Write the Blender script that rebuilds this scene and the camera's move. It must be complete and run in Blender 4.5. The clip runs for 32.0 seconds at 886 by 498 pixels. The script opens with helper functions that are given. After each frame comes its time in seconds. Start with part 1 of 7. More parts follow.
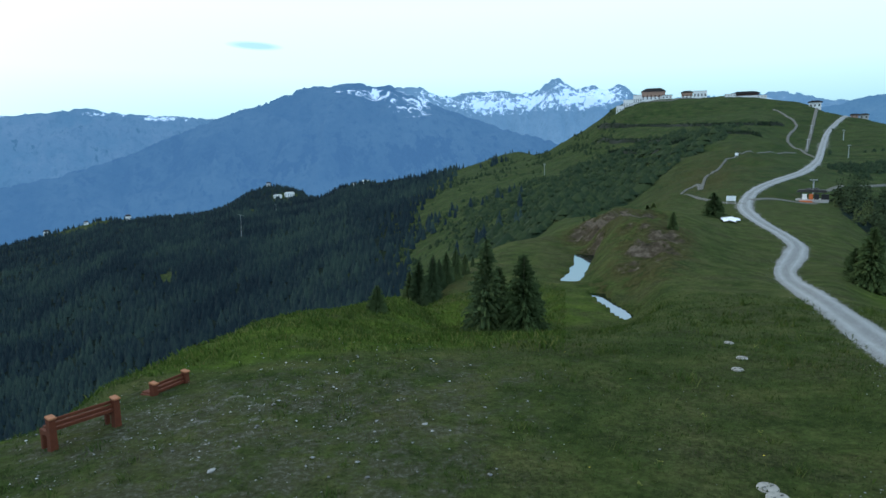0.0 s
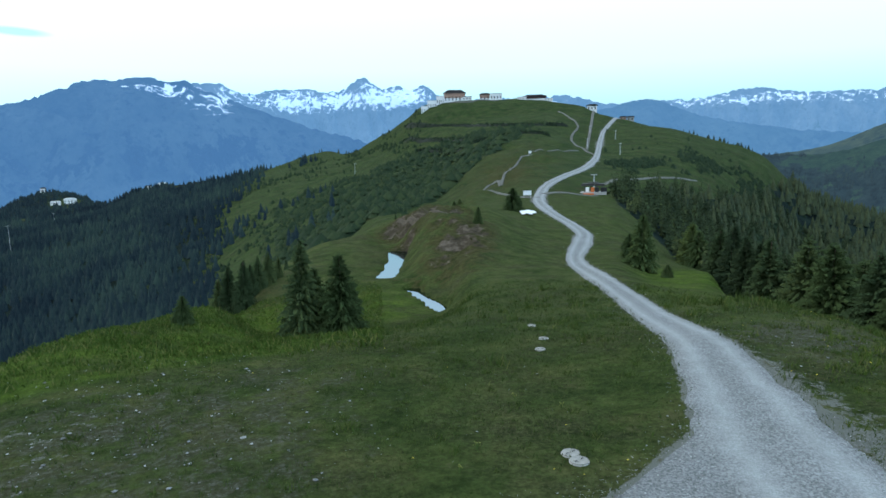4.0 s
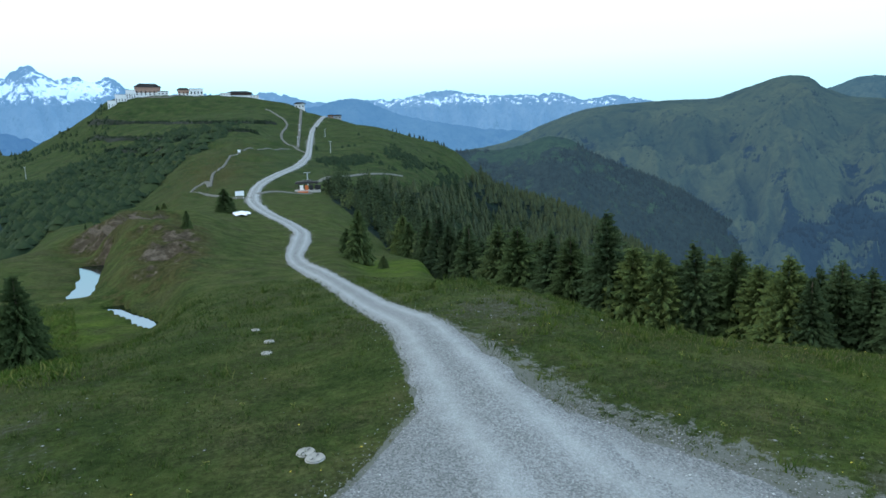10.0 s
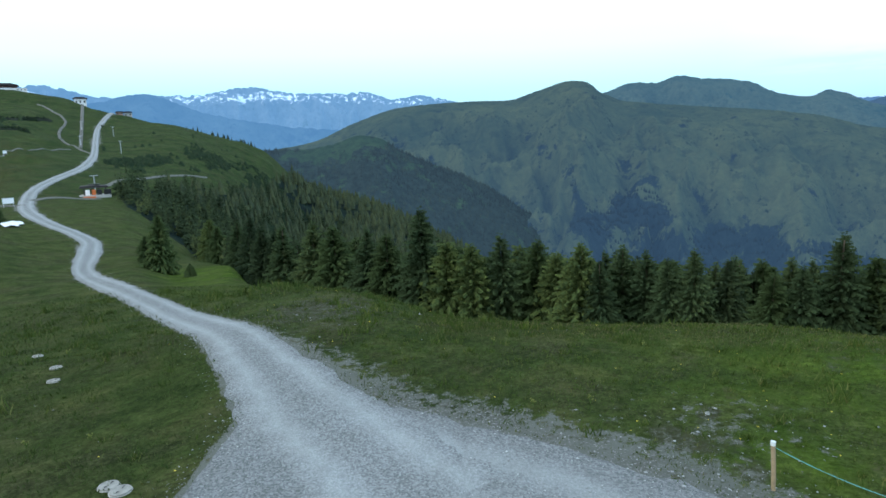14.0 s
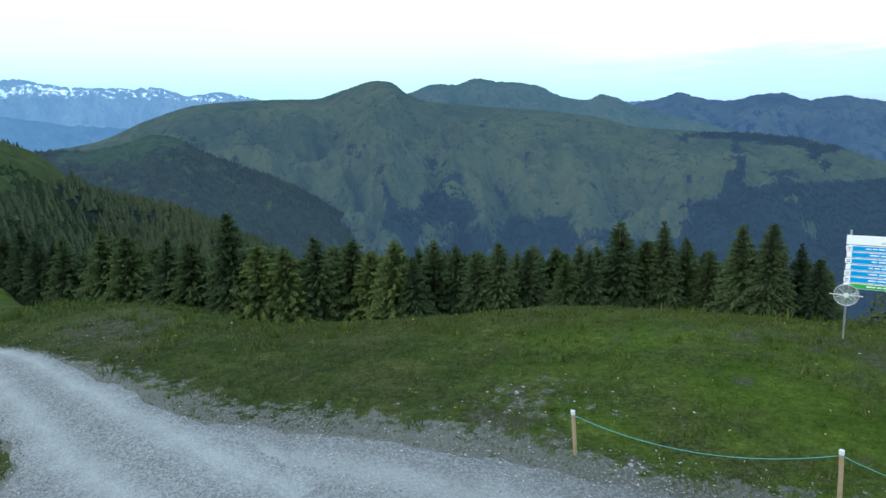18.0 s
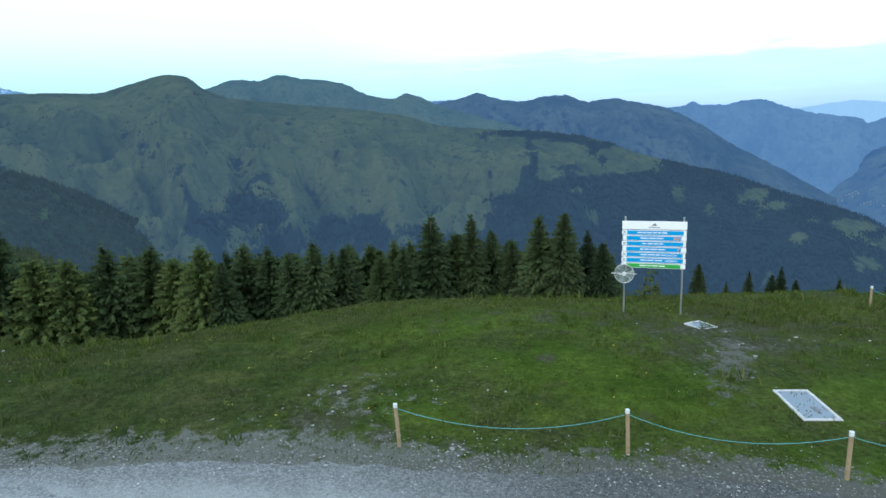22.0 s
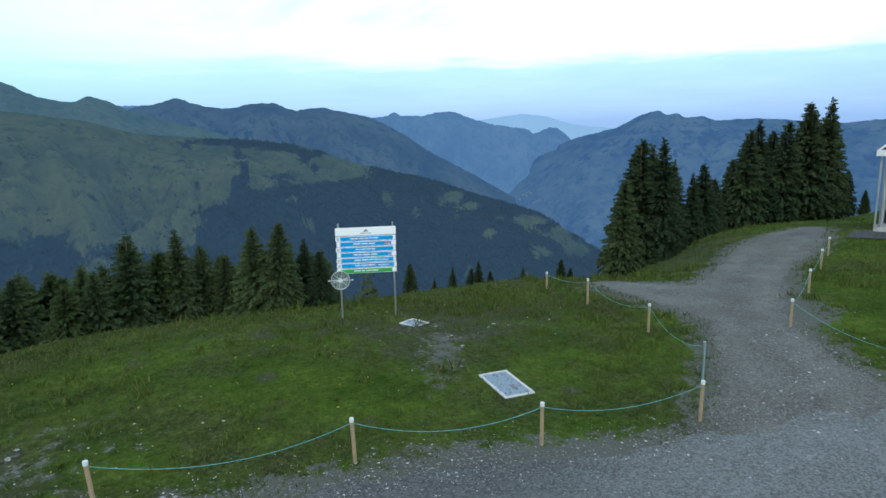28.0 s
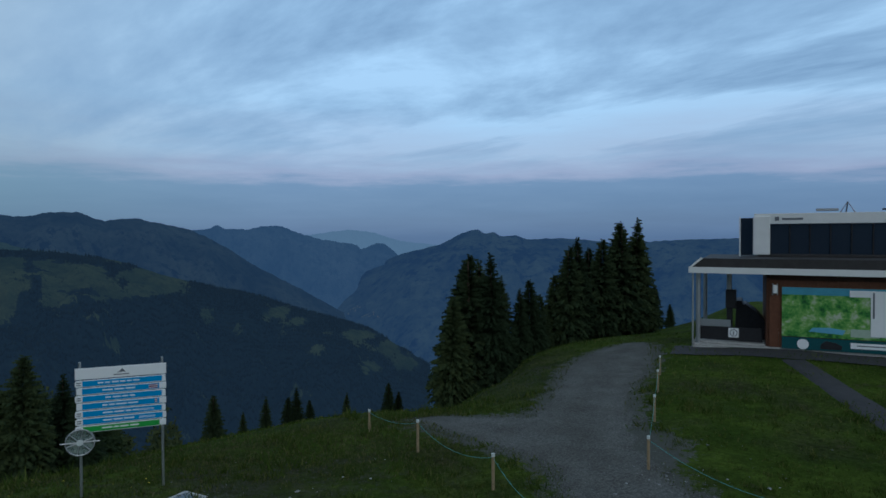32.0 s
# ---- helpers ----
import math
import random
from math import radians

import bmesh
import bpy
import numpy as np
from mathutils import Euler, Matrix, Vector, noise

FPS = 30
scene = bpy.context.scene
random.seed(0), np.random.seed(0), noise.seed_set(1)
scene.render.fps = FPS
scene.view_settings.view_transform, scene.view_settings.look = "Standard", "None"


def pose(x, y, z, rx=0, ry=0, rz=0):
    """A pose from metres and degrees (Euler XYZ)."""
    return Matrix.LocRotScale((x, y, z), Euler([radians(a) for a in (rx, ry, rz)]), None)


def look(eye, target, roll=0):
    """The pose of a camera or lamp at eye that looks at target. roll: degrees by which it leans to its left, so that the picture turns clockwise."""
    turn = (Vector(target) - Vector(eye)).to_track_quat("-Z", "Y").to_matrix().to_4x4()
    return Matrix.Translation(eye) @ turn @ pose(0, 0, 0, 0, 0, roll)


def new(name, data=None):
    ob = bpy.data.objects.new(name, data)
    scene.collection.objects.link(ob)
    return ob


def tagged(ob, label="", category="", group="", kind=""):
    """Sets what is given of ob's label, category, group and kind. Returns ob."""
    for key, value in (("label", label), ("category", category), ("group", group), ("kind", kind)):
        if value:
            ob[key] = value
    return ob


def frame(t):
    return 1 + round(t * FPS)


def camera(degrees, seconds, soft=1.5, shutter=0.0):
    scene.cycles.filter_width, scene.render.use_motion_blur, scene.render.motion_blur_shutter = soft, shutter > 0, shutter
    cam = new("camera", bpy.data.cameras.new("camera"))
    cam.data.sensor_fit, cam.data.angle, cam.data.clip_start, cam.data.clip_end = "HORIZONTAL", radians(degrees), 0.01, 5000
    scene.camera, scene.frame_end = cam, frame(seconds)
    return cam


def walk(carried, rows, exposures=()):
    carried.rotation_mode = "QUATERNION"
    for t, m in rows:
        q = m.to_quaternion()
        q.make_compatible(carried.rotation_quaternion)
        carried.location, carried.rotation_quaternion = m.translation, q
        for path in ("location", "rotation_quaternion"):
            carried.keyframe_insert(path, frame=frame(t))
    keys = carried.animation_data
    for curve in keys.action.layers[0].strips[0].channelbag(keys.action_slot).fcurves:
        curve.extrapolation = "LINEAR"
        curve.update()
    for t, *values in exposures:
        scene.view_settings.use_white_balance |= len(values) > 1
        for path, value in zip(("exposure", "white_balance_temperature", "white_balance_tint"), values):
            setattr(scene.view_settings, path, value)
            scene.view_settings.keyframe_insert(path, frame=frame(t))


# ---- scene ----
EYE = 6.2          # height of the camera above the yard
LENS = 69.84

# seconds, yaw, pitch, roll in degrees
VIEW = (
    (0.0, 0.00, -7.88, 0.73),
    (0.5, -2.09, -7.91, 0.79),
    (1.0, -4.19, -7.94, 0.87),
    (1.5, -6.33, -7.99, 0.93),
    (2.0, -8.42, -8.04, 1.01),
    (2.5, -10.56, -8.09, 1.07),
    (3.0, -12.66, -8.13, 1.16),
    (3.5, -14.76, -8.18, 1.21),
    (5.5, -23.24, -8.44, 1.48),
    (6.0, -25.37, -8.50, 1.54),
    (6.5, -27.50, -8.57, 1.60),
    (7.0, -29.59, -8.64, 1.66),
    (7.5, -31.72, -8.72, 1.73),
    (8.0, -33.81, -8.80, 1.79),
    (8.5, -35.94, -8.88, 1.85),
    (9.0, -38.02, -8.96, 1.89),
    (9.5, -40.15, -9.05, 1.95),
    (10.0, -42.23, -9.13, 1.97),
    (10.5, -44.34, -9.23, 1.99),
    (11.0, -46.39, -9.31, 2.00),
    (11.5, -48.50, -9.40, 2.06),
    (12.0, -50.57, -9.48, 2.09),
    (12.5, -52.68, -9.56, 2.09),
    (13.0, -54.74, -9.64, 2.10),
    (13.5, -56.85, -9.72, 2.10),
    (14.0, -58.94, -9.80, 2.09),
    (14.5, -61.06, -9.89, 2.01),
    (16.5, -69.54, -10.22, 2.05),
    (17.0, -71.65, -10.31, 2.09),
    (17.5, -73.78, -10.40, 2.10),
    (18.0, -75.85, -10.48, 2.08),
    (18.5, -77.98, -10.57, 2.09),
    (19.0, -80.05, -10.67, 2.11),
    (19.5, -82.18, -10.78, 2.12),
    (20.0, -84.25, -10.86, 2.10),
    (20.5, -86.39, -10.96, 2.05),
    (21.0, -88.49, -11.05, 2.00),
    (21.5, -90.65, -11.14, 1.96),
    (22.0, -92.76, -11.23, 1.93),
    (22.5, -94.89, -11.33, 1.88),
    (23.0, -97.00, -11.41, 1.85),
    (23.5, -99.16, -11.50, 1.80),
    (24.0, -101.28, -11.58, 1.75),
    (24.5, -103.43, -11.68, 1.69),
    (25.0, -105.54, -11.77, 1.68),
    (25.5, -107.67, -11.85, 1.68),
    (27.5, -116.13, -11.96, 1.36),
    (28.0, -118.10, -11.19, 1.27),
    (28.5, -119.98, -10.07, 1.22),
    (29.0, -121.98, -8.84, 1.05),
    (29.5, -123.90, -7.61, 0.97),
    (30.0, -125.87, -6.21, 0.85),
    (30.5, -127.60, -5.02, 0.75),
    (31.0, -129.50, -3.75, 0.59),
    (31.5, -131.35, -2.51, 0.40),
    (32.0, -133.39, -1.09, 0.18),
)

# seconds and the camera's drift in metres: x, y, z
GLIDE = ((0.0, 0.0, 0.0, 0.0), (27.5, 0.0, 0.0, 0.0), (28.0, 0.35, -0.24, -0.03), (28.5, 0.70, -0.49, -0.06), (29.0, 1.03, -0.76, -0.09), (29.5, 1.35, -1.04, -0.12), (30.0, 1.67, -1.36, -0.16), (30.5, 2.01, -1.72, -0.18), (31.0, 2.39, -2.07, -0.18), (31.5, 2.81, -2.43, -0.20), (32.0, 3.29, -2.79, -0.22))


def camera_row(t, yaw, pitch, roll):
    x, y, z = (float(np.interp(t, [g[0] for g in GLIDE], [g[k] for g in GLIDE])) for k in (1, 2, 3))
    return t, pose(x, y, EYE + z, 90 + pitch, roll, yaw)


cam = camera(LENS, 32.0, soft=1.6)
walk(cam, [camera_row(*r) for r in VIEW],
     exposures=tuple((t, e, 5820 - 420 * min(max((t - 28) / 4, 0), 1), 3) for t, e in ((0, -0.46), (3.5, -0.29), (8, -0.17), (21.0, -0.14), (24.0, -0.21), (27.0, -0.29), (28.0, -0.42), (29.0, -0.83), (30.0, -1.25), (31.0, -1.66), (32.0, -2.10))))

# ---- dusk sky and light ----
world = bpy.data.worlds.new("dusk_sky")
scene.world = world
world.use_nodes = True
wt = world.node_tree
for n in list(wt.nodes):
    wt.nodes.remove(n)


def wnode(kind, **kw):
    n = wt.nodes.new(kind)
    for k, v in kw.items():
        n.inputs[k].default_value = v
    return n


def ramp(tree, stops, interp="LINEAR"):
    n = tree.nodes.new("ShaderNodeValToRGB")
    n.color_ramp.interpolation = interp
    e = n.color_ramp.elements
    while len(e) < len(stops):
        e.new(0.5)
    for el, (p, c) in zip(e, stops):
        el.position = p
        el.color = (*c, 1) if len(c) == 3 else c
    return n


tc = wnode("ShaderNodeTexCoord")
sep = wnode("ShaderNodeSeparateXYZ")
wt.links.new(tc.outputs["Generated"], sep.inputs[0])
# the clear dusk gradient, by the height above the horizon
grad = ramp(wt, ((0.0, (0.110, 0.200, 0.310)), (0.02, (0.150, 0.280, 0.375)), (0.075, (0.26, 0.40, 0.44)),
                 (0.13, (0.42, 0.52, 0.53)), (0.22, (0.52, 0.54, 0.56)), (1.0, (0.44, 0.49, 0.54))))
wt.links.new(sep.outputs["Z"], grad.inputs[0])
# the bluer south-eastern sky
blue = ramp(wt, ((0.0, (0.145, 0.235, 0.420)), (0.04, (0.190, 0.300, 0.51)), (0.078, (0.255, 0.37, 0.58)), (0.096, (0.54, 0.55, 0.74)), (0.13, (0.70, 0.80, 0.98)),
                 (0.20, (0.78, 1.02, 1.26)), (0.45, (0.90, 1.20, 1.48)), (1.0, (0.46, 0.54, 0.62))))
wisp_map = wnode("ShaderNodeMapping", Scale=(2.0, 2.0, 16.0))
wt.links.new(tc.outputs["Generated"], wisp_map.inputs[0])
wisp = wnode("ShaderNodeTexNoise", Scale=1.6, Detail=6.0, Roughness=0.6)
wt.links.new(wisp_map.outputs[0], wisp.inputs["Vector"])
waver = wnode("ShaderNodeMath")
waver.operation = "MULTIPLY_ADD"
waver.inputs[1].default_value = 0.10
wt.links.new(wisp.outputs[0], waver.inputs[0])
low_z = wnode("ShaderNodeMath")
low_z.operation = "SUBTRACT"
low_z.inputs[1].default_value = 0.05
wt.links.new(sep.outputs["Z"], low_z.inputs[0])
wt.links.new(low_z.outputs[0], waver.inputs[2])
wt.links.new(waver.outputs[0], blue.inputs[0])
side = wnode("ShaderNodeVectorMath")
side.operation = "DOT_PRODUCT"
side.inputs[1].default_value = (math.sin(radians(145)), math.cos(radians(145)), 0.0)
wt.links.new(tc.outputs["Generated"], side.inputs[0])
sider = ramp(wt, ((0.45, (0.0, 0.0, 0.0)), (0.9, (1, 1, 1))))
wt.links.new(side.outputs["Value"], sider.inputs[0])
mixs = wnode("ShaderNodeMixRGB")
wt.links.new(sider.outputs[0], mixs.inputs[0])
wt.links.new(grad.outputs[0], mixs.inputs[1])
wt.links.new(blue.outputs[0], mixs.inputs[2])
# a broken deck of stratus, flat overhead and drawn together towards the horizon
deck_z = wnode("ShaderNodeMath")
deck_z.operation = "MAXIMUM"
deck_z.inputs[1].default_value = 0.0
wt.links.new(sep.outputs["Z"], deck_z.inputs[0])
deck_h = wnode("ShaderNodeMath")
deck_h.operation = "ADD"
deck_h.inputs[1].default_value = 0.075
wt.links.new(deck_z.outputs[0], deck_h.inputs[0])
deck = wnode("ShaderNodeCombineXYZ")
for axis in ("X", "Y"):
    over = wnode("ShaderNodeMath")
    over.operation = "DIVIDE"
    wt.links.new(sep.outputs[axis], over.inputs[0])
    wt.links.new(deck_h.outputs[0], over.inputs[1])
    wt.links.new(over.outputs[0], deck.inputs[axis])
drift = wnode("ShaderNodeMapping", Rotation=(0.0, 0.0, radians(52)), Scale=(0.34, 0.80, 1.0), Location=(2.3, 0.7, 0.0))
wt.links.new(deck.outputs[0], drift.inputs[0])
cloud = wnode("ShaderNodeTexNoise", Scale=0.95, Detail=8.0, Roughness=0.60, Distortion=0.25)
wt.links.new(drift.outputs[0], cloud.inputs["Vector"])
bank = ramp(wt, ((0.45, (0, 0, 0)), (0.53, (0.5, 0.5, 0.5)), (0.64, (1, 1, 1))))
wt.links.new(cloud.outputs[0], bank.inputs[0])
high = ramp(wt, ((0.085, (0, 0, 0)), (0.15, (1, 1, 1))))
wt.links.new(sep.outputs["Z"], high.inputs[0])
much = wnode("ShaderNodeMath")
much.operation = "MULTIPLY"
wt.links.new(bank.outputs[0], much.inputs[0])
wt.links.new(high.outputs[0], much.inputs[1])
more = wnode("ShaderNodeMath")
more.operation = "MULTIPLY"
wt.links.new(much.outputs[0], more.inputs[0])
wt.links.new(sider.outputs[0], more.inputs[1])
darkc = wnode("ShaderNodeMixRGB")
darkc.inputs[2].default_value = (0.34, 0.49, 0.70, 1)
wt.links.new(more.outputs[0], darkc.inputs[0])
wt.links.new(mixs.outputs[0], darkc.inputs[1])
dark = wnode("ShaderNodeVectorMath")
dark.operation = "SCALE"
dark.inputs["Scale"].default_value = 2.4
wt.links.new(darkc.outputs[0], dark.inputs[0])
# one small lens cloud in the north
lens_dir = Vector((math.sin(radians(-15.9)) * math.cos(radians(9.7)), math.cos(radians(-15.9)) * math.cos(radians(9.7)), math.sin(radians(9.7))))
lens_right = Vector((math.cos(radians(-15.9)), -math.sin(radians(-15.9)), -0.035)).normalized()
lens_up = lens_right.cross(lens_dir)
terms = []
for axis, size in ((lens_right, 0.042), (lens_up, 0.0062)):
    dn = wnode("ShaderNodeVectorMath")
    dn.operation = "DOT_PRODUCT"
    dn.inputs[1].default_value = axis / size
    wt.links.new(tc.outputs["Generated"], dn.inputs[0])
    sh = wnode("ShaderNodeMath")
    sh.operation = "SUBTRACT"
    sh.inputs[1].default_value = lens_dir.dot(axis) / size
    wt.links.new(dn.outputs["Value"], sh.inputs[0])
    sq = wnode("ShaderNodeMath")
    sq.operation = "POWER"
    ab = wnode("ShaderNodeMath")
    ab.operation = "ABSOLUTE"
    wt.links.new(sh.outputs[0], ab.inputs[0])
    wt.links.new(ab.outputs[0], sq.inputs[0])
    sq.inputs[1].default_value = 2.0
    terms.append(sq)
lens_sum = wnode("ShaderNodeMath")
lens_sum.operation = "ADD"
wt.links.new(terms[0].outputs[0], lens_sum.inputs[0])
wt.links.new(terms[1].outputs[0], lens_sum.inputs[1])
lens_ramp = ramp(wt, ((0.25, (0.75, 0.75, 0.75)), (1.0, (0, 0, 0))))
wt.links.new(lens_sum.outputs[0], lens_ramp.inputs[0])
front = wnode("ShaderNodeVectorMath")
front.operation = "DOT_PRODUCT"
front.inputs[1].default_value = lens_dir
wt.links.new(tc.outputs["Generated"], front.inputs[0])
ahead = wnode("ShaderNodeMath")
ahead.operation = "GREATER_THAN"
ahead.inputs[1].default_value = 0.5
wt.links.new(front.outputs["Value"], ahead.inputs[0])
lens_fac = wnode("ShaderNodeMath")
lens_fac.operation = "MULTIPLY"
wt.links.new(lens_ramp.outputs[0], lens_fac.inputs[0])
wt.links.new(ahead.outputs[0], lens_fac.inputs[1])
lens_mix = wnode("ShaderNodeMixRGB")
lens_mix.inputs[2].default_value = (0.40, 0.80, 0.98, 1)
wt.links.new(lens_fac.outputs[0], lens_mix.inputs[0])
wt.links.new(dark.outputs[0], lens_mix.inputs[1])
nishita = wnode("ShaderNodeTexSky")
nishita.sky_type = "NISHITA"
nishita.sun_disc = False
nishita.sun_elevation = radians(26)
nishita.sun_rotation = radians(300)
both = wnode("ShaderNodeMixRGB")
both.blend_type = "ADD"
both.inputs[0].default_value = 0.05
wt.links.new(lens_mix.outputs[0], both.inputs[1])
wt.links.new(nishita.outputs[0], both.inputs[2])
back = wnode("ShaderNodeBackground", Strength=1.0)
wt.links.new(both.outputs[0], back.inputs[0])
wout = wnode("ShaderNodeOutputWorld")
wt.links.new(back.outputs[0], wout.inputs[0])

sun = new("sun", bpy.data.lights.new("sun", "SUN"))
sun.data.energy = 1.3
sun.data.angle = radians(30)
sun.data.color = (1.0, 0.93, 0.85)
sun.matrix_world = look((-60 * math.sin(radians(60)), 60 * math.cos(radians(60)), 30), (0, 0, 0))

# ---- materials ----
MATS = {}


class Mat:
    """A small builder round one node material."""

    def __init__(self, name, rough=0.9, metal=0.0, gloss=0.25):
        self.m = bpy.data.materials.new(name)
        self.m.use_nodes = True
        self.t = self.m.node_tree
        self.b = self.t.nodes["Principled BSDF"]
        self.b.inputs["Roughness"].default_value = rough
        self.b.inputs["Metallic"].default_value = metal
        self.b.inputs["Specular IOR Level"].default_value = gloss
        self.tc = self.t.nodes.new("ShaderNodeTexCoord")
        MATS[name] = self.m

    def node(self, kind, **kw):
        n = self.t.nodes.new(kind)
        for k, v in kw.items():
            n.inputs[k].default_value = v
        return n

    def link(self, a, b):
        self.t.links.new(a, b)

    def noise(self, scale, detail=4.0, rough=0.6, stretch=None, space="Object", distort=0.0):
        n = self.node("ShaderNodeTexNoise", Scale=scale, Detail=detail, Roughness=rough, Distortion=distort)
        src = self.tc.outputs[space]
        if stretch:
            mp = self.node("ShaderNodeMapping", Scale=stretch)
            self.link(src, mp.inputs[0])
            src = mp.outputs[0]
        self.link(src, n.inputs["Vector"])
        return n.outputs[0]

    def ramp(self, fac, *stops):
        r = ramp(self.t, stops)
        self.link(fac, r.inputs[0])
        return r.outputs[0]

    def mix(self, fac, a, b, mode="MIX"):
        n = self.node("ShaderNodeMixRGB")
        n.blend_type = mode
        for i, v in ((0, fac), (1, a), (2, b)):
            if isinstance(v, (int, float)):
                n.inputs[i].default_value = v
            elif isinstance(v, tuple):
                n.inputs[i].default_value = (*v, 1)
            else:
                self.link(v, n.inputs[i])
        return n.outputs[0]

    def math(self, op, a, b=0.0):
        n = self.node("ShaderNodeMath")
        n.operation = op
        for i, v in ((0, a), (1, b)):
            if isinstance(v, (int, float)):
                n.inputs[i].default_value = v
            else:
                self.link(v, n.inputs[i])
        return n.outputs[0]

    def attr(self, name):
        n = self.node("ShaderNodeAttribute")
        n.attribute_name = name
        return n

    def random(self):
        return self.node("ShaderNodeObjectInfo").outputs["Random"]

    def colour(self, c):
        if isinstance(c, tuple):
            self.b.inputs["Base Color"].default_value = (*c, 1)
        else:
            self.link(c, self.b.inputs["Base Color"])
        return self

    def bump(self, height, strength=0.3, distance=0.02):
        n = self.node("ShaderNodeBump", Strength=strength, Distance=distance)
        self.link(height, n.inputs["Height"])
        self.link(n.outputs[0], self.b.inputs["Normal"])
        return self


def plain(name, c, rough=0.8, metal=0.0, vary=0.25, scale=6.0, bump=0.15):
    m = Mat(name, rough, metal)
    a, b = m.noise(scale, 5), m.noise(scale * 9, 3)
    lo = tuple(v * (1 - vary) for v in c)
    hi = tuple(min(1, v * (1 + vary)) for v in c)
    col = m.ramp(a, (0.3, lo), (0.7, hi))
    col = m.mix(0.35, col, m.ramp(b, (0.3, lo), (0.7, hi)))
    m.colour(col)
    if bump:
        m.bump(b, bump, 0.01)
    return m.m


def ground_material():
    m = Mat("meadow", 1.0, gloss=0.03)
    big, mid, fine = m.noise(0.035, 5), m.noise(0.45, 6), m.noise(9.0, 5, 0.7)
    grass = m.ramp(mid, (0.36, (0.036, 0.054, 0.016)), (0.5, (0.055, 0.075, 0.023)), (0.64, (0.084, 0.094, 0.034)))
    lush = m.ramp(mid, (0.36, (0.049, 0.084, 0.012)), (0.64, (0.092, 0.134, 0.021)))
    lf = m.math("ADD", m.attr("lush").outputs["Fac"], m.math("MULTIPLY", m.math("SUBTRACT", big, 0.5), 1.2))
    grass = m.mix(m.ramp(lf, (0.2, (0, 0, 0)), (0.8, (1, 1, 1))), grass, lush)
    pasture = m.ramp(m.noise(0.11, 8, 0.7), (0.36, (0.022, 0.040, 0.015)), (0.52, (0.040, 0.063, 0.021)), (0.68, (0.064, 0.084, 0.030)))
    grass = m.mix(m.attr("hill").outputs["Fac"], grass, pasture)
    # browned, worn turf and bare soil with small stones
    dry = m.ramp(fine, (0.35, (0.032, 0.038, 0.017)), (0.62, (0.080, 0.079, 0.042)))
    grass = m.mix(m.math("MULTIPLY", m.ramp(m.noise(0.24, 8, 0.7), (0.47, (0, 0, 0)), (0.66, (1, 1, 1))), 0.8), grass, dry)
    grass = m.mix(0.8, grass, m.ramp(m.noise(3.2, 8, 0.75), (0.3, (0.35, 0.38, 0.35)), (0.68, (1.4, 1.4, 1.3))), "MULTIPLY")
    grass = m.mix(0.6, grass, m.ramp(fine, (0.3, (0.35, 0.38, 0.35)), (0.7, (1.35, 1.35, 1.3))), "MULTIPLY")
    spot = m.ramp(m.noise(0.8, 9, 0.75), (0.60, (0, 0, 0)), (0.66, (1, 1, 1)))
    grass = m.mix(m.math("MULTIPLY", spot, 0.6), grass, (0.075, 0.070, 0.052))
    bare = m.ramp(m.noise(7.0, 7, 0.75), (0.36, (0.036, 0.040, 0.018)), (0.52, (0.066, 0.068, 0.043)), (0.68, (0.150, 0.149, 0.132)))
    wf = m.math("ADD", m.math("MULTIPLY", m.math("SUBTRACT", m.noise(1.1, 9, 0.72), 0.5), 2.2), m.attr("worn").outputs["Fac"])
    grass = m.mix(m.math("MULTIPLY", m.ramp(wf, (0.40, (0, 0, 0)), (0.75, (1, 1, 1))), 0.85), grass, bare)
    a = m.attr("cover")
    sp = m.node("ShaderNodeSeparateColor")
    m.link(a.outputs["Color"], sp.inputs[0])
    soil_f, wood_f, rock_f = sp.outputs
    stones = m.node("ShaderNodeTexVoronoi", Scale=14.0)
    m.link(m.tc.outputs["Object"], stones.inputs["Vector"])
    gravel = m.ramp(stones.outputs["Distance"], (0.1, (0.31, 0.315, 0.30)), (0.45, (0.135, 0.138, 0.122)))
    gravel = m.mix(m.ramp(mid, (0.4, (0, 0, 0)), (0.62, (1, 1, 1))), gravel, (0.155, 0.162, 0.142))
    # gravel multiplied darker by a factor that follows the bearing
    gravel = m.mix(m.attr("dark_gravel").outputs["Fac"], gravel, (0.36, 0.36, 0.34), "MULTIPLY")
    edge = m.math("ADD", m.math("MULTIPLY", m.math("SUBTRACT", m.noise(2.3, 9, 0.76), 0.5), 2.6), soil_f)
    col = m.mix(m.ramp(edge, (0.42, (0, 0, 0)), (0.62, (1, 1, 1))), grass, gravel)
    rock = m.ramp(m.noise(0.9, 8, 0.7), (0.36, (0.034, 0.030, 0.020)), (0.52, (0.074, 0.060, 0.042)), (0.66, (0.150, 0.124, 0.096)))
    redge = m.math("ADD", m.math("MULTIPLY", m.math("SUBTRACT", m.noise(0.8, 9, 0.74), 0.5), 2.6), rock_f)
    heath = m.ramp(m.noise(1.6, 7, 0.7), (0.36, (0.026, 0.027, 0.011)), (0.52, (0.054, 0.052, 0.020)), (0.66, (0.078, 0.084, 0.030)))
    col = m.mix(m.ramp(redge, (0.22, (0, 0, 0)), (0.44, (0.9, 0.9, 0.9))), col, heath)
    col = m.mix(m.ramp(redge, (0.70, (0, 0, 0)), (0.90, (1, 1, 1))), col, rock)
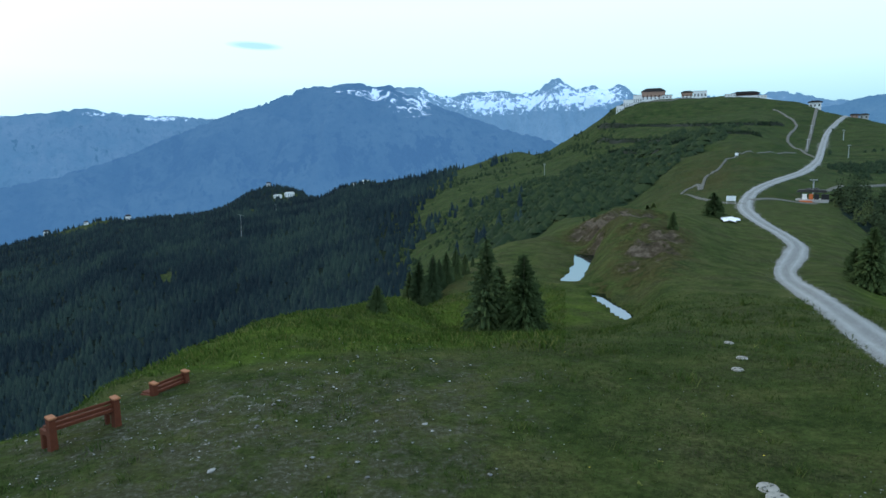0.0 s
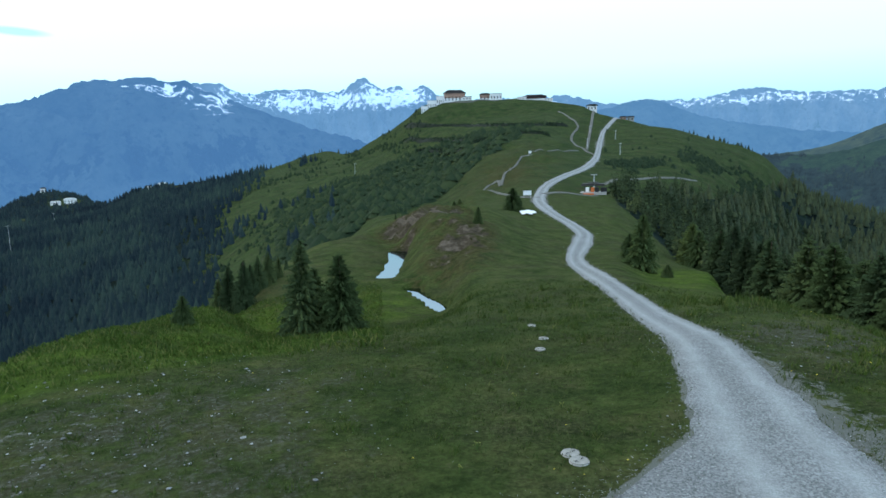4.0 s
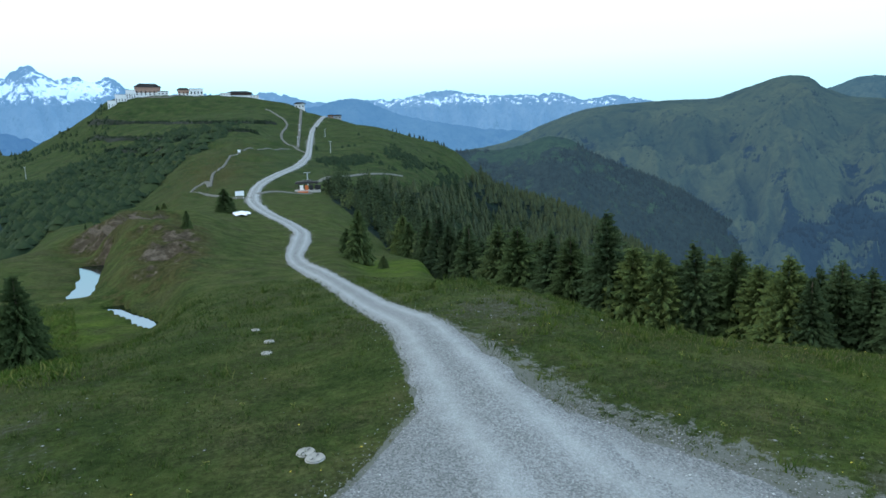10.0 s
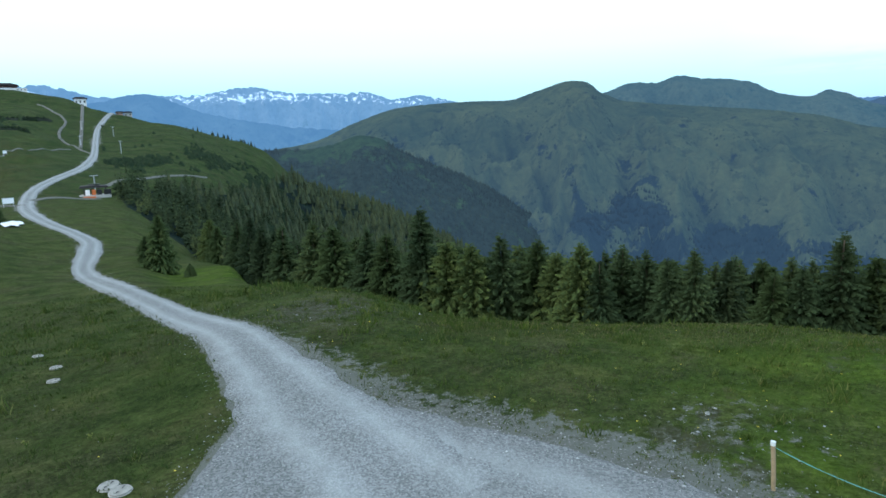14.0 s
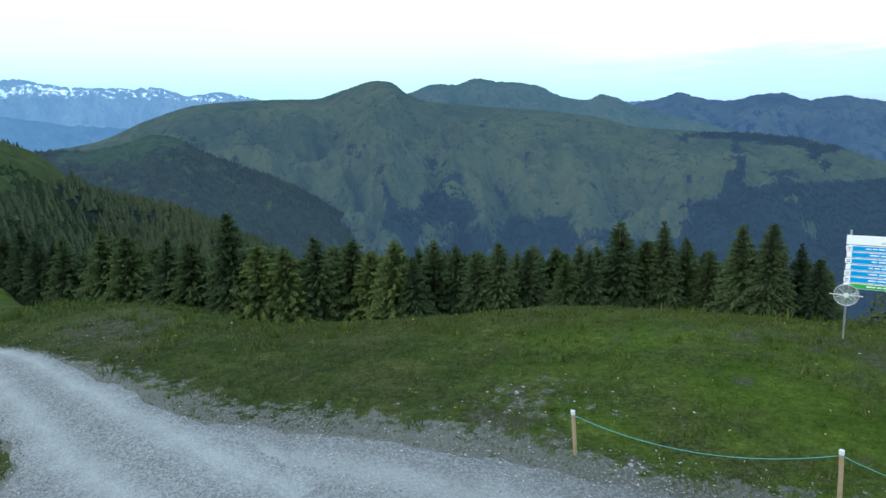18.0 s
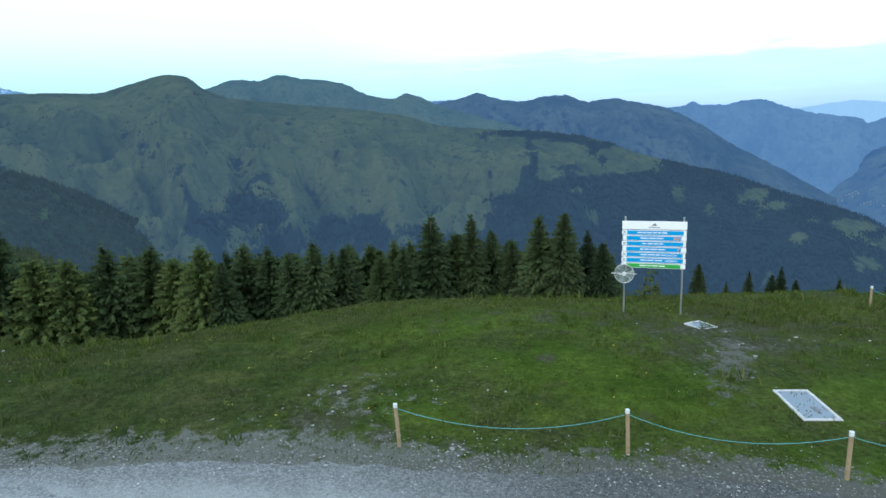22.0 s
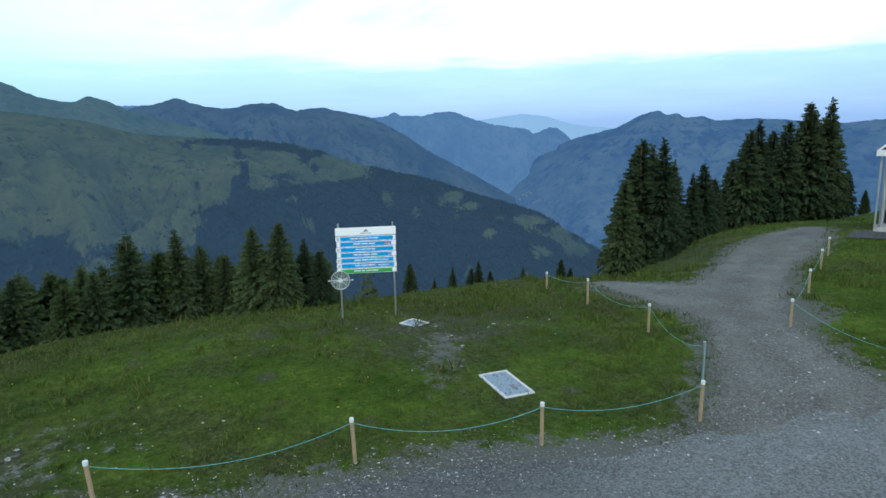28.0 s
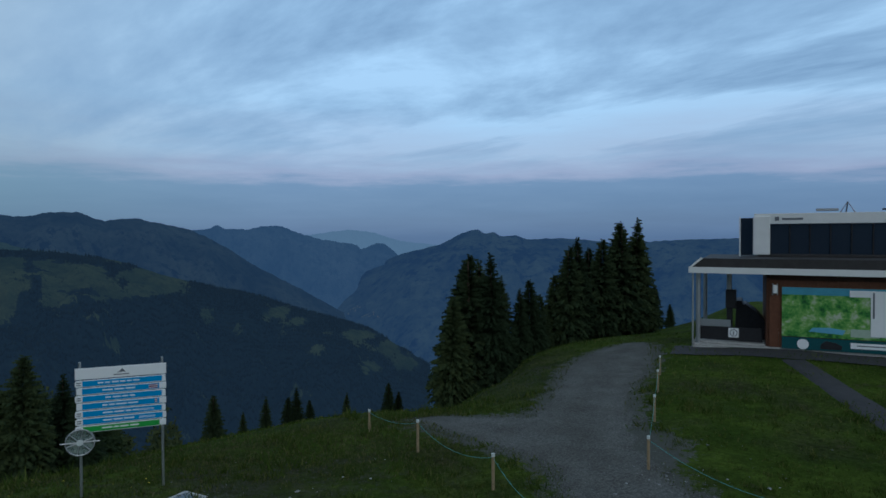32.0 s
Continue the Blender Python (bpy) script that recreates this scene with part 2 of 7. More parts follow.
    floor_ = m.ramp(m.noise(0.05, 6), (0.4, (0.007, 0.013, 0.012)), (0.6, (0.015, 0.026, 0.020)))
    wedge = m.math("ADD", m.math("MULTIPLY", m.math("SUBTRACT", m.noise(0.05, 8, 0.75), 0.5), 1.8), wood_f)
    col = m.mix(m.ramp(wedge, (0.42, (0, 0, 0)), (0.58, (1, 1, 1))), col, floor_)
    m.colour(col)
    m.bump(m.math("ADD", m.math("ADD", fine, m.noise(45.0, 3)), m.math("MULTIPLY", m.noise(1.1, 5, 0.65), 4.0)), 0.9, 0.05)
    return m.m


def gravel_material(name, tint=1.0, cast=(1.0, 1.0, 1.0), muddy=0.22):
    m = Mat(name, 0.95, gloss=0.1)
    mid, fine = m.noise(0.6, 6, 0.65), m.noise(38.0, 4, 0.7)
    v = m.node("ShaderNodeTexVoronoi", Scale=26.0)
    m.link(m.tc.outputs["Object"], v.inputs["Vector"])
    base = m.ramp(v.outputs["Color"], (0.2, (0.165 * tint, 0.174 * tint, 0.175 * tint)), (0.8, (0.325 * tint, 0.338 * tint, 0.341 * tint)))
    track = m.attr("track")
    worn = m.ramp(mid, (0.3, (0.40 * tint, 0.425 * tint, 0.43 * tint)), (0.7, (0.48 * tint, 0.505 * tint, 0.51 * tint)))
    base = m.mix(m.math("MULTIPLY", track.outputs["Fac"], 0.55), base, worn)
    damp = m.ramp(m.noise(0.22, 6), (0.40, (0.93, 0.93, 0.92)), (0.62, (1, 1, 1)))
    base = m.mix(1.0, base, damp, "MULTIPLY")
    base = m.mix(m.attr("dark_gravel").outputs["Fac"], base, (0.38, 0.38, 0.37), "MULTIPLY")
    base = m.mix(0.5, base, m.ramp(fine, (0.3, (0.55, 0.55, 0.55)), (0.65, (1.2, 1.2, 1.2))), "MULTIPLY")
    base = m.mix(muddy, base, m.ramp(m.noise(1.4 if muddy < 0.5 else 0.55, 8, 0.72), (0.38, (0.68, 0.66, 0.62)), (0.60, (1.16, 1.16, 1.16))), "MULTIPLY")
    big = m.node("ShaderNodeTexVoronoi", Scale=8.0)
    m.link(m.tc.outputs["Object"], big.inputs["Vector"])
    base = m.mix(m.math("MULTIPLY", m.ramp(big.outputs["Distance"], (0.10, (1, 1, 1)), (0.16, (0, 0, 0))), 0.45), base, (0.34, 0.34, 0.33))
    m.colour(m.mix(1.0, base, cast, "MULTIPLY"))
    m.bump(m.math("ADD", fine, v.outputs["Distance"]), 0.8, 0.03)
    return m.m


def mountain_material(name, low, high, wood=(0.012, 0.024, 0.022), haze=(0, 0, 0), scale=0.004, snow=(0.70, 0.75, 0.80), grain=0.5):
    """Meadow, scree and forest in patches, snowfields, and a far backdrop's blue air light painted as emission."""
    m = Mat(name, 1.0)
    m.b.inputs["Specular IOR Level"].default_value = 0.0
    n1, n2, n3 = m.noise(scale, 8, 0.62), m.noise(scale * 5, 7, 0.62), m.noise(scale * 22, 5, 0.6)
    g1 = m.math("ADD", m.math("MULTIPLY", n1, 0.62), m.math("MULTIPLY", n2, 0.38))
    g1 = m.math("ADD", g1, m.math("MULTIPLY", m.attr("spine").outputs["Fac"], 0.09))
    col = m.mix(m.ramp(g1, (0.38, (0, 0, 0)), (0.62, (1, 1, 1))), low, high)
    col = m.mix(grain, col, m.ramp(n3, (0.36, (0.68, 0.70, 0.72)), (0.64, (1.3, 1.29, 1.25))), "MULTIPLY")
    # darker dwarf scrub in streaks, and small pale scars
    col = m.mix(m.math("MULTIPLY", m.ramp(m.noise(scale * 9, 8, 0.68, stretch=(1, 1, 0.6)), (0.53, (0, 0, 0)), (0.60, (1, 1, 1))), 0.55), col, tuple(v * 0.55 for v in low))
    pale = m.math("MULTIPLY", m.ramp(m.noise(scale * 15, 6, 0.75), (0.68, (0, 0, 0)), (0.72, (1, 1, 1))), m.ramp(n1, (0.42, (0, 0, 0)), (0.6, (1, 1, 1))))
    col = m.mix(m.math("MULTIPLY", pale, 0.5), col, tuple(v * 2.0 + 0.01 for v in high))
    g = m.math("ADD", m.math("MULTIPLY", m.math("SUBTRACT", m.noise(scale * 4, 10, 0.72, stretch=(1, 1, 0.45)), 0.5), 4.2), m.attr("wood").outputs["Fac"])
    tr = m.ramp(m.noise(0.07, 5, 0.75, stretch=(1, 1, 0.4)), (0.34, tuple(v * 0.5 for v in wood)), (0.7, tuple(v * 1.9 for v in wood)))
    col = m.mix(m.ramp(g, (0.44, (0, 0, 0)), (0.54, (1, 1, 1))), col, tr)
    s = m.noise(scale * 4.0, 10, 0.74, stretch=(1, 1, 1.3), distort=0.8)
    sf = m.attr("snow").outputs["Fac"]
    g = m.math("ADD", m.math("MULTIPLY", m.math("MULTIPLY", m.math("SUBTRACT", s, 0.5), 3.6), m.ramp(sf, (0.02, (0, 0, 0)), (0.22, (1, 1, 1)))), sf)
    col = m.mix(m.ramp(g, (0.47, (0, 0, 0)), (0.54, (1, 1, 1))), col, snow)
    m.colour(col)
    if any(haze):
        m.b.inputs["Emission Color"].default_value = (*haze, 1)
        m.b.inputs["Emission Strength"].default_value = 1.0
    m.bump(m.math("ADD", n2, m.math("MULTIPLY", n3, 0.3)), 0.5, 25.0)
    return m.m


def needle_material(name, c, air=None):
    m = Mat(name, 0.9, gloss=0.04)
    isl = m.node("ShaderNodeNewGeometry").outputs["Random Per Island"]
    v = m.math("ADD", m.math("MULTIPLY", m.random(), 0.4), m.math("MULTIPLY", m.noise(1.3, 4), 0.5))
    v = m.math("ADD", v, m.math("MULTIPLY", isl, 0.3))
    m.colour(m.ramp(v, (0.25, tuple(x * 0.55 for x in c)), (0.6, c), (0.95, (c[0] * 1.9, c[1] * 1.6, c[2] * 1.2))))
    # blue haze between the eye and far trees, painted as emission
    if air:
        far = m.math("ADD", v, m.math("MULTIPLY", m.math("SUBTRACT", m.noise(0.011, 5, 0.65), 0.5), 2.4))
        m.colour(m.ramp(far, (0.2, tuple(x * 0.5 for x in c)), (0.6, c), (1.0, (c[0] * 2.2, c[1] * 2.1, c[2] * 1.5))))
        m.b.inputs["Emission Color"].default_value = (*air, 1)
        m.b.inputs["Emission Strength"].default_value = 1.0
    return m.m


M_GROUND = ground_material()
M_GRAVEL = gravel_material("gravel")
M_PATHWAY = gravel_material("trodden_gravel", 0.55, (1.04, 1.0, 0.92), 0.6)
M_NEEDLE = needle_material("spruce_needles", (0.049, 0.074, 0.032))
M_NEEDLE_DARK = needle_material("dark_spruce_needles", (0.033, 0.051, 0.025))
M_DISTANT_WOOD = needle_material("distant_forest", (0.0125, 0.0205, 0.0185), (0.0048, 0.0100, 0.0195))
M_NEEDLE_LIGHT = needle_material("young_spruce_needles", (0.054, 0.080, 0.029))
M_NEEDLE_MID = needle_material("slope_spruce_needles", (0.049, 0.069, 0.033))
M_SCRUB = needle_material("alder_scrub", (0.023, 0.038, 0.020))
M_BANKSCRUB = needle_material("terrace_scrub", (0.013, 0.022, 0.012))
M_FAR_WOOD = needle_material("far_forest", (0.036, 0.050, 0.030))
M_BARK = plain("bark", (0.10, 0.075, 0.055), 0.95, scale=14, bump=0.6)
M_WHITE = plain("white_render", (0.78, 0.78, 0.76), 0.7, vary=0.06, scale=2)
M_ROOF = plain("dark_roof", (0.045, 0.042, 0.042), 0.7, scale=3)
M_TIMBER = plain("brown_timber", (0.13, 0.055, 0.030), 0.65, scale=4)
M_CONCRETE = plain("concrete", (0.42, 0.41, 0.39), 0.9, scale=5, bump=0.3)
M_STEEL = plain("galvanised_steel", (0.45, 0.46, 0.47), 0.42, 0.85, vary=0.12, scale=20, bump=0.05)
M_DARK = plain("dark_metal", (0.03, 0.03, 0.033), 0.5, 0.3)
M_GLASS = plain("dark_window", (0.02, 0.024, 0.03), 0.05, vary=0.1, bump=0)
M_GLASS.node_tree.nodes["Principled BSDF"].inputs["Specular IOR Level"].default_value = 0.7
M_POST = plain("pale_post_wood", (0.31, 0.235, 0.14), 0.8, scale=9, bump=0.3)
M_ROPE = plain("turquoise_rope", (0.13, 0.36, 0.35), 0.7, scale=40)
M_BENCH = plain("red_brown_stained_wood", (0.098, 0.027, 0.011), 0.75, scale=6, bump=0.25)
M_TURF_STONE = plain("weathered_stone", (0.30, 0.305, 0.29), 0.95, scale=14, bump=0.7)
M_STONE = plain("pale_stone", (0.50, 0.51, 0.50), 0.85, scale=6, bump=0.5)


# ---- mesh helpers ----
def at(az, dist, z=0.0):
    """A place by its bearing in degrees (clockwise from +y), its distance and its height."""
    a = radians(az)
    return Vector((dist * math.sin(a), dist * math.cos(a), z))


def mesh_from(name, verts, faces, mat, smooth=False):
    me = bpy.data.meshes.new(name)
    me.from_pydata([tuple(v) for v in verts], [], faces)
    me.materials.append(mat)
    if smooth:
        me.polygons.foreach_set("use_smooth", [True] * len(me.polygons))
    me.update()
    return me


def grid_mesh(name, pts, mat, smooth=True, wrap=False):
    """A sheet from an array of points, rows by columns."""
    r, c = pts.shape[:2]
    idx = np.arange(r * c).reshape(r, c)
    if wrap:
        idx = np.concatenate([idx, idx[:, :1]], 1)
    q = np.stack([idx[:-1, :-1], idx[:-1, 1:], idx[1:, 1:], idx[1:, :-1]], -1).reshape(-1, 4)
    me = bpy.data.meshes.new(name)
    me.vertices.add(r * c)
    me.vertices.foreach_set("co", pts.reshape(-1).astype(np.float32))
    me.loops.add(len(q) * 4)
    me.loops.foreach_set("vertex_index", q.reshape(-1).astype(np.int32))
    me.polygons.add(len(q))
    me.polygons.foreach_set("loop_start", (np.arange(len(q)) * 4).astype(np.int32))
    me.materials.append(mat)
    if smooth:
        me.polygons.foreach_set("use_smooth", np.ones(len(q), dtype=bool))
    me.update(calc_edges=True)
    me.validate()
    return me


def tri_mesh(name, verts, tris, mat, smooth=False):
    me = bpy.data.meshes.new(name)
    me.vertices.add(len(verts))
    me.vertices.foreach_set("co", np.asarray(verts, np.float32).reshape(-1))
    me.loops.add(len(tris) * 3)
    me.loops.foreach_set("vertex_index", np.asarray(tris, np.int32).reshape(-1))
    me.polygons.add(len(tris))
    me.polygons.foreach_set("loop_start", (np.arange(len(tris)) * 3).astype(np.int32))
    me.materials.append(mat)
    if smooth:
        me.polygons.foreach_set("use_smooth", np.ones(len(tris), dtype=bool))
    me.update(calc_edges=True)
    return me


def smoothstep(x, a, b):
    t = np.clip((np.asarray(x, float) - a) / (b - a), 0, 1)
    return t * t * (3 - 2 * t)


def pchip(x, y, q):
    """Monotone cubic interpolation; y may hold one column or many."""
    x, y, q = np.asarray(x, float), np.asarray(y, float), np.clip(q, x[0], x[-1])
    h = np.diff(x)
    hh = h.reshape(-1, *([1] * (y.ndim - 1)))
    d = np.diff(y, axis=0) / hh
    s = np.zeros_like(y)
    w1, w2 = 2 * hh[1:] + hh[:-1], hh[1:] + 2 * hh[:-1]
    with np.errstate(divide="ignore", invalid="ignore"):
        hm = (w1 + w2) / (w1 / d[:-1] + w2 / d[1:])
    s[1:-1] = np.where(d[:-1] * d[1:] > 0, hm, 0.0)
    s[0], s[-1] = d[0], d[-1]
    i = np.clip(np.searchsorted(x, q) - 1, 0, len(h) - 1)
    t = ((q - x[i]) / h[i]).reshape(-1, *([1] * (y.ndim - 1)))
    k = hh[i]
    return ((1 + 2 * t) * (1 - t) ** 2 * y[i] + t * (1 - t) ** 2 * k * s[i]
            + t * t * (3 - 2 * t) * y[i + 1] + t * t * (t - 1) * k * s[i + 1])


def fbm(x, y, seed=0, octaves=4, gain=0.5):
    """Fractal value noise over arrays, about -1 to 1."""
    out, amp, tot = np.zeros(np.broadcast(x, y).shape), 1.0, 0.0
    for o in range(octaves):
        rng = np.random.RandomState(seed * 31 + o)
        table = rng.rand(257, 257) * 2 - 1
        xi, yi = np.floor(x).astype(int), np.floor(y).astype(int)
        fx, fy = x - xi, y - yi
        fx, fy = fx * fx * (3 - 2 * fx), fy * fy * (3 - 2 * fy)
        a, b = table[xi % 256, yi % 256], table[(xi + 1) % 256, yi % 256]
        c, d = table[xi % 256, (yi + 1) % 256], table[(xi + 1) % 256, (yi + 1) % 256]
        out += amp * ((a * (1 - fx) + b * fx) * (1 - fy) + (c * (1 - fx) + d * fx) * fy)
        tot += amp
        amp *= gain
        x, y = x * 2.03 + 17.3, y * 2.03 + 5.7
    return out / tot

# ---- the ground: a hilltop, the ridge to the summit, and the slopes into the valleys ----
STATIONS = []


def station(az, *profile):
    """The fall of the land along one bearing: distance, height, distance, height ..."""
    d, z = list(profile[0::2]), list(profile[1::2])
    far = [(x, h) for x, h in ((2300, -720.0), (4900, -1150.0)) if x > d[-1] * 1.2]
    STATIONS.append((az, [4.0, 9.0] + d + [x for x, _ in far], [0.0, 0.0] + z + [h for _, h in far]))


station(-95, 15, -0.2, 20, -1.2, 45, -14, 120, -50, 350, -120, 800, -170, 1600, -220)
station(-60, 15, -0.2, 19, -0.9, 45, -15, 120, -50, 350, -125, 800, -160, 1600, -190)
station(-45, 15, -0.2, 19, -0.8, 40, -15, 120, -50, 350, -125, 800, -155, 1600, -175)
station(-36, 15, -0.15, 17.5, -0.45, 19, -0.74, 40, -15, 120, -50, 350, -125, 800, -150, 1600, -163)
station(-28, 15, -0.1, 19, -0.35, 22.5, -0.75, 45, -15, 120, -46, 350, -105, 800, -110, 1650, -121, 2100, -300)
station(-22, 16, -0.1, 20, -0.3, 25.5, -0.8, 50, -15, 120, -42, 350, -88, 800, -92, 1650, -118, 2100, -300)
station(-19, 18, -0.15, 23, -0.4, 27.5, -0.95, 53, -14.5, 125, -40, 350, -80, 850, -80, 1680, -106, 2150, -300)
station(-17, 20, -0.2, 25, -0.45, 29.5, -1.05, 55, -14, 130, -38, 350, -72, 900, -76, 1700, -74, 2200, -300)
station(-14.6, 20, -0.2, 26, -0.6, 31.5, -1.3, 58, -13.5, 130, -36, 350, -68, 900, -70, 1400, -76, 1700, -54, 2200, -300)
station(-12.6, 20, -0.2, 27, -0.75, 33.5, -1.55, 60, -13, 130, -33, 350, -62, 900, -64, 1400, -72, 1650, -66, 2200, -300)
station(-10.9, 21, -0.3, 28, -1.1, 34.7, -1.85, 61, -12, 130, -31.5, 350, -57, 850, -58, 1350, -72, 1900, -300)
station(-8.6, 22, -0.35, 30, -1.6, 36, -2.2, 42, -3.4, 62, -11, 130, -30, 350, -52, 800, -48, 1250, -45, 1900, -300)
station(-4, 22, -0.4, 30, -2.4, 36, -2.7, 42, -3.0, 65, -11, 130, -26, 350, -45, 800, -30, 1200, -30.5, 1800, -300)
station(1, 20, -0.3, 27, -1.35, 36, -4.0, 45, -5.6, 60, -6.7, 71, -6.4, 110, -14, 200, -30, 400, -28, 800, -10, 1100, -9.7, 1800, -300)
station(7, 20, -0.3, 26, -1.1, 36, -4.2, 45, -5.6, 60, -5.7, 75, -5.5, 90, -5.2, 110, -9, 200, -17, 400, -14, 800, 4, 1000, 14.7, 1700, -250)
station(12, 22, -0.45, 28, -1.5, 36, -3.8, 45, -5.5, 52, -5.8, 82, -6.0, 89, -5.4, 98, -4.3, 125, -6.0, 160, -9, 300, -9, 600, 14, 760, 34, 1500, -200)
station(16, 22, -0.45, 28, -1.3, 38, -3.6, 46, -5.5, 50, -5.85, 56, -5.7, 61, -4.6, 70, -2.6, 82, -1.5, 94, -1.7, 110, -3.4, 150, -9, 250, -8, 400, 2, 560, 33, 650, 56, 700, 62, 1100, -50)
station(20, 22, -0.5, 28, -1.0, 40, -2.7, 55, -3.5, 66, -2.8, 80, -1.9, 92, -1.9, 115, -3.0, 140, -4.5, 200, -2.8, 300, 5, 450, 21, 560, 38, 660, 61.5, 720, 61, 1100, -50)
station(25, 22, -0.5, 27.5, -1.05, 50, -3.2, 75, -4.3, 100, -4.1, 150, -3.7, 200, 0.3, 300, 9, 450, 26, 560, 43, 650, 59.6, 720, 59, 1100, -50)
station(29, 22, -0.4, 30, -1.2, 50, -3.2, 75, -5.2, 100, -4.9, 150, -4.0, 190, -2.0, 230, 1.2, 350, 8.5, 450, 20, 560, 40, 620, 50, 690, 49, 1100, -60)
station(31.8, 22, -0.3, 30, -1.2, 50, -3.0, 75, -5.1, 100, -5.7, 150, -4.8, 200, -2.6, 300, 3, 400, 12, 500, 26, 570, 36, 640, 34, 1100, -80)
station(35.5, 20, 0.0, 30, -1.2, 40, -2.2, 55, -4.5, 75, -6.9, 100, -9.2, 150, -11, 200, -8, 300, 2, 420, 15, 520, 24.5, 620, 19, 1100, -120)
station(39.5, 20, 0.1, 28, -0.8, 35, -1.8, 42, -2.9, 60, -5.0, 78, -7.6, 95, -11, 120, -17, 200, -17, 300, -6, 420, 6, 520, 14, 640, 4, 1100, -150)
station(43, 20, 0.1, 28, -0.6, 38, -2.0, 48, -4.3, 60, -9, 100, -20, 200, -28, 350, -18, 520, 3.2, 650, -15, 1200, -160)
station(47, 20, 0.1, 28, -0.55, 38, -2.4, 60, -10, 100, -22, 200, -40, 350, -45, 500, -30, 700, -60, 1200, -170)
station(53, 20, 0.0, 28, -0.95, 33, -2.1, 55, -9, 100, -23, 200, -40, 350, -48, 480, -44, 650, -85, 1200, -230)
station(60, 20, -0.2, 27, -1.65, 45, -9, 100, -28, 250, -62, 420, -66, 600, -130, 1200, -320)
station(70, 19, -0.2, 24.5, -1.2, 45, -9, 100, -32, 250, -95, 600, -220, 1200, -380)
station(88, 18, -0.1, 22.5, -0.3, 30, -3.0, 45, -9, 100, -33, 250, -100, 600, -240, 1200, -400)
station(102, 18, 0.0, 22.5, -0.35, 30, -2.6, 45, -8, 100, -31, 250, -98, 600, -240, 1200, -410)
station(116, 18, 0.0, 24, -0.5, 32, -2.4, 45, -7, 100, -30, 250, -95, 600, -240, 1200, -420)
station(127, 18, 0.0, 27, -0.6, 36, -3.0, 50, -7.5, 100, -28, 250, -90, 600, -230, 1200, -420)
station(132.5, 18, 0.0, 24, 0.0, 29, -0.85, 36, -3.0, 50, -7, 100, -26, 250, -85, 600, -220, 1200, -420)
station(136.5, 18, 0.1, 24, 0.0, 34, -1.15, 42, -3.5, 55, -7, 100, -22, 250, -80, 600, -220, 1200, -420)
station(140.5, 18, 0.1, 28, -0.1, 44, -1.5, 55, -4, 100, -18, 300, -80, 700, -240, 1200, -420)
station(146, 18, 0.1, 28, 0.1, 40, -0.1, 50, -1.2, 75, -6, 130, -20, 300, -75, 700, -240, 1200, -420)
station(151.5, 18, 0.1, 28, 0.3, 38, 0.4, 56, -1.1, 80, -6, 130, -18, 300, -75, 700, -240, 1200, -420)
station(158, 18, 0.1, 28, 0.35, 38, 0.5, 60, 0.5, 80, -2, 130, -14, 300, -75, 700, -240, 1200, -420)
station(190, 20, 0.1, 40, 0.3, 70, 0.2, 130, -8, 300, -60, 700, -200, 1200, -380)
station(230, 18, 0.0, 40, -0.5, 90, -10, 300, -70, 700, -180, 1200, -300)
station(265, 15, -0.2, 20, -1.2, 45, -14, 120, -50, 350, -120, 800, -170, 1600, -220)

# polar sheet, finer towards the yard and within the open views
AZ = np.concatenate([np.arange(-95, -44, 3.0), np.arange(-44, 172, 0.4), np.arange(172, 265.5, 3.0)])
DIST = np.concatenate([[3.0, 5.0, 6.5], np.exp(np.linspace(math.log(8), math.log(4880), 372))])


def base_heights():
    rows = np.array([pchip(np.log(d), z, np.log(DIST)) for _, d, z in STATIONS])
    return pchip([s[0] for s in STATIONS], rows, AZ).T       # distance x bearing


GX = DIST[:, None] * np.sin(np.radians(AZ))[None]
GY = DIST[:, None] * np.cos(np.radians(AZ))[None]
GZ = base_heights()

# the road to the summit, by bearing and distance along its middle, with half widths
ROAD = ((58.0, 9.5, 2.0), (47.0, 13.5, 1.7), (42.2, 17.5, 1.35), (39.6, 21.2, 1.12), (37.5, 25.0, 1.05), (35.2, 30.2, 1.0), (33.0, 37.0, 1.0),
        (30.6, 48.0, 1.0), (29.1, 60.0, 1.05), (28.6, 72.0, 1.1), (29.2, 84.0, 1.35), (29.3, 92.0, 1.3),
        (28.4, 100.0, 1.3), (26.9, 112.0, 1.3), (25.6, 132.0, 1.5), (25.4, 152.0, 1.5), (25.9, 172.0, 1.5),
        (27.4, 198.0, 1.5), (29.1, 228.0, 1.6), (30.1, 280.0, 1.6), (30.45, 340.0, 1.6), (30.6, 400.0, 1.6),
        (30.85, 460.0, 1.7), (31.5, 520.0, 1.7), (32.1, 566.0, 1.8))


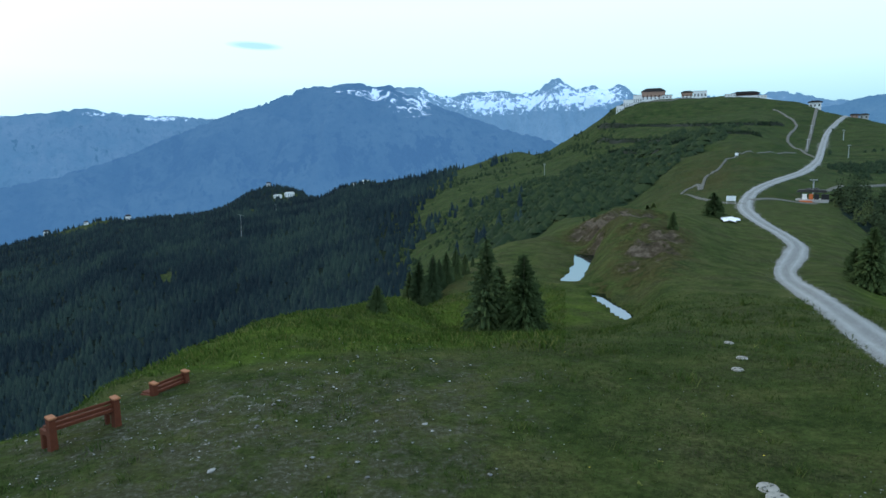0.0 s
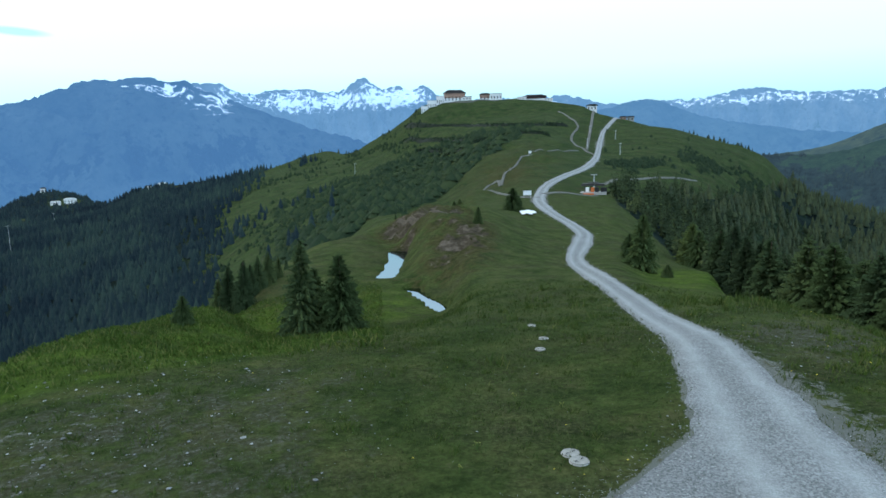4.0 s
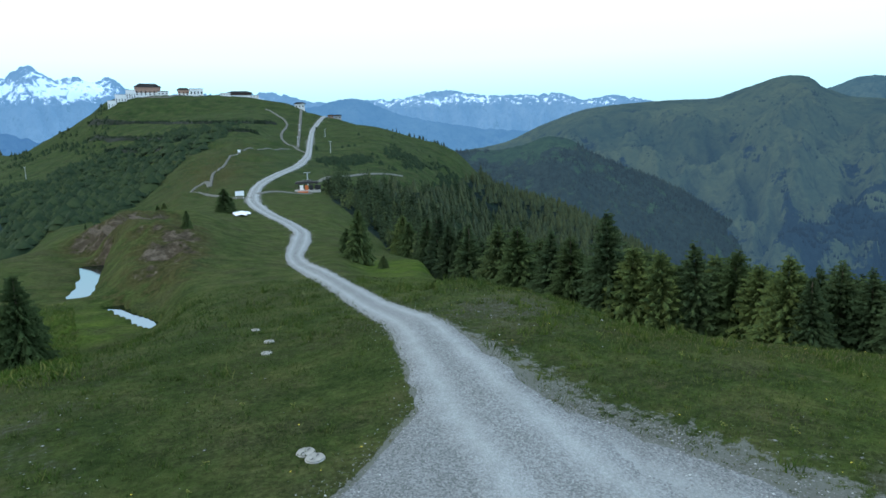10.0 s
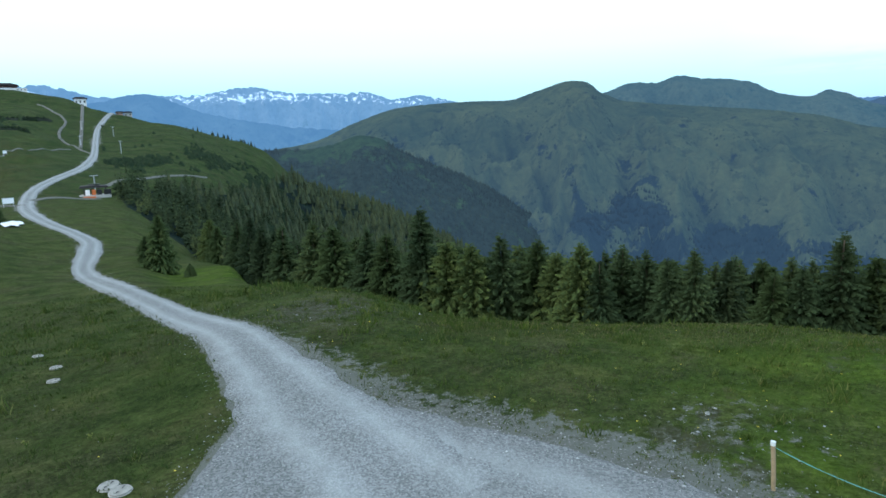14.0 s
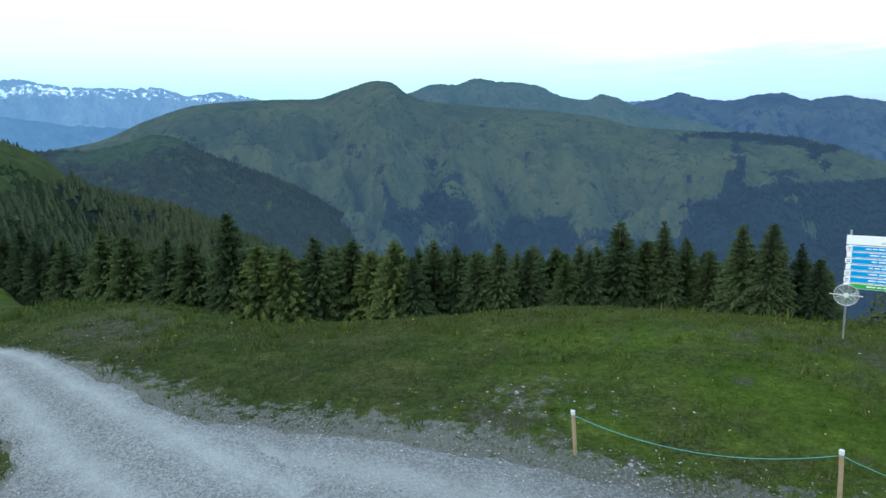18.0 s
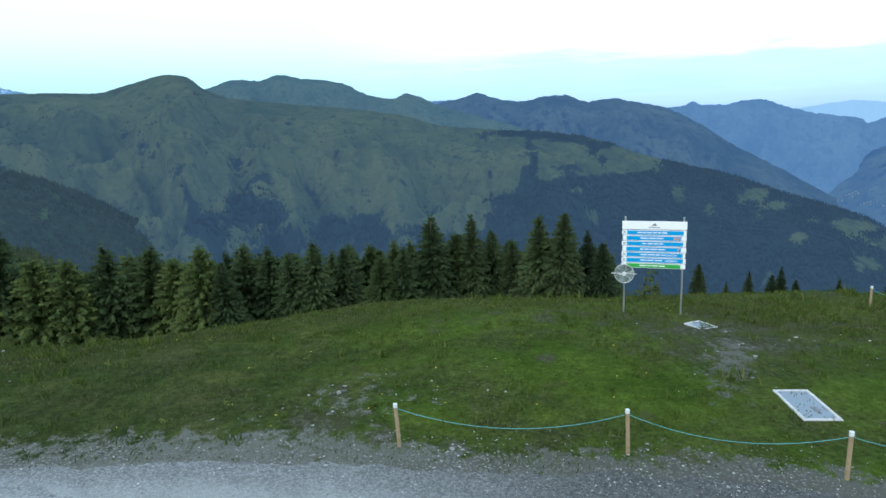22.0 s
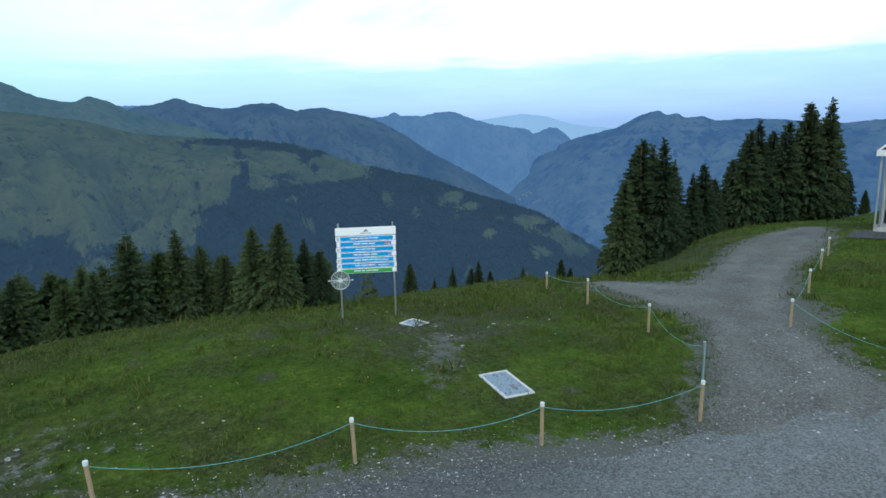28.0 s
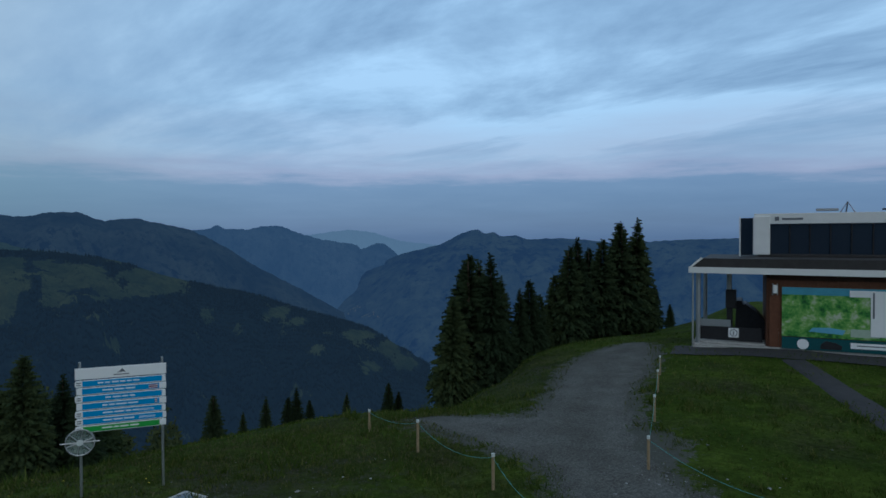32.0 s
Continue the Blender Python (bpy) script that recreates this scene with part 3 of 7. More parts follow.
def curve_points(ctrl, n):
    """A smooth line through bearing/distance points: x, y, half width."""
    p = np.array([(d * math.sin(radians(a)), d * math.cos(radians(a)), w) for a, d, w in ctrl])
    s = np.concatenate([[0], np.cumsum(np.linalg.norm(np.diff(p[:, :2], axis=0), axis=1))])
    q = (np.linspace(0, s[-1] ** 0.5, n)) ** 2 if s[-1] > 200 else np.linspace(0, s[-1], n)
    m = np.gradient(p, s, axis=0)
    i = np.clip(np.searchsorted(s, q) - 1, 0, len(s) - 2)
    h = (s[i + 1] - s[i])[:, None]
    t = ((q - s[i]) / (s[i + 1] - s[i]))[:, None]
    return ((1 + 2 * t) * (1 - t) ** 2 * p[i] + t * (1 - t) ** 2 * h * m[i]
            + t * t * (3 - 2 * t) * p[i + 1] + t * t * (t - 1) * h * m[i + 1])


def line_distance(x, y, line):
    """Distance from each place to a polyline, less its half width."""
    best = np.full(np.shape(x), 1e9)
    for (ax, ay, aw), (bx, by, bw) in zip(line[:-1], line[1:]):
        dx, dy = bx - ax, by - ay
        t = np.clip(((x - ax) * dx + (y - ay) * dy) / (dx * dx + dy * dy + 1e-9), 0, 1)
        best = np.minimum(best, np.hypot(x - ax - t * dx, y - ay - t * dy) - aw - t * (bw - aw))
    return best


ROAD_LINE = curve_points(ROAD, 420)

# the gravel yard below the camera: its edge, by bearing
YARD_AZ = (-180, -60, -20, 10, 24, 30, 34, 38, 41, 44, 48, 55, 61, 70, 81, 93, 101, 110, 118, 127, 136, 141, 145, 150, 154, 160, 170, 180)
YARD_R = (9.0, 9.0, 9.0, 9.2, 9.8, 10.8, 12.0, 14.0, 15.2, 16.0, 15.4, 14.2, 13.4, 12.3, 11.35, 10.7, 10.6, 10.9, 11.2, 11.6, 12.3, 13.3, 15.0, 17.6, 17.0, 13.0, 10.0, 9.0)
PATH = ((151.0, 12.0, 2.0), (147.6, 16.5, 1.75), (144.6, 20.0, 1.3), (142.8, 22.8, 1.5), (143.2, 26.0, 1.5), (144.6, 30.0, 1.5), (145.8, 34.5, 1.9), (147.0, 38.0, 1.5), (148.2, 40.5, 0.5))
SIDE_PATH = ((143.4, 22.5, 2.2), (138.5, 23.8, 1.8), (135.0, 24.4, 1.2), (131.5, 26.0, 0.6))
PATH_LINE, SIDE_LINE = curve_points(PATH, 60), curve_points(SIDE_PATH, 40)


def yard_radius(az):
    az = np.asarray(az, float)
    return pchip(YARD_AZ, YARD_R, az.reshape(-1)).reshape(az.shape)


def capsule(x, y, a, b, w):
    return line_distance(x, y, [(a.x, a.y, w[0]), (b.x, b.y, w[1])])


POND_LEVEL = -6.0
near = (DIST > 40) & (DIST < 110)


def pond_shape(x, y):
    """Below zero inside the two tarns."""
    n = fbm(x * 0.35, y * 0.35, 5) * 0.9
    a = np.minimum(capsule(x, y, at(11.5, 65), at(12.3, 72), (0.9, 1.0)), capsule(x, y, at(12.3, 72), at(12.9, 82), (0.9, 1.6)))
    a = np.minimum(a, capsule(x, y, at(12.9, 80), at(11.9, 83), (0.6, 0.4)))
    b = capsule(x, y, at(13.9, 58.0), at(16.7, 49.5), (0.7, 0.55))
    return np.minimum(a, b) + n * 0.5


def shape_ground():
    """Small relief, tarns, terraces and the levelled bed of the road."""
    global GZ
    relief = np.interp(DIST, [8, 20, 45, 120, 300, 800, 2000], [0.02, 0.07, 0.20, 0.4, 1.2, 3.0, 6])[:, None]
    lump = fbm(GX * 0.16, GY * 0.16, 1, 4) * (DIST < 60)[:, None] + fbm(GX / 22, GY / 22, 2, 5) * (DIST >= 60)[:, None]
    road_d = np.full(GX.shape, 1e3)
    sel = DIST < 620
    road_d[sel] = np.minimum(line_distance(GX[sel], GY[sel], ROAD_LINE[::6]), 1e3)
    calm = smoothstep(road_d, 0.3, 4.0)
    GZ = GZ + relief * lump * (0.25 + 0.75 * calm)
    # gullies on the wide slopes
    GZ = GZ + np.interp(DIST, [150, 500, 1500], [0, 3.5, 7])[:, None] * fbm(GX / 130, GY / 130, 8, 4)*smoothstep(road_d, 8, 60)
    # hummocks on the saddle below the summit
    saddle = np.exp(-((AZ - 23.5) / 6.5) ** 4)[None] * smoothstep(DIST, 120, 165)[:, None] * (1 - smoothstep(DIST, 360, 430))[:, None]
    GZ = GZ + saddle * smoothstep(road_d, 3, 16) * (3.6 * (0.42 - 1.3 * np.abs(fbm(GX / 36, GY / 36, 19, 5, 0.55))) + 0.8 * fbm(GX / 9, GY / 9, 20, 3))
    # broken ground of the hillock above the tarns
    hump = np.exp(-((AZ - 15.5) / 5.5) ** 4)[None] * np.exp(-((DIST - 82) / 30) ** 4)[:, None]
    pp = np.full(GX.shape, 99.0)
    pp[near] = pond_shape(GX[near], GY[near])
    GZ = GZ + hump * smoothstep(road_d, 2, 9) * smoothstep(pp, 0.5, 6) * (2.3 * (0.42 - 1.6 * np.abs(fbm(GX / 10, GY / 10, 14, 5, 0.6))) + 0.15 + 0.55 * fbm(GX / 3.2, GY / 3.2, 16, 3, 0.6))
    brow = np.exp(-((AZ + 4) / 9) ** 4)[None] * np.exp(-((DIST - 58) / 16) ** 4)[:, None]
    GZ = GZ + brow * 0.9 * fbm(GX / 9, GY / 9, 15, 5)
    pd = pond_shape(GX[near], GY[near])
    z = GZ[near]
    z = np.where(pd < 0, np.minimum(z, POND_LEVEL - 0.25 - 0.2 * np.minimum(-pd, 1)), z)
    z = np.where((pd >= 0) & (pd < 4.5), np.maximum(z, POND_LEVEL + 0.08 + 0.12 * pd), z)
    GZ[near] = z


shape_ground()


def height(x, y):
    """The ground's height at a place, from the sheet."""
    x, y = np.asarray(x, float), np.asarray(y, float)
    d = np.clip(np.hypot(x, y), DIST[0], DIST[-1] * 0.999)
    a = np.degrees(np.arctan2(x, y))
    a = np.where(a < -95, a + 360, a)
    i = np.clip(np.searchsorted(DIST, d) - 1, 0, len(DIST) - 2)
    j = np.clip(np.searchsorted(AZ, a) - 1, 0, len(AZ) - 2)
    u = (d - DIST[i]) / (DIST[i + 1] - DIST[i])
    v = np.clip((a - AZ[j]) / (AZ[j + 1] - AZ[j]), 0, 1)
    return (GZ[i, j] * (1 - u) + GZ[i + 1, j] * u) * (1 - v) + (GZ[i, j + 1] * (1 - u) + GZ[i + 1, j + 1] * u) * v


def on_ground(az, dist, lift=0.0):
    p = at(az, dist)
    p.z = float(height(p.x, p.y)) + lift
    return p


def wood_cover(az, d):
    """Where forest stands, 0 to 1, by bearing and distance."""
    az, d = np.asarray(az, float), np.asarray(d, float)
    edge_l = np.interp(d, [60, 130, 300, 376, 570, 667, 1062, 1300, 2400], [-11, -8, -7.0, -6.2, -4.6, -3.4, -2.4, -4.0, -8.0])
    x, y = d * np.sin(np.radians(az)), d * np.cos(np.radians(az))
    left = smoothstep(edge_l - az, -6.5, 3.5) * smoothstep(d, 70, 110) * (1 - 0.9 * smoothstep(fbm(x / 70 + y / 300, y / 110, 41, 6, 0.6), 0.46, 0.60))
    left = left * (1 - np.exp(-((az + 28.8) / 3.6) ** 4 - ((d - 1590 - 9 * (az + 28.8)) / 75) ** 4)) * (1 - np.exp(-((az + 23.8) / 0.9) ** 2 - ((d - 640) / 36) ** 2))
    left = left * (1 - np.exp(-((az + 13.9) / 1.6) ** 2 - ((d - 1480) / 110) ** 2)) * (1 - np.exp(-((az + 20.4) / 1.8) ** 2 - ((d - 1600) / 70) ** 2))
    edge_r = np.interp(az, [30, 33, 36, 39, 43, 47, 53, 60, 70, 88, 110, 130, 140, 175], [150, 134, 122, 90, 60, 49, 42, 38, 36, 34, 36, 44, 62, 90])
    right = smoothstep(d, edge_r * 0.95, edge_r * 1.15) * smoothstep(az, 30.6, 33.0)
    cap = np.interp(az, [31, 33.5, 36, 40, 43, 46, 48], [185, 205, 225, 275, 360, 540, 6000])
    right = right * (1 - smoothstep(d, cap * 0.85, cap * 1.1))
    bush = smoothstep(az, 5, 9) * (1 - smoothstep(az, 21, 26)) * smoothstep(d, 215, 240) * (1 - smoothstep(d, 380, 450))
    return np.maximum(np.maximum(left, right), bush * 0.3)


def rock_cover(az, d):
    def spot(a, r, wa, wr):
        return np.exp(-((az - a) / wa) ** 2 - ((d - r) / wr) ** 2)
    return np.clip(spot(16.0, 88, 2.6, 8) + spot(19.2, 66, 1.6, 9) * 1.1 + spot(13.5, 99, 2.6, 10) + spot(20.5, 72, 1.5, 10)
                   + spot(-3, 66, 7, 9) * 0.75 + spot(-8, 44, 4, 5) * 0.6 + spot(17.5, 62, 1.8, 6) * 0.7 + spot(22.5, 215, 1.6, 26) * 0.7 + 0.62 * np.exp(-((az - 22.0) / 5.5) ** 4 - ((d - 235) / 105) ** 4), 0, 1) * 0.74


def bare_patches(a, d):
    """Worn, stony places in the turf."""
    return np.clip(np.exp(-((a - 117.5) / 5) ** 2 - ((d - 18) / 3.6) ** 2) + np.exp(-((a - 84) / 8) ** 2 - ((d - 13.6) / 1.5) ** 2) * 0.8
                   + np.exp(-((a + 18) / 25) ** 4 - ((d - 15.0) / 6) ** 4) * 0.75 + np.exp(-((a - 47.5) / 6) ** 2 - ((d - 25) / 4) ** 2), 0, 1)


def scarp_cover():
    """Broken heath and bare earth where the hillock is steep."""
    slope = np.gradient(GZ, axis=0) / np.gradient(DIST)[:, None]
    where = np.exp(-((AZ - 15.0) / 6.5) ** 4)[None] * np.exp(-((DIST - 84) / 30) ** 4)[:, None]
    where2 = np.exp(-((AZ + 3.5) / 8) ** 4)[None] * np.exp(-((DIST - 60) / 14) ** 4)[:, None]
    return where * np.clip(0.17 + 0.66 * smoothstep(slope, 0.12, 0.42), 0, 1) + where2 * np.clip(0.15 + 0.5 * smoothstep(np.abs(slope), 0.2, 0.5), 0, 1) * 0.8


def build_ground():
    pts = np.stack([GX, GY, GZ], -1)
    me = grid_mesh("ground", pts, M_GROUND, wrap=False)
    d, a = np.broadcast_to(DIST[:, None], GX.shape), np.broadcast_to(AZ[None], GX.shape)
    cov = np.zeros((*GX.shape, 4), np.float32)
    # loose stones beside the road and the yard
    road_d = np.full(GX.shape, 1e3)
    sel = DIST < 620
    for line in (ROAD_LINE[::6], PATH_LINE[::3], SIDE_LINE[::3]):
        road_d[sel] = np.minimum(road_d[sel], line_distance(GX[sel], GY[sel], line))
    yard = d - yard_radius(np.where(a > 180, a - 360, a))
    verge = np.clip(1.05 - np.minimum(road_d, yard) / (np.interp(d, [10, 40, 200], [1.0, 0.9, 2.0]) * np.interp(a, [38, 43, 48, 54, 70, 90], [0.12, 0.25, 1.3, 2.2, 2.1, 1.2])), 0, 1)
    scree = np.exp(-((a + 20) / 19) ** 2 - ((d - 16.5) / 4.2) ** 2) * 0.30 + np.exp(-((a - 47.5) / 6) ** 2 - ((d - 25) / 4.5) ** 2) * 0.22
    scree += np.exp(-((a - 84) / 9) ** 2 - ((d - 14.2) / 2.0) ** 2) * 0.38 + np.exp(-((a - 117.5) / 3) ** 2 - ((d - 17) / 3.5) ** 2) * 0.60
    cov[..., 0] = np.clip(verge * 0.85 + scree, 0, 1)
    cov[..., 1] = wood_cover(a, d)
    cov[..., 2] = np.clip(rock_cover(a, d) * 0.6 + scarp_cover(), 0, 1)
    cov[..., 3] = 1
    lush = me.attributes.new("lush", "FLOAT", "POINT")
    lv = smoothstep(a, 45, 105) * 0.9 + 1.1 * np.exp(-((a - 38) / 5) ** 2 - ((d - 58) / 20) ** 2) + 1.15 * (1 - smoothstep(a, 3, 12)) * smoothstep(d - np.interp(a, [-37, -29, -20, -8, 2, 9], [18.3, 22.0, 20.3, 21.0, 22.3, 24.5]), -0.6, 1.6) * (1 - smoothstep(d, 50, 64)) + 0.7 * np.exp(-((a - 12) / 4) ** 2 - ((d - 52) / 10) ** 2) - 0.7 * np.exp(-((a - 120) / 8) ** 2 - ((d - 19.5) / 4.5) ** 2) - 0.9 * np.exp(-((a - 139) / 6) ** 2 - ((d - 35) / 9) ** 2)
    lush.data.foreach_set("value", np.clip(lv, 0, 1).reshape(-1).astype(np.float32))
    worn = 0.60 * np.exp(-((a + 16) / 27) ** 4 - ((d - 14.5) / 6.5) ** 4) + 0.50 * np.exp(-((a - 112) / 27) ** 4 - ((d - 20.5) / 3.6) ** 2) + 0.35 * np.exp(-((a - 117) / 7) ** 2 - ((d - 18) / 3.5) ** 2)
    worn = worn + 0.85 * np.exp(-((a - 47.5) / 7) ** 2 - ((d - 25) / 5) ** 2) + 0.42 * np.exp(-((a - 82) / 10) ** 2 - ((d - 13.6) / 1.6) ** 2) + 0.22 * np.exp(-((a - 20) / 14) ** 2 - ((d - 22) / 9) ** 2)
    for sa, sd, wa, wd in ((80.4, 12.75, 2.2, 0.28), (86.0, 12.0, 2.0, 0.45), (92.8, 11.45, 1.6, 0.22), (82.0, 14.6, 1.0, 0.35), (78.3, 13.2, 1.2, 0.25), (101.8, 16.2, 1.0, 0.4), (129.5, 14.6, 1.4, 0.4)):
        worn = worn + 0.95 * np.exp(-((a - sa) / wa) ** 2 - ((d - sd) / wd) ** 2)
    worn = worn + 0.5 * np.exp(-((a - 139) / 6) ** 2 - ((d - 35) / 9) ** 2)
    for key, v in (("worn", worn), ("hill", smoothstep(d, 105, 210))):
        layer = me.attributes.new(key, "FLOAT", "POINT")
        layer.data.foreach_set("value", np.clip(v, 0, 1).reshape(-1).astype(np.float32))
    # gravel darker clockwise from bearing 66 to 112, eased out past 175
    dark_gravel = me.attributes.new("dark_gravel", "FLOAT", "POINT")
    dark_gravel.data.foreach_set("value", (0.35 * smoothstep(a, 66, 112) ** 2 * (1 - smoothstep(a, 175, 200))).reshape(-1).astype(np.float32))
    layer = me.color_attributes.new("cover", "FLOAT_COLOR", "POINT")
    layer.data.foreach_set("color", cov.reshape(-1))
    return tagged(new("ground", me), "alpine meadow hilltop falling away into forested slopes", "ground", kind="structure")


build_ground()


def strip(name, line, lift, mat, label, category, cols=13, ragged=0.16, seed=3, track=1.0):
    """A gravel way laid on the ground along a line, crowned, with uneven edges and two worn wheel tracks."""
    n = len(line)
    t = np.gradient(line[:, :2], axis=0)
    t /= np.linalg.norm(t, axis=1)[:, None]
    side = np.stack([t[:, 1], -t[:, 0]], 1)
    u = np.linspace(-1, 1, cols)
    w = line[:, 2:3] * (1 + ragged * np.stack([fbm(np.arange(n) * (0.45 if ragged < 0.3 else 0.8), np.full(n, 3.0 + s), seed, 3) for s in (0, 9)], 1))
    half = np.where(u[None] < 0, w[:, :1], w[:, 1:])
    x = line[:, 0:1] + side[:, 0:1] * u[None] * half
    y = line[:, 1:2] + side[:, 1:2] * u[None] * half
    dist = np.hypot(x, y)
    ease = smoothstep(np.arange(n), 0, n * 0.04)[:, None]
    z = height(x, y) + (lift * ease - 0.06 * (1 - ease)) * (1 + dist / 60) * (1 - np.abs(u[None]) ** 6 * 1.2)
    me = grid_mesh(name, np.stack([x, y, z], -1), mat)
    tr = track * np.exp(-((np.abs(u) - 0.5) / 0.2) ** 2)
    layer = me.attributes.new("track", "FLOAT", "POINT")
    layer.data.foreach_set("value", np.repeat(tr[None], n, 0).reshape(-1).astype(np.float32))
    return tagged(new(name, me), label, category, kind="structure")


strip("road", ROAD_LINE, 0.045, M_GRAVEL, "pale gravel track winding along the ridge to the summit", "road")
strip("path", PATH_LINE, 0.02, M_PATHWAY, "grey gravel path leading from the yard past the station", "path", cols=25, ragged=0.34, seed=5, track=0.25)
strip("path", SIDE_LINE, 0.02, M_PATHWAY, "narrow gravel footpath branching off behind the rope fence", "path", cols=17, ragged=0.4, seed=6, track=0.2)


def build_yard():
    az = np.arange(-180, 180.01, 0.75)
    rim = yard_radius(az) * (1 + 0.02 * fbm(az * 0.5, az * 0 + 2, 4, 3)) + 0.1
    u = np.concatenate([[0.0], np.linspace(0.18, 1, 36)])
    d = u[:, None] * rim[None]
    x, y = d * np.sin(np.radians(az))[None], d * np.cos(np.radians(az))[None]
    z = height(x, y) + 0.035 * (1 - u[:, None] ** 10 * 1.3)
    z[0] = z[1].mean()
    me = grid_mesh("gravel_yard", np.stack([x, y, z], -1), M_GRAVEL)
    layer = me.attributes.new("track", "FLOAT", "POINT")
    tr = np.exp(-((d - (rim - 1.7)) / 0.55) ** 2) + np.exp(-((d - (rim - 3.6)) / 0.6) ** 2)
    tr = tr * (smoothstep(az, 45, 56) * (1 - 0.8 * smoothstep(az, 78, 112)))[None]
    layer.data.foreach_set("value", np.clip(tr, 0, 1).reshape(-1).astype(np.float32))
    # yard gravel darker from bearing 66 to 112, easing off beyond 122
    dark_gravel = me.attributes.new("dark_gravel", "FLOAT", "POINT")
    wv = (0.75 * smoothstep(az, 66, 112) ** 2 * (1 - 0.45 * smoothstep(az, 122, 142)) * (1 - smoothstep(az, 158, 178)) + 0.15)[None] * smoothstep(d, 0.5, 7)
    dark_gravel.data.foreach_set("value", wv.reshape(-1).astype(np.float32))
    return tagged(new("gravel_yard", me), "grey crushed gravel yard with worn wheel tracks", "yard", kind="structure")


build_yard()

# still water in the two tarns
mw = Mat("tarn_water", 0.03)
sheen = mw.node("ShaderNodeBsdfGlossy", Color=(0.33, 0.41, 0.46, 1), Roughness=0.04)
ripple = mw.node("ShaderNodeBump", Strength=0.03, Distance=0.02)
mw.link(mw.noise(3.0, 3), ripple.inputs["Height"])
mw.link(ripple.outputs[0], sheen.inputs["Normal"])
mw.link(sheen.outputs[0], mw.t.nodes["Material Output"].inputs["Surface"])


def tarn(az, dist, rx, ry, turn, label):
    c = at(az, dist, POND_LEVEL)
    vs = [Matrix.Rotation(radians(turn), 3, "Z") @ Vector((rx * math.cos(k * math.tau / 48), ry * math.sin(k * math.tau / 48), 0)) + c for k in range(48)]
    vs += [v - Vector((0, 0, 0.2)) for v in vs]
    fs = [tuple(range(48)), tuple(range(95, 47, -1))] + [(k, k + 48, (k + 1) % 48 + 48, (k + 1) % 48) for k in range(48)]
    tagged(new("tarn", mesh_from("tarn", vs, fs, mw.m)), label, "pond", kind="structure")


TERRACES = []


def terrace_bank(a0, e0, a1, e1, label, seed):
    """A cut bank along the summit slope between two bearings and height angles, coloured dark for scrub and shade."""
    az = np.arange(a0, a1, 0.1)
    d = np.arange(380.0, 680.0, 1.0)
    line = []
    for a in az:
        z = height(d * math.sin(radians(a)), d * math.cos(radians(a)))
        el = np.degrees(np.arctan2(z - EYE, d))
        line.append(d[int(np.argmax(el > e0 + (e1 - e0) * (a - a0) / (a1 - a0)))])
    line = np.convolve(np.pad(line, 6, mode="edge"), np.ones(13) / 13, "valid")
    pts = np.stack([line * np.sin(np.radians(az)), line * np.cos(np.radians(az)), 3.2 + 0.8 * np.sin(az * 2.1)], 1)
    strip("terrace_bank", pts, 0.12, M_BANK, label, "bank", cols=5, ragged=0.3, seed=seed)
    TERRACES.append(pts)


# near-black: dark growth plus the steep cut's shade, painted into the colour
M_BANK = plain("dark_bank", (0.009, 0.014, 0.007), 0.95, vary=0.5, scale=0.6)
for k, (a0, e0, a1, e1) in enumerate(((13.4, 2.78, 27.8, 2.52), (13.4, 1.54, 26.3, 1.30), (14.6, 0.60, 23.8, 0.38))):
    terrace_bank(a0, e0, a1, e1, "dark overgrown terrace bank across the summit slope", 33 + k)

tarn(12.2, 74, 3.2, 11.5, -12, "long narrow mountain tarn mirroring the sky")
tarn(15.2, 53.8, 2.6, 6.6, 8, "small dark tarn below the rocky hillock")

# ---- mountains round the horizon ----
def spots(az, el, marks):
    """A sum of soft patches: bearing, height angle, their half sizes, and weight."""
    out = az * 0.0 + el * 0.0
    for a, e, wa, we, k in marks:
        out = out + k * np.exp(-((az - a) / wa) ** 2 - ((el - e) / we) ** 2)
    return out


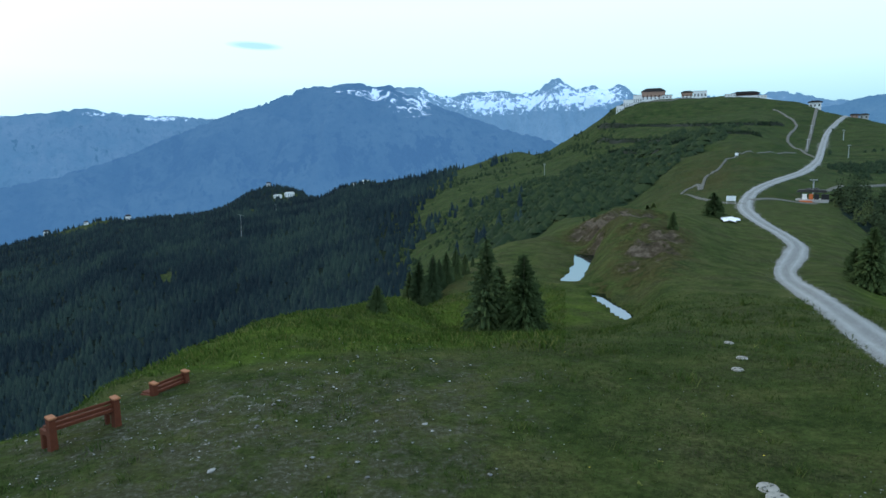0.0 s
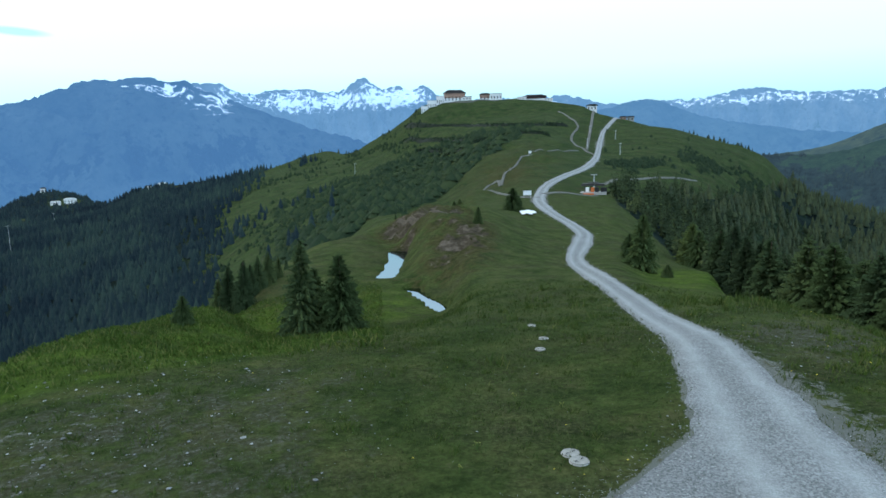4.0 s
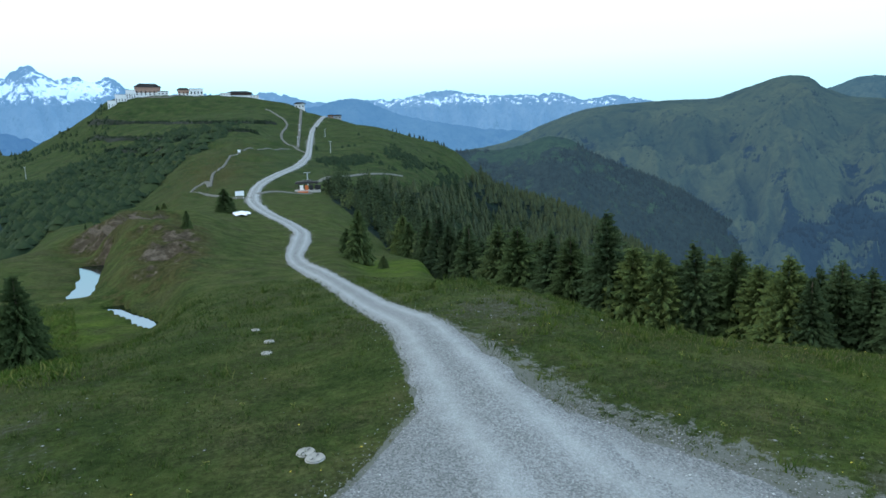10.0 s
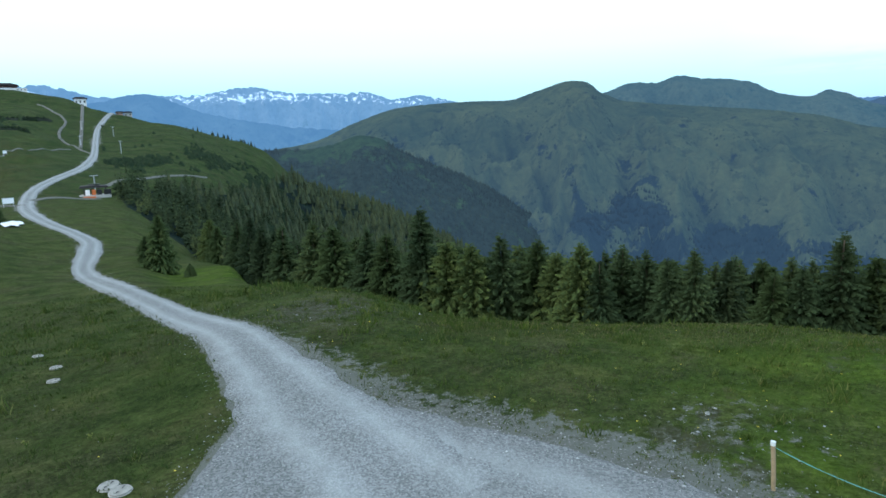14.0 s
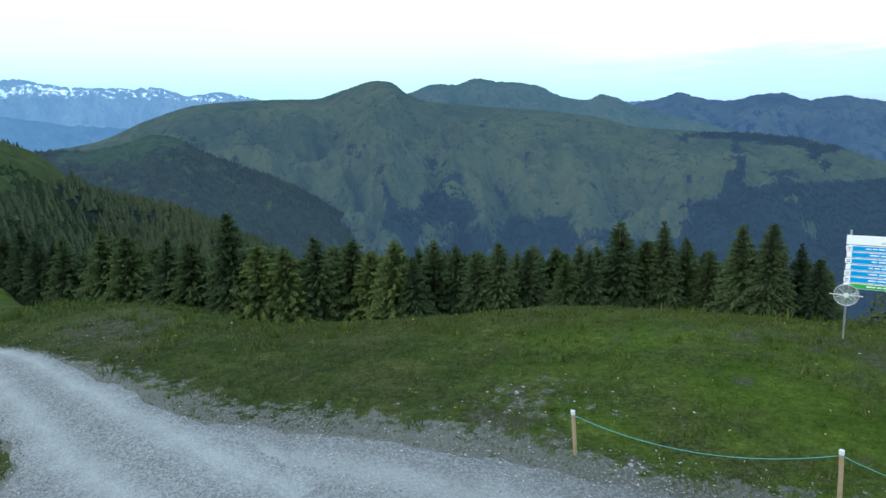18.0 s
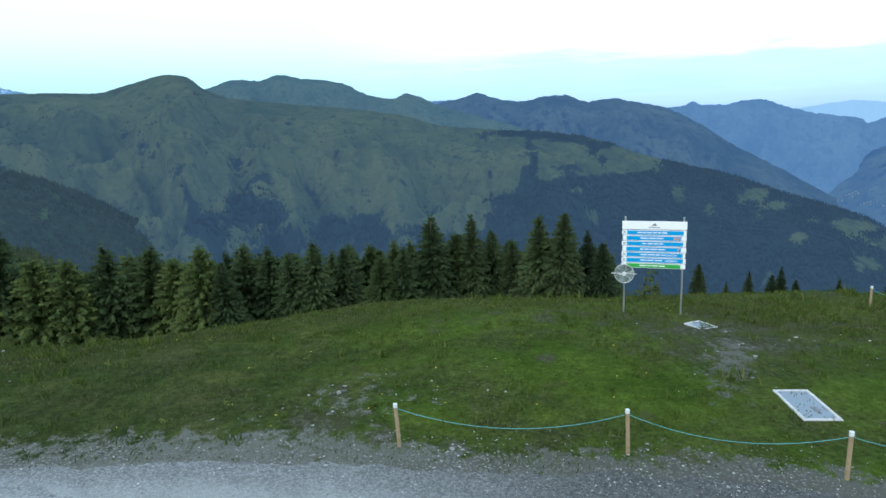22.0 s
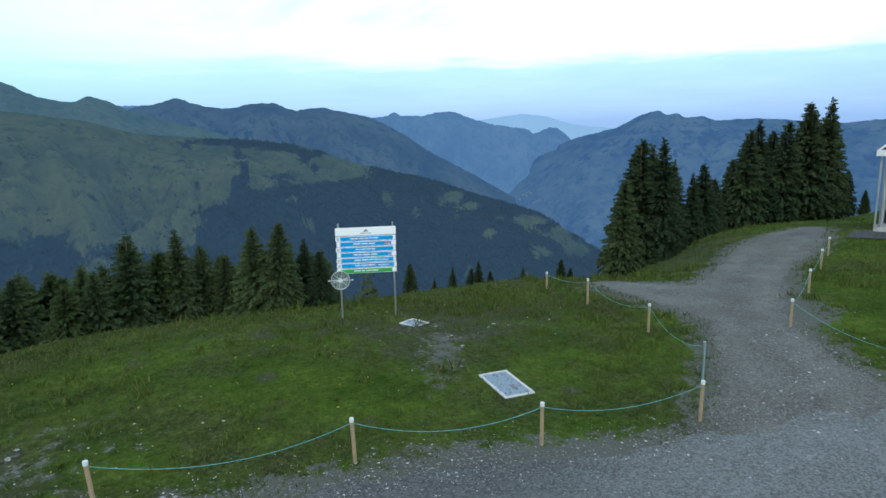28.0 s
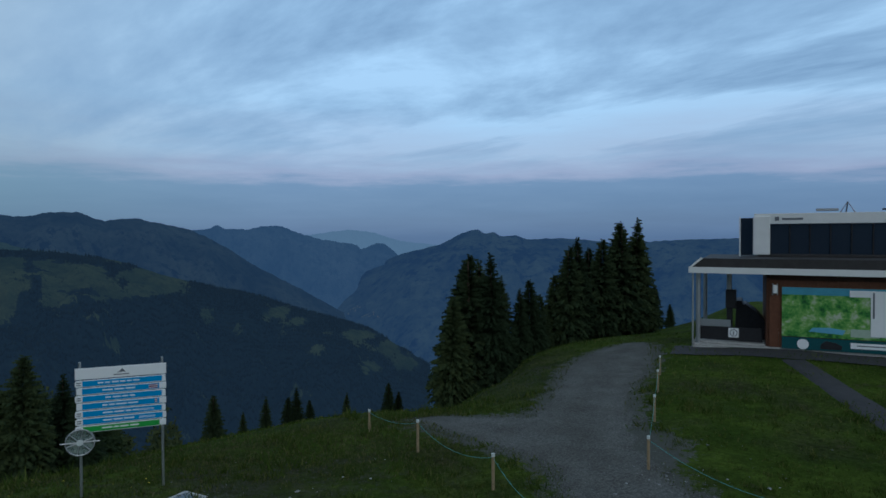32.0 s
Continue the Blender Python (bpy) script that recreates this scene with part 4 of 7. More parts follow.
def mountain(name, crest, dist, mat, label, fall=0.55, deep=700, wave=400.0, seed=1, step=0.2, jag=0.0, relief=0.2, woods=(), wood_edge=None, wood_base=0.0, gully_wood=0.0, snows=()):
    """A range: its crest by bearing and angle of height, its flanks falling to the valley with spurs and gullies."""
    a0, a1 = crest[0][0], crest[-1][0]
    az = np.arange(a0, a1 + step, step)
    el = pchip([c[0] for c in crest], [c[1] for c in crest], az)
    el = el + jag * (0.35 - np.abs(fbm(az * 1.3, az * 0 + seed, seed, 5, 0.65)) * 1.4)
    far = pchip([c[0] for c in crest], np.array([c[2] if len(c) > 2 else dist for c in crest], float), az)
    zc = EYE + far * np.tan(np.radians(el))
    u = np.linspace(0, 1, 84)[:, None] ** 1.2
    s = u * deep / fall
    d = np.maximum(far[None] - s, far[None] * 0.3)
    arc = np.radians(az)[None] * far[None]
    warp = arc + 0.45 * wave * fbm(arc / wave * 0.6, s / wave * 0.6 + 0 * arc, seed + 5, 3)
    grow = np.minimum(u * 4, 1) * (u + 0.03) ** 0.4 * (1 - 0.5 * u)
    ridge = 0.55 - 2.0 * np.abs(fbm(warp / wave, s / (1.5 * wave) + 0 * arc, seed, 6, 0.52))
    swell = fbm(arc / 900, s / 900 + 0 * arc, seed + 3, 4)
    z = zc[None] - deep * (0.78 * u + 0.22 * u ** 2) + deep * grow * (relief * ridge + 0.10 * swell)
    rear = np.stack([far + k for k in (deep / fall * 0.5, deep / fall * 0.2)])
    d = np.concatenate([np.minimum(rear, 4960), d])
    z = np.concatenate([zc[None] - np.array([[0.4], [0.14]]) * deep, z])
    x, y = d * np.sin(np.radians(az))[None], d * np.cos(np.radians(az))[None]
    me = grid_mesh(name, np.stack([x, y, z], -1), mat)
    e = np.degrees(np.arctan2(z - EYE, d))
    aa = np.broadcast_to(az[None], e.shape)
    spine = np.concatenate([ridge[:2] * 0, ridge * np.minimum(u * 6, 1)])
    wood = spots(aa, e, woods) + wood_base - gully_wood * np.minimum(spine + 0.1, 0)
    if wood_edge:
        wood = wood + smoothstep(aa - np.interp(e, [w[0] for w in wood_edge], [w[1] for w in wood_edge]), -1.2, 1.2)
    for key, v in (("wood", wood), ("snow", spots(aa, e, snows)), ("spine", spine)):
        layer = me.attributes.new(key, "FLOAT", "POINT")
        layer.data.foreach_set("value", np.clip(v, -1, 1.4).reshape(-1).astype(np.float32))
    tagged(new(name, me), label, "mountain", kind="structure")
    return az, d[2:], z[2:], e[2:], wood[2:]


# haze: the air's blue painted on as emission, stronger on farther ranges
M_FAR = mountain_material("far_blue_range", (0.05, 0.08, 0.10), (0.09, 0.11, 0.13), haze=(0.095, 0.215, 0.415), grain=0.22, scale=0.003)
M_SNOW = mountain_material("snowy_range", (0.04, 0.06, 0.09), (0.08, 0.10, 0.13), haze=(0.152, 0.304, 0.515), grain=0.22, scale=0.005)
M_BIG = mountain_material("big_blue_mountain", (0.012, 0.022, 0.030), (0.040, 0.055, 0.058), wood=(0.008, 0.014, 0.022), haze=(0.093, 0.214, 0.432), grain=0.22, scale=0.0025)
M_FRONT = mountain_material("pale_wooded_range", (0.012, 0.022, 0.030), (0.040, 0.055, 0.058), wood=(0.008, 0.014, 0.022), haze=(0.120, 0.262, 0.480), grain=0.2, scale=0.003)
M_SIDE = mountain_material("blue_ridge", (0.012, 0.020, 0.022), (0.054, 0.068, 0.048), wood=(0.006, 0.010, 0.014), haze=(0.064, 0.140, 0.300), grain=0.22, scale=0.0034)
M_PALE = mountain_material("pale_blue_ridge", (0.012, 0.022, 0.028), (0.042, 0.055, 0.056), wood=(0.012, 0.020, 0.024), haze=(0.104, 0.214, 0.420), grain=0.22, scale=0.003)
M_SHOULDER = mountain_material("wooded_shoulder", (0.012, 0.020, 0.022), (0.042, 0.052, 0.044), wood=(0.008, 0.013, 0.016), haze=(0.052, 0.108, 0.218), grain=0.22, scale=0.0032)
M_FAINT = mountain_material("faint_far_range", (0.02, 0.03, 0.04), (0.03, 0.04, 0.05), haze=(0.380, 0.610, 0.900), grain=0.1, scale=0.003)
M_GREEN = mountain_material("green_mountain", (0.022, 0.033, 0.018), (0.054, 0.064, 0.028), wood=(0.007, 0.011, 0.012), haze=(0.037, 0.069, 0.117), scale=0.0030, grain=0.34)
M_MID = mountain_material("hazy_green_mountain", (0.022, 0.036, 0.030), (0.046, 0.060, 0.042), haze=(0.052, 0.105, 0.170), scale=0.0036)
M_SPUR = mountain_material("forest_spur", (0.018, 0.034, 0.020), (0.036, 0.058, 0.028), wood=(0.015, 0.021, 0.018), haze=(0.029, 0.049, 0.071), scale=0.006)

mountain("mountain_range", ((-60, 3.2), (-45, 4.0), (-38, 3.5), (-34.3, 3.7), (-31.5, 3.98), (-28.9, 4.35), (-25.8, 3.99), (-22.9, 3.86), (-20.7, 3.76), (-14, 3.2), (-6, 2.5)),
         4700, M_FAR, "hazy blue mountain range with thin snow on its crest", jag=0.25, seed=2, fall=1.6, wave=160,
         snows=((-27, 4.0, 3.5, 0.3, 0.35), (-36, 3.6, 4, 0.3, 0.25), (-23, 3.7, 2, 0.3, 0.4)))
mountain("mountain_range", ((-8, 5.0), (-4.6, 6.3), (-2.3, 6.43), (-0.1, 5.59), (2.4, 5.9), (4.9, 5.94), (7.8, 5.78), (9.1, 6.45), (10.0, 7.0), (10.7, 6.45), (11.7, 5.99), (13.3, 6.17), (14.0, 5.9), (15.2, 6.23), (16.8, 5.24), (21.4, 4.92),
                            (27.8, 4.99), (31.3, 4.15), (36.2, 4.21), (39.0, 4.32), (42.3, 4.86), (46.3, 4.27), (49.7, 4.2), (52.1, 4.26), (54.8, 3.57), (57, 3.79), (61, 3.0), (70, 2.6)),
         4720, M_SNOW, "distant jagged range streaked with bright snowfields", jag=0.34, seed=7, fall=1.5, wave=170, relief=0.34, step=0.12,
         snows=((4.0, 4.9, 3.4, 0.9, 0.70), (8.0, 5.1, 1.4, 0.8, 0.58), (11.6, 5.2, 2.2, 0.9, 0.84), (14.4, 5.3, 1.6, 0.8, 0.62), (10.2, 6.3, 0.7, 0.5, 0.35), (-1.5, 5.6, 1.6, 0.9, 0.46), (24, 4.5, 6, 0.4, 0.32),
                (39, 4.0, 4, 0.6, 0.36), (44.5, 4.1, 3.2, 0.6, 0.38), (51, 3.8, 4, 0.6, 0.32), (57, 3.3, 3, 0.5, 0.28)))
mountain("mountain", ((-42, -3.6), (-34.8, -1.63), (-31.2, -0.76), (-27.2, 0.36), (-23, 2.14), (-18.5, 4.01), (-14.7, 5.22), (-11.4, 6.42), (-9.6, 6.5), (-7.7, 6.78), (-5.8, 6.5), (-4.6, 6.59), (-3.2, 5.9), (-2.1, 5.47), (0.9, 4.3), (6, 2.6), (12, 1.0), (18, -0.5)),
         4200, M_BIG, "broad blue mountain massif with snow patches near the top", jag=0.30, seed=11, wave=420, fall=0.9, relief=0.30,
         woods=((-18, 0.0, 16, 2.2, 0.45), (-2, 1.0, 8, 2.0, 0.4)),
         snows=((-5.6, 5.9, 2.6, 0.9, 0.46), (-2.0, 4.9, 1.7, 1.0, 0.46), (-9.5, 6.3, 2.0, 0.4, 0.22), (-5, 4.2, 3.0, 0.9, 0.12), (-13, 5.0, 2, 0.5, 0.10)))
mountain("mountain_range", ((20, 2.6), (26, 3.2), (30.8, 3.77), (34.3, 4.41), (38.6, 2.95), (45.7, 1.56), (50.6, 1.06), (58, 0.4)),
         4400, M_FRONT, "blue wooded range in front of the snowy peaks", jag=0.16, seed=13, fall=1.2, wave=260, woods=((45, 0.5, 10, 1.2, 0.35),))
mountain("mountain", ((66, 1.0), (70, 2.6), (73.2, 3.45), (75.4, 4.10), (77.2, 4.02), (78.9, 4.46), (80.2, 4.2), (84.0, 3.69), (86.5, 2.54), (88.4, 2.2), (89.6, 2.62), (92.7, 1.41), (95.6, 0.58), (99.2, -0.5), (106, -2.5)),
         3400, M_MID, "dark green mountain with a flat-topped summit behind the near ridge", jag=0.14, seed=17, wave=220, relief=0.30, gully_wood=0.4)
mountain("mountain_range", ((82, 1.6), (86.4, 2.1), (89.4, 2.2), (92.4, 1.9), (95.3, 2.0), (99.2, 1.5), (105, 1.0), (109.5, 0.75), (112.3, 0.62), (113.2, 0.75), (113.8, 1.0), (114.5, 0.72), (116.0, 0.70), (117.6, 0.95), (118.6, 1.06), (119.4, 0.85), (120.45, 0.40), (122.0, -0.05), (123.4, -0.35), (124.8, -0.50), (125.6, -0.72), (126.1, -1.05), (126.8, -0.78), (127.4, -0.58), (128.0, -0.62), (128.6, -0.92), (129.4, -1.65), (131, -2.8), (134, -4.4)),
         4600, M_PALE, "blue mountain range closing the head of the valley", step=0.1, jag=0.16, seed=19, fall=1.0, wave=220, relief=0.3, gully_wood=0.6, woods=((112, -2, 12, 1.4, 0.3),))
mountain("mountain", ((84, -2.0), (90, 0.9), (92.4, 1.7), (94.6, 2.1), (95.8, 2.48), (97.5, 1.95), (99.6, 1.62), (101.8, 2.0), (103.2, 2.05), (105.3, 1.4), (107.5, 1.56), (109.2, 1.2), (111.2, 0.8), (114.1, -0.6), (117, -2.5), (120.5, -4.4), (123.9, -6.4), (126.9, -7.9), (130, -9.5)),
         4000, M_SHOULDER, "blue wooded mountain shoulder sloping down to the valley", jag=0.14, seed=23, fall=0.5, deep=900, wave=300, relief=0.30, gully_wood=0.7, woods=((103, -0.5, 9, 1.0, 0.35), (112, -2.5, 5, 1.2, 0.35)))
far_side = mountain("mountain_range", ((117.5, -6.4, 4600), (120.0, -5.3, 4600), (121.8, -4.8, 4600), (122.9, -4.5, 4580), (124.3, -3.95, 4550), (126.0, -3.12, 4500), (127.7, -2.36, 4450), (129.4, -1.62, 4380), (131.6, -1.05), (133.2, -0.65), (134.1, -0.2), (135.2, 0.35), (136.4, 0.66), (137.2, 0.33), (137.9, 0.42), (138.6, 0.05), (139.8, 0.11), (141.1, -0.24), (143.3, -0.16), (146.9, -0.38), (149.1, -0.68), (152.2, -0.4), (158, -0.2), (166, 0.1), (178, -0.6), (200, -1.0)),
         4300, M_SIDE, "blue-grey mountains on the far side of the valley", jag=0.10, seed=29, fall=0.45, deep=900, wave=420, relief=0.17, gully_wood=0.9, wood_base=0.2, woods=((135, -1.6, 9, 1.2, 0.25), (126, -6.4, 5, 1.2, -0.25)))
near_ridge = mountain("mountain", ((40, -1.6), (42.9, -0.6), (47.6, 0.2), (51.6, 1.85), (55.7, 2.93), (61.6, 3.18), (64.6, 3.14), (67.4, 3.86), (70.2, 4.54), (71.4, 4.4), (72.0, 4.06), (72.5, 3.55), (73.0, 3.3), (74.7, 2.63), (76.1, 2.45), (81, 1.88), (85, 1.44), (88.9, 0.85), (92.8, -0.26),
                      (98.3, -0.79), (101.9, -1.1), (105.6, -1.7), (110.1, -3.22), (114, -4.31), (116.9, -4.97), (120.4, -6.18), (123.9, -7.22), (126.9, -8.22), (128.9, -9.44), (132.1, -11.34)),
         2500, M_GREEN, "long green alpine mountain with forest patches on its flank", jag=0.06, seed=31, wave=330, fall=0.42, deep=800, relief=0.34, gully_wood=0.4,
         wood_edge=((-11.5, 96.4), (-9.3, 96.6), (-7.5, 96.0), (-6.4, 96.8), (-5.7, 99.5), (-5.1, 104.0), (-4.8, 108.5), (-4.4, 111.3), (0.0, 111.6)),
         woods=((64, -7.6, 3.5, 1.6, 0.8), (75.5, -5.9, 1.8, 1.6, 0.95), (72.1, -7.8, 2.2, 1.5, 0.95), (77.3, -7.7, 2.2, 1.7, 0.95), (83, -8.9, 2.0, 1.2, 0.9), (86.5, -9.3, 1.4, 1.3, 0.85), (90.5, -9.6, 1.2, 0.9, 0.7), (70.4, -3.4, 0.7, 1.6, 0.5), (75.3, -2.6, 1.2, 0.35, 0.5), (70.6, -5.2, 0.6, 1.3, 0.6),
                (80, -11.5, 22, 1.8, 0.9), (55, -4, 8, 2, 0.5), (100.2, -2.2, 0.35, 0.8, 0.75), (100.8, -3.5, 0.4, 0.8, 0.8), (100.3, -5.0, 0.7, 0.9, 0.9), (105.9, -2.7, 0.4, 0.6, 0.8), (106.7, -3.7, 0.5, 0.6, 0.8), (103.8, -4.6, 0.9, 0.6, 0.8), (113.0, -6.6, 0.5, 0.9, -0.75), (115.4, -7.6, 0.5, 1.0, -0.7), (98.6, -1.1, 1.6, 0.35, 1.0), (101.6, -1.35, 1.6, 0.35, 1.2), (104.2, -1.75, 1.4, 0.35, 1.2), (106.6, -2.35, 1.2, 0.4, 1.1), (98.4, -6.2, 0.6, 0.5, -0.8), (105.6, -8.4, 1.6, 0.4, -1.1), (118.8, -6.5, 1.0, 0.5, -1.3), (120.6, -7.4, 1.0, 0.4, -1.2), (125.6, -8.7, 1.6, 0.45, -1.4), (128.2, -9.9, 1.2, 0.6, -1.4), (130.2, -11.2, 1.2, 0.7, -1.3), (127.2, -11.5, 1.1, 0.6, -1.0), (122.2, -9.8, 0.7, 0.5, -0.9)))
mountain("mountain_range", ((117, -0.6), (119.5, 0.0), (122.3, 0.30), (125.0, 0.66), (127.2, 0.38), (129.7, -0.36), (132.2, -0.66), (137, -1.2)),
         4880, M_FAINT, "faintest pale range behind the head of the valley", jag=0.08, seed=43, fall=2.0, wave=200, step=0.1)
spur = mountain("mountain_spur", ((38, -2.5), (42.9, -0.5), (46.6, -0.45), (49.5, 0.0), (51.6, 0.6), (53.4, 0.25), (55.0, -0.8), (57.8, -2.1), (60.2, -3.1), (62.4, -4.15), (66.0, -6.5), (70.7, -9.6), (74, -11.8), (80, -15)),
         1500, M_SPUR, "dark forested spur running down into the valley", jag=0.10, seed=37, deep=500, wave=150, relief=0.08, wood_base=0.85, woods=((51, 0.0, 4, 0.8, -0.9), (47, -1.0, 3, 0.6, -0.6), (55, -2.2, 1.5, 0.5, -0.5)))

# ---- conifers ----
def conifer_crown(rng, h, r, levels, per, twigs, bare=0.08, taper=1.0, gaps=0.12, leaf=0.30):
    """Whorls of drooping boughs, each a spine with hanging side twigs: vertices and triangles."""
    vs, fs = [], []

    def tri(a, b, c):
        k = len(vs)
        vs.extend((a, b, c))
        fs.append((k, k + 1, k + 2))

    lean = rng.uniform(-0.02, 0.02, 2)
    for i in range(levels):
        u = (i + rng.uniform(-0.3, 0.3)) / levels
        z = h * (bare + (1 - bare) * max(u, 0))
        reach = r * (1 - u) ** taper * rng.uniform(0.93, 1.06) + 0.05 * r
        if u < 0.12:
            reach *= 0.75 + 2 * u
        n = max(4, int(per * (0.55 + 0.6 * (1 - u))))
        turn = rng.uniform(0, 6.28)
        for b in range(n):
            if rng.rand() < gaps:
                continue
            a = turn + b * 6.283 / n + rng.uniform(-0.25, 0.25)
            L = reach * rng.uniform(0.42, 1.2)
            out = np.array([math.cos(a), math.sin(a), 0.0])
            crs = np.array([-math.sin(a), math.cos(a), 0.0])
            root = np.array([lean[0] * z, lean[1] * z, z + rng.uniform(-2.6, 2.6) * h / levels])
            rise = rng.uniform(-0.05, 0.18) + 0.5 * u
            sag = rng.uniform(0.25, 0.75) * (1 - 0.5 * u)

            def spine(t):
                return root + out * L * t + np.array([0, 0, L * (rise * t - sag * t * t)])

            for k in range(twigs):
                t0 = 0.12 + 0.88 * k / twigs
                p = spine(t0)
                wdt = L * leaf * (1.05 - 0.7 * t0) * rng.uniform(0.6, 1.3) + 0.03 * r
                q = spine(min(1.0, t0 + 1.5 / twigs))
                hang = np.array([0, 0, -wdt * rng.uniform(0.9, 2.1)])
                for sgn in (1, -1):
                    tip = p + crs * sgn * wdt + out * wdt * rng.uniform(0.25, 0.8) + hang * rng.uniform(0.5, 1.3)
                    tri(p, tip, q)
            tri(spine(0.8) + crs * 0.04 * L, spine(1.0), spine(0.8) - crs * 0.05 * L)
    top = np.array([lean[0] * h, lean[1] * h, h * 1.0])
    for k in range(4):
        a = k * 1.57 + rng.uniform(0, 1)
        tri(top, top + np.array([math.cos(a) * 0.03 * r, math.sin(a) * 0.03 * r, -0.10 * h]),
            top + np.array([math.cos(a + 1.6) * 0.08 * r, math.sin(a + 1.6) * 0.08 * r, -0.11 * h]))
    return np.array(vs), np.array(fs)


def cone(r0, r1, z0, z1, n=8, wob=0.0, rng=None):
    a = np.arange(n) * 2 * math.pi / n
    j = 1 + (rng.uniform(-wob, wob, n) if rng is not None else 0)
    lo = np.stack([np.cos(a) * r0 * j, np.sin(a) * r0 * j, np.full(n, z0)], 1)
    hi = np.stack([np.cos(a) * r1, np.sin(a) * r1, np.full(n, z1)], 1)
    fs = [(k, (k + 1) % n, n + (k + 1) % n, n + k) for k in range(n)] + [tuple(range(n - 1, -1, -1)), tuple(range(n, 2 * n))]
    return np.concatenate([lo, hi]), fs


SPRUCE_LABELS = ("tall green spruce with drooping boughs on the slope edge", "bushy young spruce with light green tips",
                 "slender dark spruce with ragged crown")
SPRUCES = []


def make_spruces():
    """Prototype trees of unit height 1 m; each is scaled where it stands."""
    specs = ((0.29, 62, 21, 11, 0.03, 0.85, 0), (0.26, 64, 21, 11, 0.03, 0.8, 0), (0.34, 54, 22, 11, 0.02, 0.72, 1), (0.30, 56, 22, 11, 0.02, 0.68, 1),
             (0.18, 80, 19, 10, 0.06, 0.75, 2), (0.21, 74, 19, 10, 0.10, 0.7, 2), (0.24, 66, 21, 11, 0.05, 0.78, 0))
    for k, (r, lev, per, tw, bare, tap, kind) in enumerate(specs):
        rng = np.random.RandomState(50 + k)
        v, f = conifer_crown(rng, 1.0, r, lev, per, tw, bare, tap, 0.16, 0.125)
        crown = tri_mesh("crown", v, f, (M_NEEDLE, M_NEEDLE_LIGHT, M_NEEDLE_DARK)[kind])
        tv, tf = cone(0.022, 0.004, -0.06, 0.96, 8, 0.25, rng)
        trunk = mesh_from("trunk", tv, tf, M_BARK)
        SPRUCES.append((trunk, crown, kind))


make_spruces()
spruce_rng = np.random.RandomState(9)


def spruce(az, dist, tall, kind=None, label=None, wide=1.0, sink=0.0, group="spruces"):
    """A spruce standing on the ground, by bearing, distance and height."""
    pick = [s for s in SPRUCES if kind is None or s[2] == kind]
    trunk, crown, k = pick[spruce_rng.randint(len(pick))]
    p = on_ground(az, dist, -sink)
    tree = new("spruce")
    tree.matrix_world = pose(p.x, p.y, p.z, spruce_rng.uniform(-2, 2), spruce_rng.uniform(-2, 2), spruce_rng.uniform(0, 360)) @ Matrix.Diagonal((tall * wide, tall * wide, tall, 1))
    for nm, me in (("trunk", trunk), ("crown", crown)):
        o = new(nm, me)
        o.parent = tree
    return tagged(tree, label or SPRUCE_LABELS[k], "tree", group)


def spruce_top(az, dist, top, **kw):
    """A spruce whose tip rises to a height angle seen from the camera."""
    g = on_ground(az, dist)
    return spruce(az, dist, max(1.2, EYE + dist * math.tan(radians(top)) - g.z), **kw)


# the pair beside the tarns, and single trees on the ridge
spruce_top(3.7, 43, -6.9, kind=0, label="dense dark spruce beside the tarns", wide=1.08)
spruce_top(7.2, 42, -8.4, kind=1, label="broad green spruce beside the tarns", wide=0.98)
spruce_top(5.0, 44.5, -9.5, kind=1, wide=0.9)
spruce_top(-6.3, 36.5, -11.0, kind=1, label="small round spruce on the hill brow", wide=1.3)
spruce_top(19.9, 75, -4.5, kind=1, label="small brownish spruce on the rocky hillock", wide=1.0)
spruce_top(23.1, 116, -2.85, kind=1, label="dark bushy spruce beside the snow patch", wide=1.5)
spruce_top(18.3, 104, -3.75, kind=1, label="low spruce thicket on the hillock", wide=1.6)
spruce_top(17.8, 105, -3.95, kind=1, label="low spruce thicket on the hillock", wide=1.6)
spruce_top(12.5, 108, -5.6, kind=2, label="small spruce at the edge of the hillock")
for a, d, t in ((-1.2, 60, -8.4), (-2.4, 62, -8.9), (0.2, 66, -8.2), (1.0, 68, -7.8), (1.9, 70, -8.3), (-0.4, 64, -8.8), (-3.2, 63, -9.8), (2.6, 74, -8.6)):
    spruce_top(a, d, t, kind=0, label="dark spruce in a clump below the tarns")
# single trees beside the road
spruce_top(34.2, 66, -5.3, kind=1, label="green spruce on the slope beside the road", wide=0.95)
spruce_top(33.2, 72, -6.9, kind=1, wide=1.0)
spruce_top(36.4, 60, -10.4, kind=1, label="low round spruce bush in the meadow", wide=1.6)
spruce_top(33.0, 82, -7.2, kind=1, wide=1.4)

